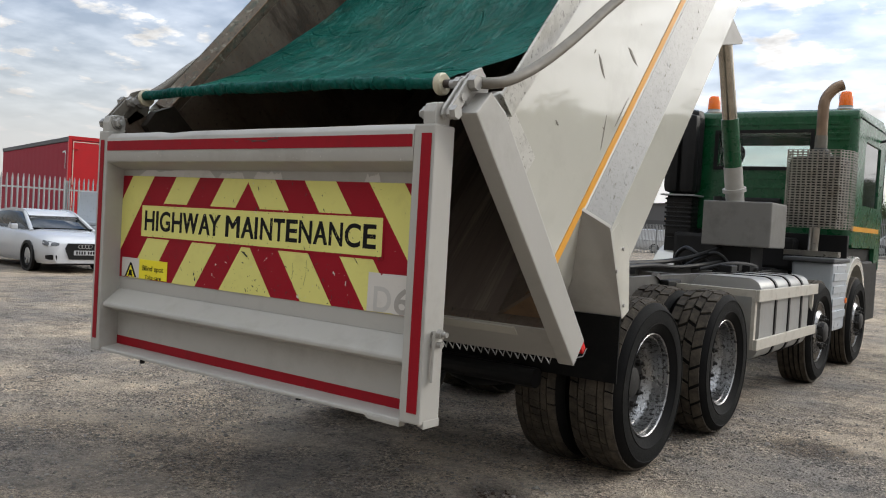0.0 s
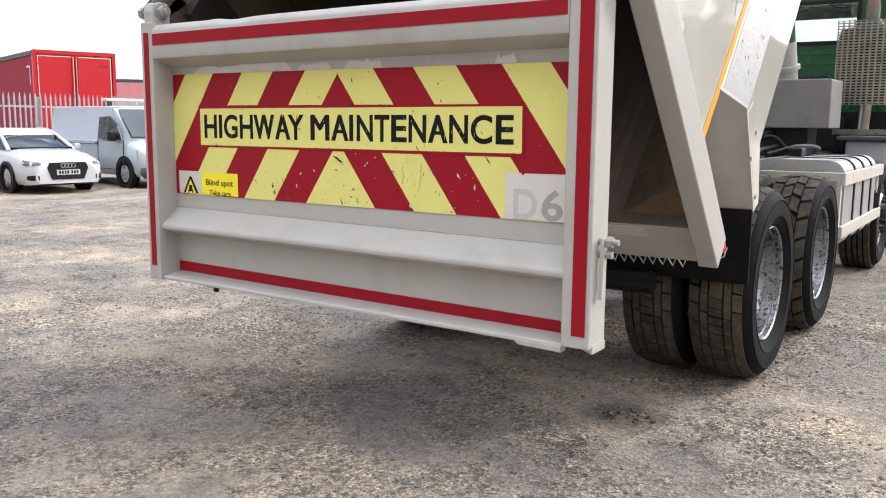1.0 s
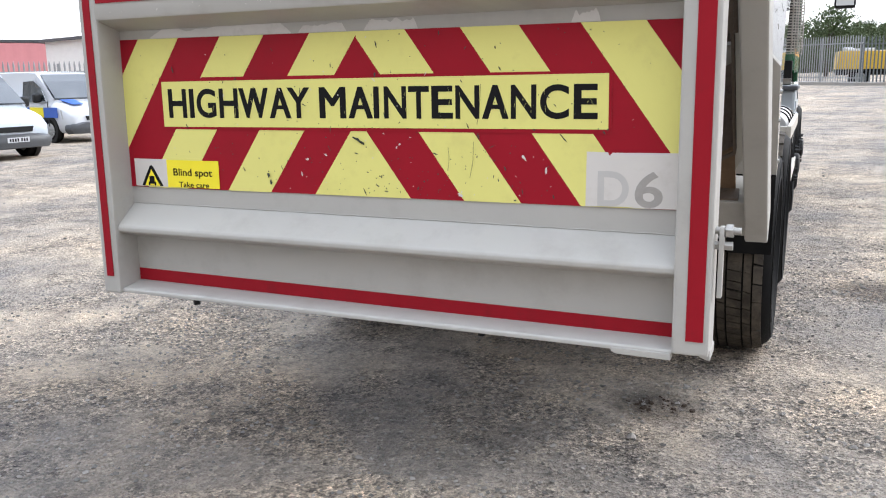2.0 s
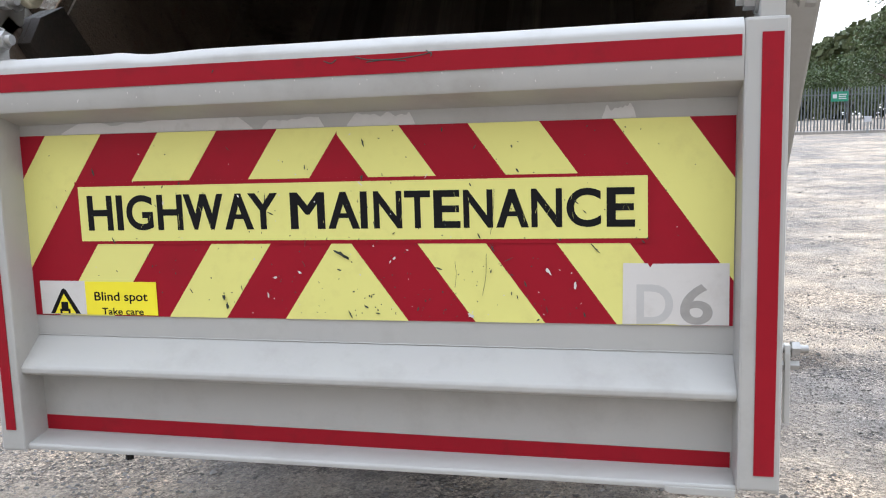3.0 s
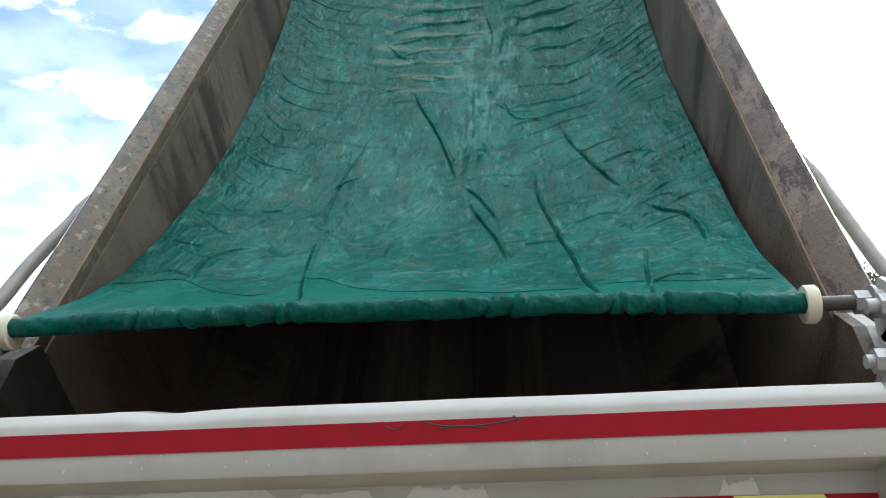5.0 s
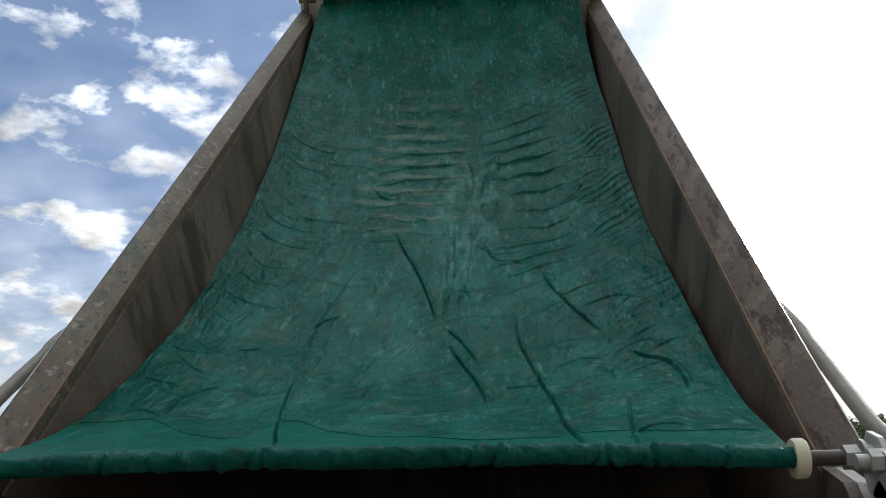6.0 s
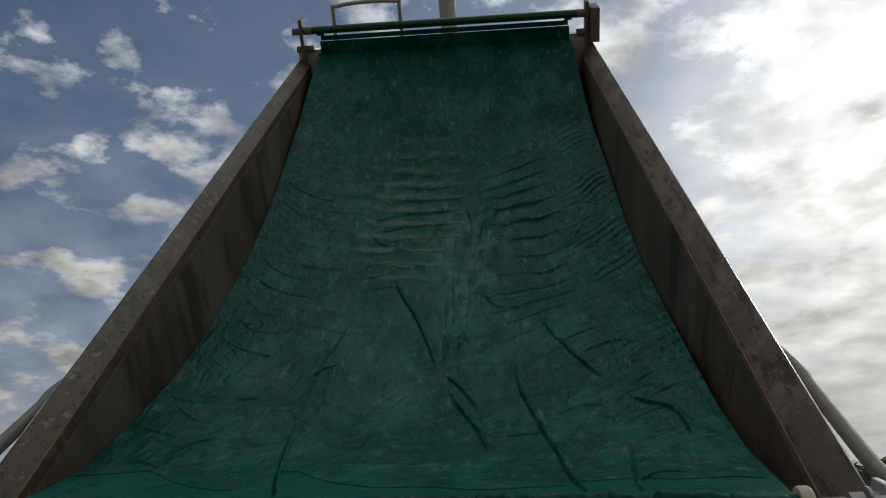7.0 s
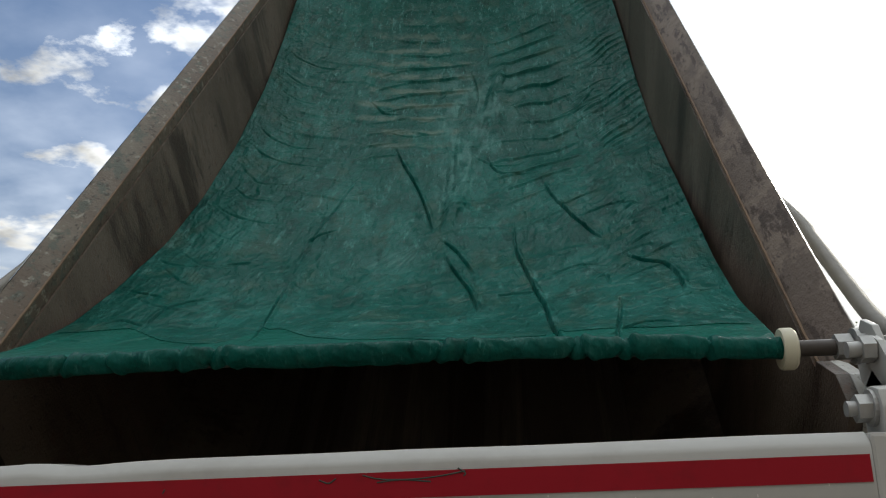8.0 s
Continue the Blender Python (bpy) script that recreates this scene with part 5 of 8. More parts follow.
def build_sheet():
    """The green load sheet, sagging between the body sides."""
    nu, nx = 860, 640
    us = [0.285, 0.303, 0.7, 1.0, 1.4, 1.9, 2.4, 3.0, 3.7, 4.4, 5.0, 5.5, 6.0]
    vl = [1.573, 1.5835, 1.345, 1.22, 1.10, 1.0, 0.945, 0.93, 0.96, 1.05, 1.18, 1.34, 1.51]
    wl_ = [1.085, 1.085, 1.115, 1.125, 1.13, 1.13, 1.13, 1.13, 1.128, 1.125, 1.11, 1.09, 1.06]
    ur = [0.285, 0.303, 0.43, 0.815, 1.3, 1.9, 2.4, 3.0, 3.7, 4.4, 5.0, 5.5, 6.0]
    vr = [1.573, 1.5835, 1.515, 1.306, 1.134, 1.0, 0.92, 0.86, 0.875, 0.97, 1.07, 1.25, 1.50]
    wr_ = [0.985, 0.985, 1.0, 1.04, 1.08, 1.11, 1.12, 1.13, 1.128, 1.12, 1.10, 1.08, 1.05]
    u1 = 0.285 + 5.715 * (np.linspace(0, 1, nu + 1) ** 1.2)
    q1 = np.linspace(-1, 1, nx + 1)
    U, Q = np.meshgrid(u1, q1, indexing="ij")

    def smooth(at, vals):
        """Interpolates along the sheet without kinks."""
        fine = np.linspace(us[1], us[-1], 400)
        y = np.interp(fine, at, vals)
        pad = np.concatenate([np.full(14, y[0]), y, np.full(14, y[-1])])
        y2 = np.convolve(pad, np.hanning(29) / np.hanning(29).sum(), "valid")
        return np.interp(U, np.concatenate([[us[0]], fine]), np.concatenate([[vals[0]], y2]))

    wl, wr = smooth(us, wl_), smooth(ur, wr_)
    X = np.where(Q < 0, Q * wl, Q * wr)
    V = 0.5 * (1 - Q) * smooth(us, vl) + 0.5 * (1 + Q) * smooth(ur, vr)
    V = V - 0.16 * (1 - Q * Q) * np.clip((U - 0.3) / 1.5, 0, 1) * np.clip((6.05 - U) / 1.5, 0, 1)
    V = V + (0.036 * (1 - Q * Q) + 0.026 * np.clip(-Q, 0, 1)) * np.clip((1.0 - U) / 0.7, 0, 1)
    nz = np.vectorize(lambda a, b, c: noise.noise((a, b, c)))
    # coarse noise fields, blown up to the full grid
    cu, cq = np.arange(0, nu + 1, 4), np.arange(0, nx + 1, 4)

    def field(fx, fu, seed):
        c = nz(X[np.ix_(cu, cq)] * fx, U[np.ix_(cu, cq)] * fu, seed)
        rows = np.array([np.interp(q1, q1[cq], r) for r in c])
        return np.array([np.interp(u1, u1[cu], rows[:, k]) for k in range(nx + 1)]).T

    edge = np.clip((U - 0.305) / 0.12, 0, 1)
    D = 0.030 * field(1.6, 1.1, 7.0) + 0.010 * field(4.2, 3.2, 2.0)

    def crest(ph, w):
        """Narrow folds with one steep side, one to each turn of the phase."""
        f = ph - np.floor(ph)
        return np.where(f < w, f / w, np.exp(-(f - w) / (2.6 * w)))

    # three columns of cross folds between long soft ridges
    for cx, half, u0, u1_, gap, rise, a, seed in ((-0.10, 0.27, 2.9, 5.0, 0.175, 0.0, 0.011, 1.0), (0.50, 0.27, 1.9, 4.9, 0.19, 0.32, 0.0135, 3.0), (0.55, 0.30, 0.9, 2.2, 0.24, 0.2, 0.007, 17.0), (-0.62, 0.30, 1.9, 4.6, 0.23, -0.15, 0.006, 6.0), (0.10, 0.3, 0.7, 2.9, 0.26, 0.1, 0.006, 8.0), (-0.34, 0.14, 2.6, 4.6, 0.16, 0.4, 0.008, 13.0)):
        hump = rise * (X - cx) - 0.5 * abs(rise) * ((X - cx) / half) ** 2 * 0.12
        ph = (U - hump) / gap + 0.55 * field(2.4, 0.9, seed) + 0.12 * field(8.0, 1.5, seed + 0.5)
        win = np.clip(1 - ((X - cx) / half) ** 2, 0, 1) ** 0.7 * np.clip((U - u0) / 0.4, 0, 1) * np.clip((u1_ - U) / 0.5, 0, 1)
        D += 1.15 * a * crest(ph, 0.06) * win * np.clip(0.75 + 1.1 * field(2.8, 1.6, seed + 0.2), 0.15, 1.3)
    # close ripples by the edges
    side = np.clip((np.abs(X) - 0.74) / 0.14, 0, 1) * np.clip((5.3 - U) / 0.8, 0.0, 1) * np.clip((U - 0.9) / 0.8, 0.1, 1)
    ph = (U - 0.75 * np.abs(X)) / 0.085 + 0.8 * field(5.0, 2.5, 11.0)
    D += 0.012 * crest(ph, 0.16) * side * np.where(X > 0, 1.0, 0.3) * np.clip(0.6 + 1.4 * field(6.0, 3.0, 12.0), 0.05, 1.2)
    # long ridges up the middle
    for cx, s0, u0, ua, a, w in ((0.02, 0.02, 2.15, 3.6, 0.012, 0.02), (0.03, 0.145, 2.1, 4.4, 0.016, 0.028), (0.02, 0.075, 2.1, 4.3, 0.014, 0.022), (0.02, 0.10, 2.0, 3.9, 0.014, 0.045), (0.16, 0.08, 2.2, 4.4, 0.010, 0.045), (-0.56, 0.12, 1.4, 3.2, 0.010, 0.055), (0.36, -0.03, 2.4, 4.4, 0.008, 0.04)):
        line = cx + s0 * (U - u0) + 0.03 * np.sin(U * 3.1 + cx * 20)
        D += a * np.exp(-(((X - line) / w) ** 2)) * np.clip((U - u0) / 0.3, 0, 1) * np.clip((ua - U) / 0.5, 0, 1) * np.clip(0.6 + 1.2 * field(5.0, 2.0, 20 + cx), 0.1, 1.2)
    # creases: a thin deep fold with a soft lip
    rows = []
    for row in CREASES.strip().splitlines():
        nums, dep = row.split(";")
        k = [float(v) for v in nums.split()]
        rows.append((list(zip(k[::2], k[1::2])), float(dep)))
    # short hooked tucks down the left edge, short tucks down the right one, and small random ones
    rt = random.Random(3)
    for k in range(14):
        u = 1.25 + 0.24 * k + rt.uniform(-0.05, 0.05)
        a, b = rt.uniform(0.06, 0.16), rt.uniform(0.08, 0.2)
        rows.append(([(-1.07, u + 0.10), (-0.98, u), (-0.98 + a, u - 0.06), (-0.98 + a + b, u - 0.05)], rt.uniform(0.003, 0.011)))
    for k in range(26):
        u, x = 0.9 + 0.125 * k, 0.74 + rt.uniform(-0.04, 0.1)
        rows.append(([(x, u), (x + 0.12, u + 0.09), (x + 0.24, u + 0.10 + rt.uniform(-0.03, 0.03))], rt.uniform(0.003, 0.010)))
    for k in range(46):
        x, u, a = rt.uniform(-0.9, 0.95), rt.uniform(0.6, 4.2), rt.uniform(-0.6, 0.6)
        ln = rt.uniform(0.04, 0.13)
        rows.append(([(x, u), (x + ln * math.cos(a), u + ln * math.sin(a)), (x + 2 * ln * math.cos(a + 0.3), u + 2 * ln * math.sin(a + 0.3))], rt.uniform(0.002, 0.006)))
    for line, dep in rows:
        pts = [tuple(p) for p in spline([(x, u, 0) for x, u in line], 5)]
        reach = 0.05
        xs, uv = [p[0] for p in pts], [p[1] for p in pts]
        i0, i1 = np.searchsorted(u1, (min(uv) - reach, max(uv) + reach))
        lo, hi = min(xs) - reach, max(xs) + reach
        j0, j1 = np.searchsorted(q1, (min(lo / 1.13, lo / 0.98), max(hi / 1.13, hi / 0.98)))
        if i1 <= i0 or j1 <= j0:
            continue
        w = (slice(i0, i1), slice(j0, j1))
        Xw, Uw = X[w], U[w]
        best, sgn, along = np.full(Xw.shape, 9.0), np.zeros(Xw.shape), np.zeros(Xw.shape)
        total = len(pts) - 1
        for k, ((ax, au, _), (bx, bu, _)) in enumerate(zip(pts, pts[1:])):
            dx, du = bx - ax, bu - au
            l2 = dx * dx + du * du
            t = np.clip(((Xw - ax) * dx + (Uw - au) * du) / l2, 0, 1)
            ex, eu = Xw - ax - t * dx, Uw - au - t * du
            d = np.hypot(ex, eu)
            c = (dx * eu - du * ex) / math.sqrt(l2)
            near = d < best
            best, sgn, along = np.where(near, d, best), np.where(near, c, sgn), np.where(near, (k + t) / total, along)
        sd = np.where(sgn < 0, -best, best)
        fade = np.clip(np.minimum(along, 1 - along) * 4, 0.0, 1)
        D[w] += fade * dep * (0.26 * np.exp(-(((sd - 0.011) / 0.009) ** 2)) - 0.85 * np.exp(-((sd / 0.0038) ** 2)))
    V = V + D * edge * (1 - 0.5 * np.clip((np.abs(Q) - 0.86) / 0.14, 0, 1))
    co = np.empty(U.shape + (3,))
    co[..., 0], co[..., 1], co[..., 2] = BX + X, BY + U * CB - V * SB, BZ + U * SB + V * CB
    idx = np.arange(U.size).reshape(U.shape)
    quads = np.stack([idx[:-1, :-1], idx[:-1, 1:], idx[1:, 1:], idx[1:, :-1]], -1)
    dips = np.interp(q1, (-1.0, -0.79, -0.63, -0.50, -0.445, -0.425, -0.36, -0.235, -0.087, 0.07, 0.30, 0.44, 0.49, 0.60, 0.80, 1.0), (0.86, 0.92, 0.77, 0.655, 0.72, 0.98, 1.0, 0.80, 0.67, 0.632, 0.60, 0.60, 0.66, 0.62, 0.56, 0.52))
    seam = np.convolve(np.pad(dips, 6, mode="edge"), np.hanning(13) / np.hanning(13).sum(), "valid")[:-1] + 0.008 * np.sin(q1[:-1] * 23)
    low = U[:-1, :-1] < seam[None, :]

    def grid(name, mat, keep, parent, label):
        me = bpy.data.meshes.new(name)
        me.from_pydata(co.reshape(-1, 3).tolist(), [], quads[keep].reshape(-1, 4).tolist())
        bm = bmesh.new()
        bm.from_mesh(me)
        bmesh.ops.delete(bm, geom=[v for v in bm.verts if not v.link_faces], context="VERTS")
        bm.to_mesh(me)
        bm.free()
        me.materials.append(mat)
        me.polygons.foreach_set("use_smooth", [True] * len(me.polygons))
        ob = new(name, me)
        ob.parent = parent
        return tagged(ob, label)

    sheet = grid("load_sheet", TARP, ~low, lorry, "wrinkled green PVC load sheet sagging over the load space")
    grid("hem_band", TARPC, low, sheet, "cleaner green band above the hem")
    # hem rolled round the bar, gathered in places
    bm = bmesh.new()
    rings = []
    for i in range(561):
        q = 2 * i / 560 - 1
        x = q * (1.07 if q < 0 else 0.985)
        cu, cv = 0.305, 1.569 + 0.005 * noise.noise((q * 5, 3, 1)) + 0.036 * (1 - q * q) + 0.026 * max(0.0, -q)
        r = 0.0250 + 0.003 * noise.noise((q * 6, 0, 5))
        ring = []
        for k in range(24):
            a = 2 * math.pi * k / 24
            rr = r + 0.0050 * abs(noise.noise((q * 13 + 0.8 * math.cos(a), math.sin(a) * 0.9, 4))) + 0.0016 * noise.noise((q * 45 + 1.5 * math.cos(a), 1.6 * math.sin(a), 9))
            for c, lean in ((-0.675, 0.012), (-0.56, -0.010), (-0.402, 0.008), (-0.325, 0.010), (-0.292, -0.006), (0.20, 0.014), (0.262, 0.010), (0.515, 0.012), (0.545, -0.010), (0.63, 0.010), (0.655, -0.008), (0.828, 0.006)):
                rr -= 0.0075 * math.exp(-(((q - c - lean * math.sin(a)) / 0.0055) ** 2))
                rr += 0.0048 * math.exp(-(((q - c - 0.018 - lean * math.sin(a)) / 0.011) ** 2))
            # the pocket is open along the middle: a long slot with a folded lip
            if -0.275 < q < 0.19:
                rr += 0.004 * math.exp(-(((a - 4.15) / 0.22) ** 2)) - 0.009 * math.exp(-(((a - 4.55) / 0.16) ** 2))
            ring.append(bm.verts.new(P(x, cu + rr * math.cos(a), cv + rr * math.sin(a))))
        rings.append(ring)
    for ra, rb in zip(rings, rings[1:]):
        for k in range(24):
            bm.faces.new((ra[k], ra[(k + 1) % 24], rb[(k + 1) % 24], rb[k]))
    bm.faces.new(rings[0][::-1])
    bm.faces.new(rings[-1])
    part("hem", bm, TARPH, sheet, "rolled hem of the sheet", smooth=True)
    # stitched seam along the top of the clean band
    for q0, q1_ in ((-0.98, -0.455), (-0.425, 0.45), (0.47, 0.64), (0.67, 0.97)):
        pts = []
        for k in range(81):
            q = q0 + (q1_ - q0) * k / 80
            j = min(nx - 1, int((q + 1) / 2 * nx))
            i = min(nu, int(np.searchsorted(u1, float(seam[j]))))
            pts.append(Vector(co[i, j]) + Vector((0, -SB, CB)) * 0.0015)
        part("seam", tube(bmesh.new(), pts, 0.0022, 6), TARPC, sheet, "stitched seam", smooth=True)
    for x0, x1, v0, v1, nm in ((-1.04, 1.04, 1.44, 1.60, "sheet_head"), (-1.03, 1.03, 1.606, 1.645, "head_band"), (-1.06, -1.0, 1.645, 1.70, "head_strap"), (1.0, 1.06, 1.645, 1.70, "head_strap")):
        part(nm, prism(bmesh.new(), [(x0, v0), (x1, v0), (x1, v1), (x0, v1)], 5.975, 5.985, lambda x, v, u: P(x, u, v)), TARP, sheet)


build_sheet()


# ---- wheels ----
def wheel_parts(tread_kind):
    """Tyre, tread blocks, rim and fittings of one wheel, its outer face towards +x at x = 0."""
    R, W = 0.535, 0.30
    eye = Matrix.Identity(4)
    bm = bmesh.new()
    prof = [(-0.275, 0.30), (-0.297, 0.36), (-0.30, 0.42), (-0.285, 0.49), (-0.265, 0.510), (-0.13, 0.520), (-0.045, 0.518), (-0.018, 0.511), (0.004, 0.499), (0.022, 0.482), (0.031, 0.466), (0.035, 0.466), (0.035, 0.461), (0.031, 0.458), (0.034, 0.41), (0.030, 0.385), (0.034, 0.383), (0.033, 0.378), (0.025, 0.372), (0.018, 0.350), (0.012, 0.345), (0.008, 0.332), (-0.012, 0.318), (-0.04, 0.295)]
    lathe(bm, prof, eye, 56, True)
    tyre = finish("tyre", bm, RUBBER, True)
    bm = bmesh.new()
    n = 34 if tread_kind == "block" else 24
    rnd = random.Random(77)
    if tread_kind != "rib":
        fine = tread_kind == "block"
        cols = ((-0.277, -0.223, 0.0, 1), (-0.213, -0.177, 0.4, 1), (-0.168, -0.102, 0.15, 2), (-0.093, -0.057, 0.7, 1), (-0.049, -0.008, 0.3, 1)) if fine else ((-0.277, -0.205, 0.0, 1), (-0.195, -0.140, 0.5, 1), (-0.130, -0.075, 0.1, 1), (-0.065, -0.004, 0.6, 1))
        for k in range(n * 2):
            for x0, x1, off, per in cols:
                if per == 1 and k % 2:
                    continue
                lo_, hi_ = (0.04, 0.95) if fine else (0.05, 0.86)
                q = k / 2 if per == 1 else k / 2
                wid = 1.0 if per == 1 else 0.5
                a0 = 2 * math.pi * (q + off + lo_ * wid) / n
                a1 = 2 * math.pi * (q + off + hi_ * wid) / n
                a0 += rnd.uniform(-0.007, 0.007)
                a1 += rnd.uniform(-0.007, 0.007)
                drop = rnd.uniform(0.0, 0.004)
                vs = []
                skew = 0.02 if fine else 0.06 * (1 if off < 0.3 else -1)
                for r in (0.505, 0.535):
                    for a, x in ((a0, x0), (a0 + skew, x1), (a1 + skew, x1), (a1, x0)):
                        rr = r - (0.016 if (x < -0.25 or x > -0.02) and r > 0.52 else 0) - drop
                        vs.append(bm.verts.new((x, rr * math.cos(a), rr * math.sin(a))))
                bm.faces.new(vs[4:8])
                for i in range(4):
                    bm.faces.new((vs[i], vs[(i + 1) % 4], vs[4 + (i + 1) % 4], vs[4 + i]))
    else:
        for x0, x1 in ((-0.283, -0.225), (-0.215, -0.17), (-0.16, -0.125), (-0.115, -0.075), (-0.065, -0.012)):
            lathe(bm, [(x0, 0.505), (x0 + 0.004, 0.533), (x1 - 0.004, 0.533), (x1, 0.505)], eye, 56)
    tread = finish("tread", bm, TREAD)
    return tyre, tread


TYRE_B, TREAD_B = wheel_parts("block")
TREAD_C = wheel_parts("chunky")[1]
TYRE_R, TREAD_R = wheel_parts("rib")


def rim_mesh(deep):
    bm = bmesh.new()
    eye = Matrix.Identity(4)
    if deep:
        prof = [(-0.012, 0.320), (0.000, 0.3185), (0.003, 0.315), (0.000, 0.309), (-0.004, 0.307), (-0.0045, 0.3065), (-0.028, 0.3045), (-0.030, 0.304), (-0.0305, 0.3035), (-0.031, 0.291), (-0.0315, 0.2895), (-0.034, 0.289), (-0.085, 0.285), (-0.118, 0.276), (-0.1185, 0.2755), (-0.120, 0.270), (-0.1205, 0.2695), (-0.150, 0.258), (-0.175, 0.244), (-0.18, 0.30), (-0.05, 0.312)]
    else:
        prof = [(-0.012, 0.318), (-0.002, 0.315), (-0.004, 0.303), (-0.022, 0.297), (-0.05, 0.285), (-0.10, 0.272), (-0.11, 0.30), (-0.05, 0.312)]
    lathe(bm, prof, eye, 44, True)
    return finish("rim", bm, RIM, True)


def disc_mesh(deep):
    bm = bmesh.new()
    if deep:
        lathe(bm, [(-0.172, 0.250), (-0.160, 0.243), (-0.148, 0.225), (-0.140, 0.19), (-0.142, 0.12), (-0.25, 0.12), (-0.25, 0.250)], Matrix.Identity(4), 40, True)
    else:
        lathe(bm, [(-0.10, 0.275), (-0.05, 0.25), (0.0, 0.215), (0.02, 0.19), (0.02, 0.08), (-0.12, 0.08), (-0.12, 0.275)], Matrix.Identity(4), 40, True)
    return finish("wheel_disc", bm, DISC if deep else RIM, True)


def hub_mesh(deep):
    bm = bmesh.new()
    if deep:
        lathe(bm, [(-0.24, 0.125), (-0.135, 0.118), (-0.130, 0.098), (-0.105, 0.092), (-0.097, 0.078), (-0.097, 0.0001)], Matrix.Identity(4), 24)
    else:
        lathe(bm, [(0.0, 0.105), (0.065, 0.10), (0.08, 0.08), (0.082, 0.0001)], Matrix.Identity(4), 24)
    return finish("hub", bm, DISC, True)


def nut_mesh():
    return finish("wheel_nut", tube(bmesh.new(), [(0, 0, 0), (0.03, 0, 0), (0.031, 0, 0), (0.052, 0, 0)], [0.021, 0.021, 0.012, 0.010], 6), DISC)


RIM_D, RIM_S, HUB_D, HUB_S = rim_mesh(True), rim_mesh(False), hub_mesh(True), hub_mesh(False)
DISC_D, DISC_S, NUT = disc_mesh(True), disc_mesh(False), nut_mesh()


def add_wheel(x, y, s, rear, turn, chunky=False):
    m = Matrix.Translation((x, y, 0.532)) @ pose(0, 0, 0, turn, 0, 0 if s > 0 else 180)
    w = part("wheel", TYRE_B if rear else TYRE_R, None, lorry, "dusty black tyre with a worn tread", at=m)
    for nm, me in (("tread", (TREAD_C if chunky else TREAD_B) if rear else TREAD_R), ("rim", RIM_D if rear else RIM_S), ("wheel_disc", DISC_D if rear else DISC_S), ("hub", HUB_D if rear else HUB_S)):
        part(nm, me, None, w, "scratched silver rim" if nm == "rim" else "")
    for k in range(10):
        a = 2 * math.pi * k / 10
        part("wheel_nut", NUT, None, w, at=Matrix.Translation((-0.144 if rear else 0.018, 0.160 * math.cos(a), 0.160 * math.sin(a))))


AX = (2.13, 3.53, 6.72, 8.62)
for i, y in enumerate(AX):
    for s in (1, -1):
        if i < 2:
            add_wheel(BX + s * 1.235, y, s, True, 17 * i + 5, i == 1)
            add_wheel(BX + s * 0.868, y, s, True, 40 * i + 9, i == 1)
        else:
            add_wheel(BX + s * 1.20, y, s, False, 25 * i)


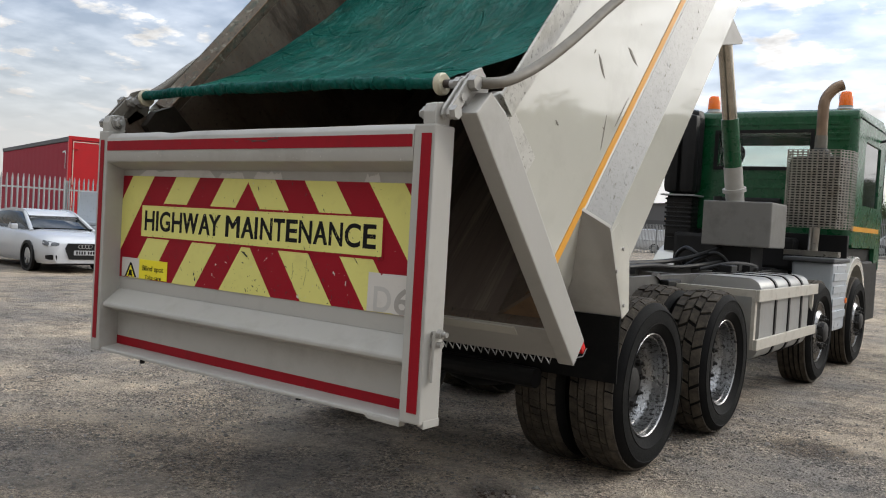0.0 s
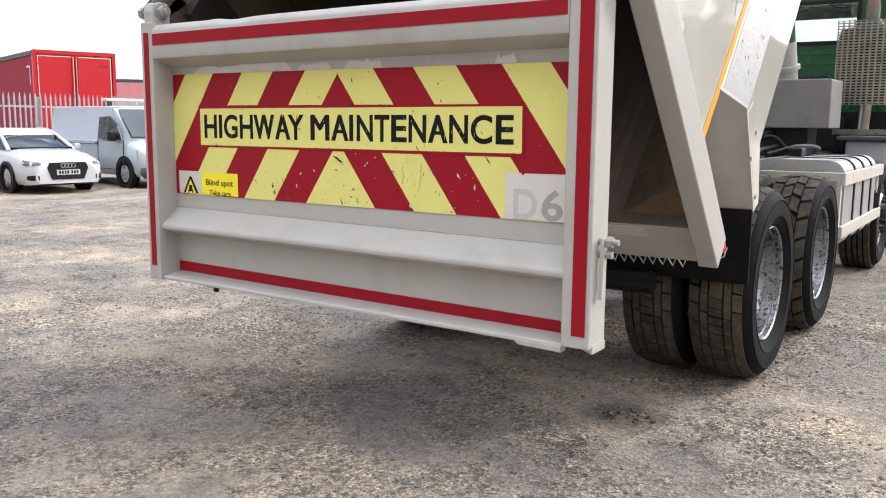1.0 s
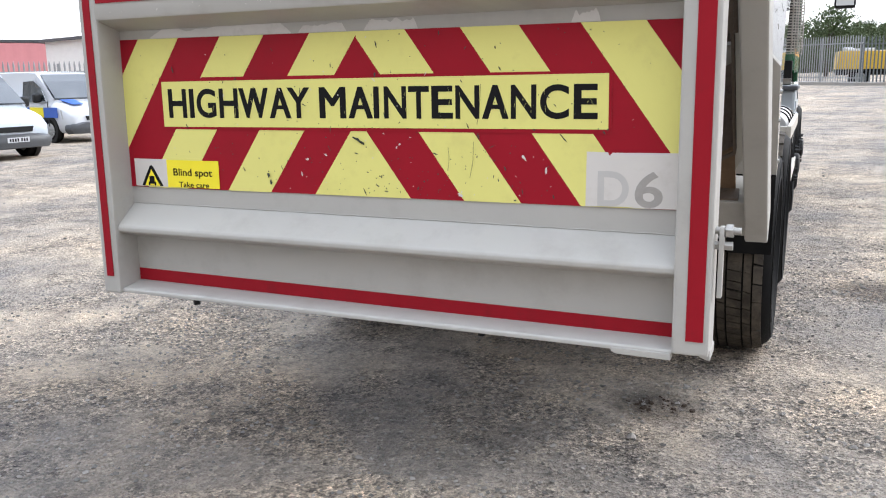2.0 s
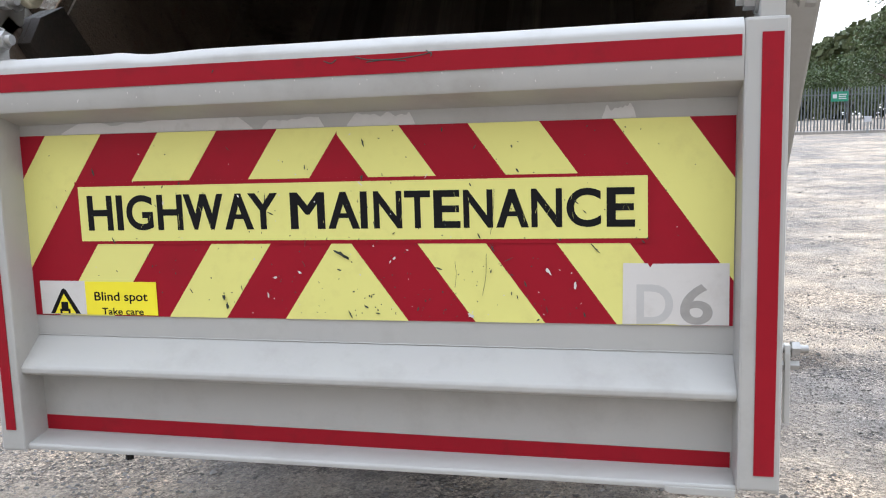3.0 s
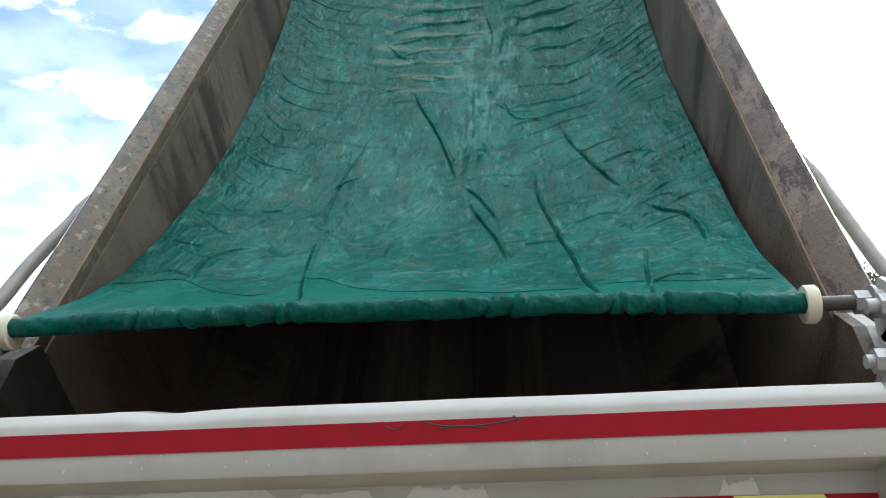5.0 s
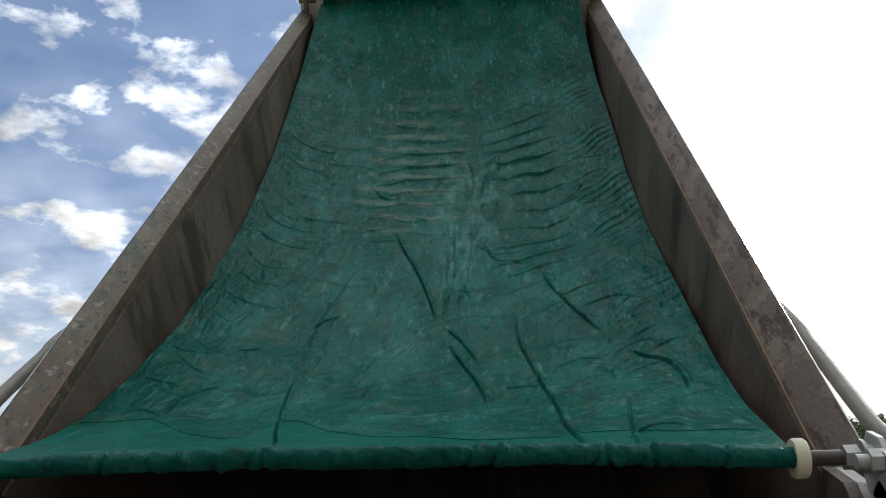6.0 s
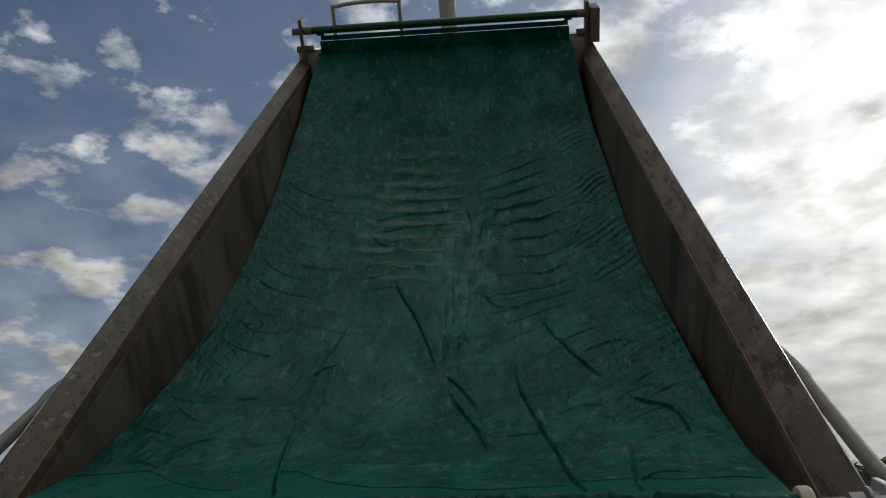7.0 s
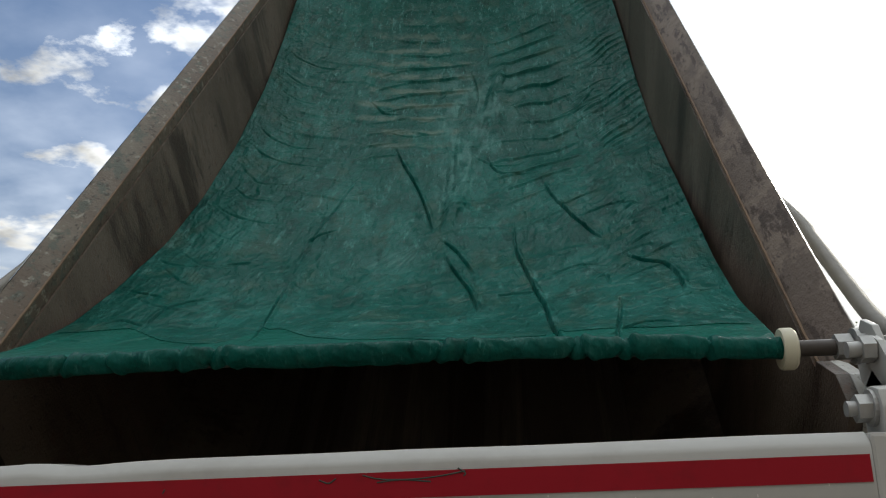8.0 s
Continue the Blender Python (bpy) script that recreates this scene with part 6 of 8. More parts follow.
# ---- chassis ----
def build_chassis():
    bm = bmesh.new()
    for s in (1, -1):
        prism(bm, [(0.0, 0.80), (0.08, 0.80), (0.08, 0.81), (0.012, 0.81), (0.012, 1.09), (0.08, 1.09), (0.08, 1.10), (0.0, 1.10)], 1.35, 9.9, lambda x, z, y: (BX + s * (0.45 - x), y, z))
    for y in (1.4, 2.8, 4.2, 5.8, 7.4, 9.2):
        box(bm, BX - 0.44, BX + 0.44, y, y + 0.1, 0.86, 1.05)
    ch = part("chassis", bm, CHASS, lorry, "grey chassis rails, oily and dusty")
    for y in AX:
        bm = bmesh.new()
        tube(bm, [(BX - 1.0, y, 0.532), (BX - 0.25, y, 0.532), (BX - 0.2, y, 0.532), (BX, y, 0.532), (BX + 0.2, y, 0.532), (BX + 0.25, y, 0.532), (BX + 1.0, y, 0.532)], [0.075, 0.075, 0.16, 0.2, 0.16, 0.075, 0.075] if y < 5 else 0.07, 14)
        part("axle", bm, BLACKP, ch, smooth=True)
    for s in (1, -1):
        # springs
        for y in (2.83, 6.72, 8.62):
            bm = bmesh.new()
            for k in range(4):
                ln = (0.95 if y < 5 else 0.8) - 0.13 * k
                pts = spline([(BX + s * 0.52, y - ln, 0.78 - 0.02 * k), (BX + s * 0.52, y, 0.66 - 0.03 * k), (BX + s * 0.52, y + ln, 0.78 - 0.02 * k)], 6)
                for a, b in zip(pts, pts[1:]):
                    box(bm, a.x - 0.045, a.x + 0.045, a.y, b.y, min(a.z, b.z) - 0.012, max(a.z, b.z) + 0.012)
            part("leaf_spring", bm, BLACKP, ch)
        # mud flap behind the rear wheels
        bm = bmesh.new()
        prism(bm, [(0.60, 0.61), (1.262, 0.61), (1.262, 0.985), (0.60, 0.985)], 1.572, 1.586, lambda x, z, y: (BX + s * x, y, z))
        part("mud_flap", bm, RUBBER, ch, "black rubber mud flap")
    part("rear_skirt", box(bmesh.new(), BX - 0.6, BX + 0.6, 1.565, 1.58, 0.64, 0.985), RUBBER, ch, "black rubber skirt across the tail")
    part("underrun_bar", tube(bmesh.new(), [(BX - 0.8, 1.5, 0.58), (BX + 0.8, 1.5, 0.58)], 0.06, 14), BLACKP, ch)
    for x, y, z, dx, dy, dz in ((0.18, 2.2, 1.14, 0.2, 0.35, 0.08), (-0.2, 3.0, 1.16, 0.2, 0.3, 0.12), (0.2, 3.9, 1.15, 0.12, 0.4, 0.1), (0.56, 3.85, 0.98, 0.1, 0.2, 0.12), (0.5, 4.3, 1.0, 0.08, 0.3, 0.14), (0.62, 4.15, 0.92, 0.09, 0.12, 0.09), (0.7, 5.2, 1.17, 0.12, 0.18, 0.07), (0.62, 5.7, 1.18, 0.09, 0.12, 0.09)):
        bm = bmesh.new()
        box(bm, BX + x - dx / 2, BX + x + dx / 2, y - dy / 2, y + dy / 2, z - dz / 2, z + dz / 2, 0.015)
        part("air_valve", bm, BLACKP, ch)
    for pts, r in (([(BX + 0.3, 3.2, 1.14), (BX + 0.33, 4.2, 1.18), (BX + 0.25, 5.2, 1.15), (BX + 0.3, 6.3, 1.2)], 0.02), ([(BX - 0.3, 2.2, 1.14), (BX - 0.1, 4.2, 1.16), (BX + 0.05, 5.6, 1.2), (BX + 0.2, 6.6, 1.35)], 0.025), ([(BX + 0.5, 5.0, 1.15), (BX + 0.7, 5.3, 1.22), (BX + 0.75, 5.9, 1.19), (BX + 0.6, 6.4, 1.12)], 0.016)):
        part("air_hose", tube(bmesh.new(), spline(pts, 6), r, 8), BLACKP, ch, smooth=True)
    bm = bmesh.new()
    prism(bm, [(4.05, 1.10), (4.33, 1.0), (4.33, 1.04), (4.08, 1.13)], 0.42, 0.47, lambda y, z, x: (BX + x, y, z))
    part("support_strut", bm, CHASS, ch)
    # fuel tank with straps and guard rails
    bm = bmesh.new()
    rnd = []
    for cx, cz, a0 in ((1.10, 1.02, 0), (0.72, 1.02, 90), (0.72, 0.55, 180), (1.10, 0.55, 270)):
        for k in range(7):
            a = radians(a0 + 15 * k)
            rnd.append((cx + 0.11 * math.cos(a), cz + 0.11 * math.sin(a)))
    prism(bm, rnd, 4.5, 6.15, lambda x, z, y: (BX + x, y, z), 0.02)
    tank = part("fuel_tank", bm, TANK, lorry, "dusty silver fuel tank", smooth=True)
    big = [((x - 0.91) * 1.035 + 0.91, (z - 0.785) * 1.02 + 0.785) for x, z in rnd]
    for y in (4.95, 5.4, 5.85):
        part("tank_strap", prism(bmesh.new(), big, y - 0.025, y + 0.025, lambda x, z, yy: (BX + x, yy, z)), BLACKP, tank, "black tank strap")
    for z0, z1 in ((0.945, 1.045), (0.545, 0.635)):
        part("side_guard", box(bmesh.new(), 1.245, 1.275, 4.33, 6.38, z0, z1, 0.006), GUARD, lorry, "aluminium side guard rail")
    for y in (4.36, 6.32):
        bm = bmesh.new()
        prism(bm, [(1.244, 0.55), (1.244, 1.042), (0.5, 1.042), (0.5, 0.99), (1.215, 0.985), (1.215, 0.55)], y - 0.027, y + 0.027, lambda x, z, yy: (x, yy, z), 0.002)
        part("guard_bracket", bm, GUARD, lorry)
    # ribbed light grey locker between the front axles
    bm = bmesh.new()
    box(bm, 0.78, 1.22, 7.28, 8.02, 0.48, 1.24, 0.03)
    for z in (0.62, 0.76, 0.90, 1.04):
        box(bm, 1.21, 1.232, 7.31, 7.99, z, z + 0.09, 0.008)
    part("battery_locker", bm, VANS, lorry, "ribbed light grey plastic locker")
    part("locker_lid", box(bmesh.new(), 0.70, 1.24, 7.2, 8.04, 1.245, 1.29, 0.012), TRIMD, lorry)
    part("side_lamp", box(bmesh.new(), 1.23, 1.245, 7.92, 7.98, 0.78, 0.84, 0.004), AMBER, lorry)


build_chassis()


def build_ram():
    base = Vector((0.30, 6.75, 1.62))
    tip = Vector((0.05, 5.3, 6.9))
    d = tip - base
    bm = bmesh.new()
    tube(bm, [base, base + d * 0.115], 0.098, 24)
    ram = part("tipping_ram", bm, GREY, lorry, "telescopic tipping ram, grey, green and chrome stages", smooth=True)
    tube_b = tube(bmesh.new(), [base + d * 0.115, base + d * 0.21], 0.092, 24)
    part("ram_stage", tube_b, GREENC, ram, "green painted stage", smooth=True)
    part("ram_stage", tube(bmesh.new(), [base + d * 0.21, base + d * 0.55], 0.078, 24), CHROME, ram, "dull chrome stage", smooth=True)
    part("ram_stage", tube(bmesh.new(), [base + d * 0.55, base + d * 1.45], 0.085, 24), TANK, ram, "slim upper stage, dull grey", smooth=True)
    m = Matrix.Translation(base + d * 0.068) @ d.to_track_quat("X", "Z").to_matrix().to_4x4()
    part("ram_collar", lathe(bmesh.new(), [(-0.02, 0.09), (-0.02, 0.125), (0.02, 0.125), (0.02, 0.09)], m, 24), GREY, ram, smooth=True)
    bm = bmesh.new()
    box(bm, 0.03, 0.76, 6.42, 7.02, 1.37, 1.85, 0.015)
    tankb = part("hydraulic_tank", bm, HYD, lorry, "grey hydraulic oil tank behind the cab")
    part("filler_cap", tube(bmesh.new(), [(0.14, 6.55, 1.845), (0.14, 6.55, 1.90)], 0.045, 16), BLACKP, tankb)
    part("tank_stand", box(bmesh.new(), 0.15, 0.55, 6.5, 6.95, 1.05, 1.37), BLACKP, tankb)
    bm = bmesh.new()
    tube(bm, spline([(0.25, 6.4, 1.1), (0.05, 6.3, 1.25), (-0.12, 6.4, 1.32), (-0.3, 6.6, 1.22), (-0.35, 6.9, 1.1)], 6), 0.024, 10)
    part("hose", bm, BLACKP, tankb, "ribbed black hydraulic hose", smooth=True)
    bm = bmesh.new()
    tube(bm, spline([(0.45, 6.3, 1.1), (0.30, 6.2, 1.28), (0.10, 6.25, 1.22), (-0.1, 6.35, 1.12)], 6), 0.022, 10)
    part("hose", bm, BLACKP, tankb, "ribbed black hydraulic hose", smooth=True)


build_ram()


def build_cab():
    y0, y1, hw, z0, z1 = 8.38, 10.4, 1.16, 1.12, 3.10
    wx0, wx1, wz0, wz1 = -0.50, 0.63, 2.38, 2.80
    bm = bmesh.new()
    prism(bm, [(y0, z1 - 0.14), (y0 + 0.03, z1 - 0.03), (y0 + 0.12, z1), (y1 - 0.35, z1 + 0.03), (y1 - 0.1, z1 - 0.05), (y1 - 0.1, z1 - 0.14)], -hw, hw, lambda y, z, x: (x, y, z), 0.02)
    cab = part("cab", bm, GREENC, lorry, "green painted day cab with a rear window", smooth=True)
    for a0, a1, b0, b1 in ((-hw + 0.10, wx0, 1.55, z1 - 0.10), (wx1, hw - 0.10, 1.55, z1 - 0.10), (wx0, wx1, 1.55, wz0), (wx0, wx1, wz1, z1 - 0.10)):
        part("back_panel", box(bmesh.new(), a0, a1, y0, y0 + 0.06, b0, b1), GREENC, cab)
    for a0, a1, z in [(-0.45, 0.45, q) for q in (2.10, 2.22)] + [(-0.9, 0.95, q) for q in (2.90,)] + [(0.74, 1.08, q) for q in (2.70, 2.77, 2.84)]:
        part("pressed_rib", box(bmesh.new(), a0, a1, y0 - 0.007, y0, z, z + 0.03, 0.003), GREENC, cab)
    bm = bmesh.new()
    tube(bm, spline([(-0.45, 8.9, 2.70), (-0.36, 8.9, 2.62), (-0.40, 8.9, 2.48), (-0.52, 8.9, 2.42)], 4), 0.05, 10)
    part("mirror_back", bm, BLACKP, cab, smooth=True)
    for s in (1, -1):
        bm = bmesh.new()
        # side with a door window opening
        x0, x1 = s * (hw - 0.05), s * hw
        for a0, a1, b0, b1 in ((y0 + 0.10, 8.95, z0 + 0.3, z1 - 0.1), (8.95, 10.0, z0 + 0.3, 1.95), (8.95, 10.0, 2.75, z1 - 0.1), (10.0, y1, z0 + 0.1, z1 - 0.1)):
            box(bm, min(x0, x1), max(x0, x1), a0, a1, b0, b1)
        part("cab_side", bm, GREENC, cab, "green cab side with a cream lower band")
        rim = [(hw - 0.10 + r * math.sin(radians(q)), y0 + 0.10 - r * math.cos(radians(q))) for r, qs in ((0.10, range(0, 91, 15)), (0.05, range(90, -1, -15))) for q in qs]
        part("corner_panel", prism(bmesh.new(), [(s * x, y) for x, y in rim], 1.45, z1 - 0.10, lambda x, y, z: (x, y, z)), GREENC, cab, smooth=True)
        part("door_glass", box(bmesh.new(), min(s * (hw - 0.03), s * (hw - 0.02)), max(s * (hw - 0.03), s * (hw - 0.02)), 8.95, 10.0, 1.95, 2.75), DARKG, cab)
        part("amber_band", box(bmesh.new(), min(x1, x1 + s * 0.004), max(x1, x1 + s * 0.004), y0 + 0.02, 10.2, 1.62, 1.68), ORANGET, cab)
        bm = bmesh.new()
        arch = [(8.62 + 0.66 * math.cos(radians(a)), 0.62 + 0.66 * math.sin(radians(a)) * 1.05) for a in range(0, 181, 15)]
        inner = [(8.62 + 0.58 * math.cos(radians(a)), 0.62 + 0.58 * math.sin(radians(a)) * 1.05) for a in range(180, -1, -15)]
        prism(bm, arch + inner, s * 0.9, s * 1.21, lambda y, z, x: (x, y, z), 0.01)
        part("wheel_arch", bm, BODYP, cab, "cream plastic wheel arch")
        bm = bmesh.new()
        tube(bm, spline([(s * 1.14, 10.0, 2.85), (s * 1.5, 10.15, 2.95), (s * 1.68, 10.15, 2.80)], 5), 0.018, 8)
        box(bm, s * 1.68 - 0.13, s * 1.68 + 0.13, 10.1, 10.2, 2.22, 2.82, 0.04)
        housing = part("door_mirror", bm, BLACKP, cab)
        part("mirror_glass", box(bmesh.new(), s * 1.68 - 0.105, s * 1.68 + 0.105, 10.094, 10.099, 2.26, 2.78), MIRROR, housing, "mirror glass")
        part("cab_step", box(bmesh.new(), min(s * 0.8, s * 1.15), max(s * 0.8, s * 1.15), 9.3, 10.4, 0.45, 1.25, 0.03), BLACKP, cab)
    bm = bmesh.new()
    box(bm, -hw, hw, y1 - 0.06, y1, z0, 1.9, 0.02)
    box(bm, -hw, -hw + 0.1, y1 - 0.06, y1, 1.9, z1 - 0.08)
    box(bm, hw - 0.1, hw, y1 - 0.06, y1, 1.9, z1 - 0.08)
    box(bm, -hw, hw, y1 - 0.06, y1, 2.85, z1 - 0.08)
    part("cab_front", bm, GREENC, cab)
    g = part("windscreen", box(bmesh.new(), -hw + 0.1, hw - 0.1, y1 - 0.035, y1 - 0.025, 1.9, 2.85), GLASS, cab)
    g.visible_shadow = False
    g = part("rear_window", box(bmesh.new(), wx0, wx1, y0 + 0.02, y0 + 0.03, wz0, wz1), GLASS, cab)
    g.visible_shadow = False
    bm = bmesh.new()
    for a0, a1, b0, b1 in ((wx0 - 0.05, wx1 + 0.05, wz0 - 0.045, wz0), (wx0 - 0.05, wx1 + 0.05, wz1, wz1 + 0.045), (wx0 - 0.05, wx0, wz0, wz1), (wx1, wx1 + 0.05, wz0, wz1)):
        box(bm, a0, a1, y0 - 0.016, y0 - 0.001, b0, b1, 0.004)
    part("window_seal", bm, BLACKP, cab, "black rubber window seal")
    part("cab_floor", box(bmesh.new(), -hw + 0.06, hw - 0.06, y0 + 0.08, y1 - 0.08, 1.14, 1.4), BLACKP, cab)
    for x in (-0.55, 0.55):
        bm = bmesh.new()
        box(bm, x - 0.25, x + 0.25, 8.75, 9.3, 1.45, 1.75, 0.05)
        box(bm, x - 0.24, x + 0.24, 8.6, 8.75, 1.7, 2.33, 0.05)
        part("cab_seat", bm, BLACKP, cab)
    bm = bmesh.new()
    box(bm, -0.45, 0.35, y0 - 0.10, y0 - 0.002, 1.45, 1.98, 0.03)
    part("engine_cover", bm, BLACKP, lorry, "black engine cover behind the cab")
    part("cab_skirt", box(bmesh.new(), -1.14, 1.14, y0 - 0.04, y0 + 0.04, 0.95, 1.56, 0.01), BLACKP, lorry)
    part("gearbox_guard", box(bmesh.new(), -0.9, 0.6, y0 - 0.35, y0 - 0.05, 1.10, 1.5, 0.05), BLACKP, lorry)
    # cab underside
    part("engine", box(bmesh.new(), -0.42, 0.45, 7.75, 10.2, 0.72, 1.12, 0.05), BLACKP, lorry)
    # air intake stack
    intake = part("air_intake", box(bmesh.new(), -1.10, -0.66, y0 - 0.30, y0 - 0.02, 1.99, 3.10, 0.12), BLACKP, lorry, "black plastic air intake stack")
    part("intake_neck", box(bmesh.new(), -1.05, -0.70, y0 - 0.30, y0 - 0.02, 1.42, 1.985, 0.05), BLACKP, intake)
    for x in (-0.985, -0.765):
        part("intake_duct", box(bmesh.new(), x - 0.10, x + 0.10, y0 - 0.38, y0 - 0.20, 2.0, 3.02, 0.085), BLACKP, intake, smooth=True)
    for z in np.arange(1.55, 1.92, 0.06):
        part("bellows_fold", box(bmesh.new(), -1.06, -0.69, y0 - 0.31, y0 - 0.05, z, z + 0.03, 0.012), BLACKP, intake)
    part("intake_band", box(bmesh.new(), -1.10, -0.65, y0 - 0.375, y0 - 0.01, 1.965, 1.985), GALV, lorry)
    # exhaust
    shield(0.50, 1.24, 7.62, 8.06, 1.62, 2.52)
    # a black box added round the silencer makes the shield's slots look dark
    bm = bmesh.new()
    box(bm, 0.56, 1.19, 7.665, 8.02, 1.64, 2.46, 0.10)
    lathe(bm, [(2.44, 0.15), (2.50, 0.12), (2.55, 0.08)], Matrix.Translation((0.87, 7.86, 0)) @ Matrix.Rotation(radians(-90), 4, "Y"), 24)
    part("silencer", bm, BLACKP, lorry, "silencer inside the shield, filled out with a black box")
    pipe = spline([(0.87, 7.86, 2.52), (0.87, 7.86, 2.72), (0.87, 7.86, 3.02), (0.89, 7.88, 3.15), (0.97, 7.92, 3.26), (1.05, 7.95, 3.30)], 7)
    n = len(pipe)
    part("exhaust_pipe", tube(bmesh.new(), pipe, 0.062, 20, False), EXHP, lorry, "heat-stained upright exhaust pipe", smooth=True)
    part("exhaust_clamp", tube(bmesh.new(), [(0.87, 7.86, 2.53), (0.87, 7.86, 2.70)], 0.07, 20), DARKST, lorry, smooth=True)
    bm = bmesh.new()
    tube(bm, [(0.75, 7.9, 1.2), (0.85, 7.9, 1.35), (0.87, 7.86, 1.68)], 0.06, 12)
    box(bm, 0.55, 1.15, 7.8, 7.95, 1.3, 1.36)
    part("exhaust_bracket", bm, ALU, lorry, smooth=True)
    # beacons
    for x in (-0.72, 0.93):
        bm = bmesh.new()
        m = Matrix.Translation((x, 8.75, 3.08)) @ Matrix.Rotation(radians(-90), 4, "Y")
        lathe(bm, [(0.0, 0.11), (0.05, 0.11), (0.07, 0.085), (0.09, 0.085)], m, 20)
        b = part("beacon", bm, TANK, lorry, smooth=True)
        bm = bmesh.new()
        lathe(bm, [(0.09, 0.085), (0.24, 0.075), (0.265, 0.055), (0.27, 0.0005)], m, 20)
        part("beacon_lens", bm, AMBER, b, "amber rotating beacon lens", smooth=True)
    part("aerial", tube(bmesh.new(), [(0.86, 8.8, 3.1), (0.82, 8.78, 3.45)], 0.004, 5), BLACKP, lorry)


def shield(x0, x1, ya, yb, z0, z1):
    """Perforated stainless heat shield: three faces with real slots."""
    bm = bmesh.new()
    faces = [((x0, yb), (x0 + 0.07, ya)), ((x0 + 0.07, ya), (x0 + 0.40, ya)), ((x0 + 0.40, ya), (x1 - 0.10, ya + 0.02)), ((x1 - 0.10, ya + 0.02), (x1, ya + 0.20)), ((x1, ya + 0.20), (x1, yb))]
    for a, b in faces:
        a, b = Vector((*a, 0)), Vector((*b, 0))
        ln = (b - a).length
        d = (b - a) / ln
        nrm = Vector((d.y, -d.x, 0)) * 0.004
        cols = max(2, round(ln / 0.055))
        rows = 30
        w, h = ln / cols, (z1 - z0) / rows

        def slab(s0, s1, za, zb):
            vs = [bm.verts.new(p) for p in ((a + d * s0) + Vector((0, 0, za)), (a + d * s1) + Vector((0, 0, za)), (a + d * s1) + Vector((0, 0, zb)), (a + d * s0) + Vector((0, 0, zb)))]
            ws = [bm.verts.new(v.co + nrm) for v in vs]
            bm.faces.new(vs)
            bm.faces.new(ws[::-1])
            for i in range(4):
                bm.faces.new((vs[i], ws[i], ws[(i + 1) % 4], vs[(i + 1) % 4]))

        for c in range(cols + 1):
            s0, s1 = max(0, c * w - w * 0.16), min(ln, c * w + w * 0.16)
            slab(s0, s1, z0, z1)
        for c in range(cols):
            for r in range(rows + 1):
                slab(c * w + w * 0.16, (c + 1) * w - w * 0.16, max(z0, z0 + r * h - h * 0.24), min(z1, z0 + r * h + h * 0.24))
    part("heat_shield", bm, ALU, lorry, "perforated stainless exhaust heat shield")


build_cab()


# ---- vehicles standing in the yard ----
def hull(stations):
    """Rings of a car body: x, half width, sill height, shoulder height, top height, top half width."""
    out = []
    for x, w, z0, zs, zt, wt in stations:
        half = [(w * 0.90, z0), (w * 0.985, z0 + 0.10), (w, (z0 + zs) / 2), (w * 0.985, zs - 0.05), (w * 0.94, zs), (wt, zt - 0.03), (wt * 0.75, zt), (wt * 0.3, zt + 0.006)]
        out.append([(x, -y, z) for y, z in half] + [(x, y, z) for y, z in half[::-1]])
    return out


def road_wheel(x, y, r, w, s, parent, dark=False):
    m = pose(x, y, r, 0, 0, 90 if s > 0 else -90)
    bm = bmesh.new()
    lathe(bm, [(-w / 2, r * 0.62), (-w / 2, r * 0.94), (-w * 0.4, r), (w * 0.4, r), (w / 2, r * 0.94), (w / 2, r * 0.62)], Matrix.Identity(4), 32, True)
    wh = part("wheel", bm, RUBBER, parent, smooth=True, at=m)
    bm = bmesh.new()
    lathe(bm, [(-w * 0.3, r * 0.66), (w * 0.44, r * 0.66), (w * 0.44, r * 0.58), (w * 0.1, r * 0.55), (w * 0.1, 0.01)], Matrix.Identity(4), 32)
    part("rim", bm, TRIMD if dark else TANK, wh, smooth=True)
    bm = bmesh.new()
    for k in range(5 if dark else 8):
        a = 2 * math.pi * k / (5 if dark else 8)
        prism(bm, [(-0.03, 0.03), (0.03, 0.03), (0.035, r * 0.6), (-0.035, r * 0.6)], w * 0.25, w * 0.42, lambda p, q, d: (d, p * math.cos(a) - q * math.sin(a), p * math.sin(a) + q * math.cos(a)))
    part("spokes", bm, TANK, wh)


def plate(parent, x, y0, y1, z0, z1):
    pl = part("number_plate", box(bmesh.new(), x, x + 0.012, y0, y1, z0, z1), CARW, parent, "white number plate with unreadable marks")
    w = (y1 - y0) / 9
    for k in range(7):
        a = y0 + w * (0.8 + k * 1.05 + (0.5 if k > 3 else 0))
        part("plate_mark", box(bmesh.new(), x + 0.012, x + 0.015, a, a + w * 0.65, z0 + 0.02, z1 - 0.02), BLACKL, pl)


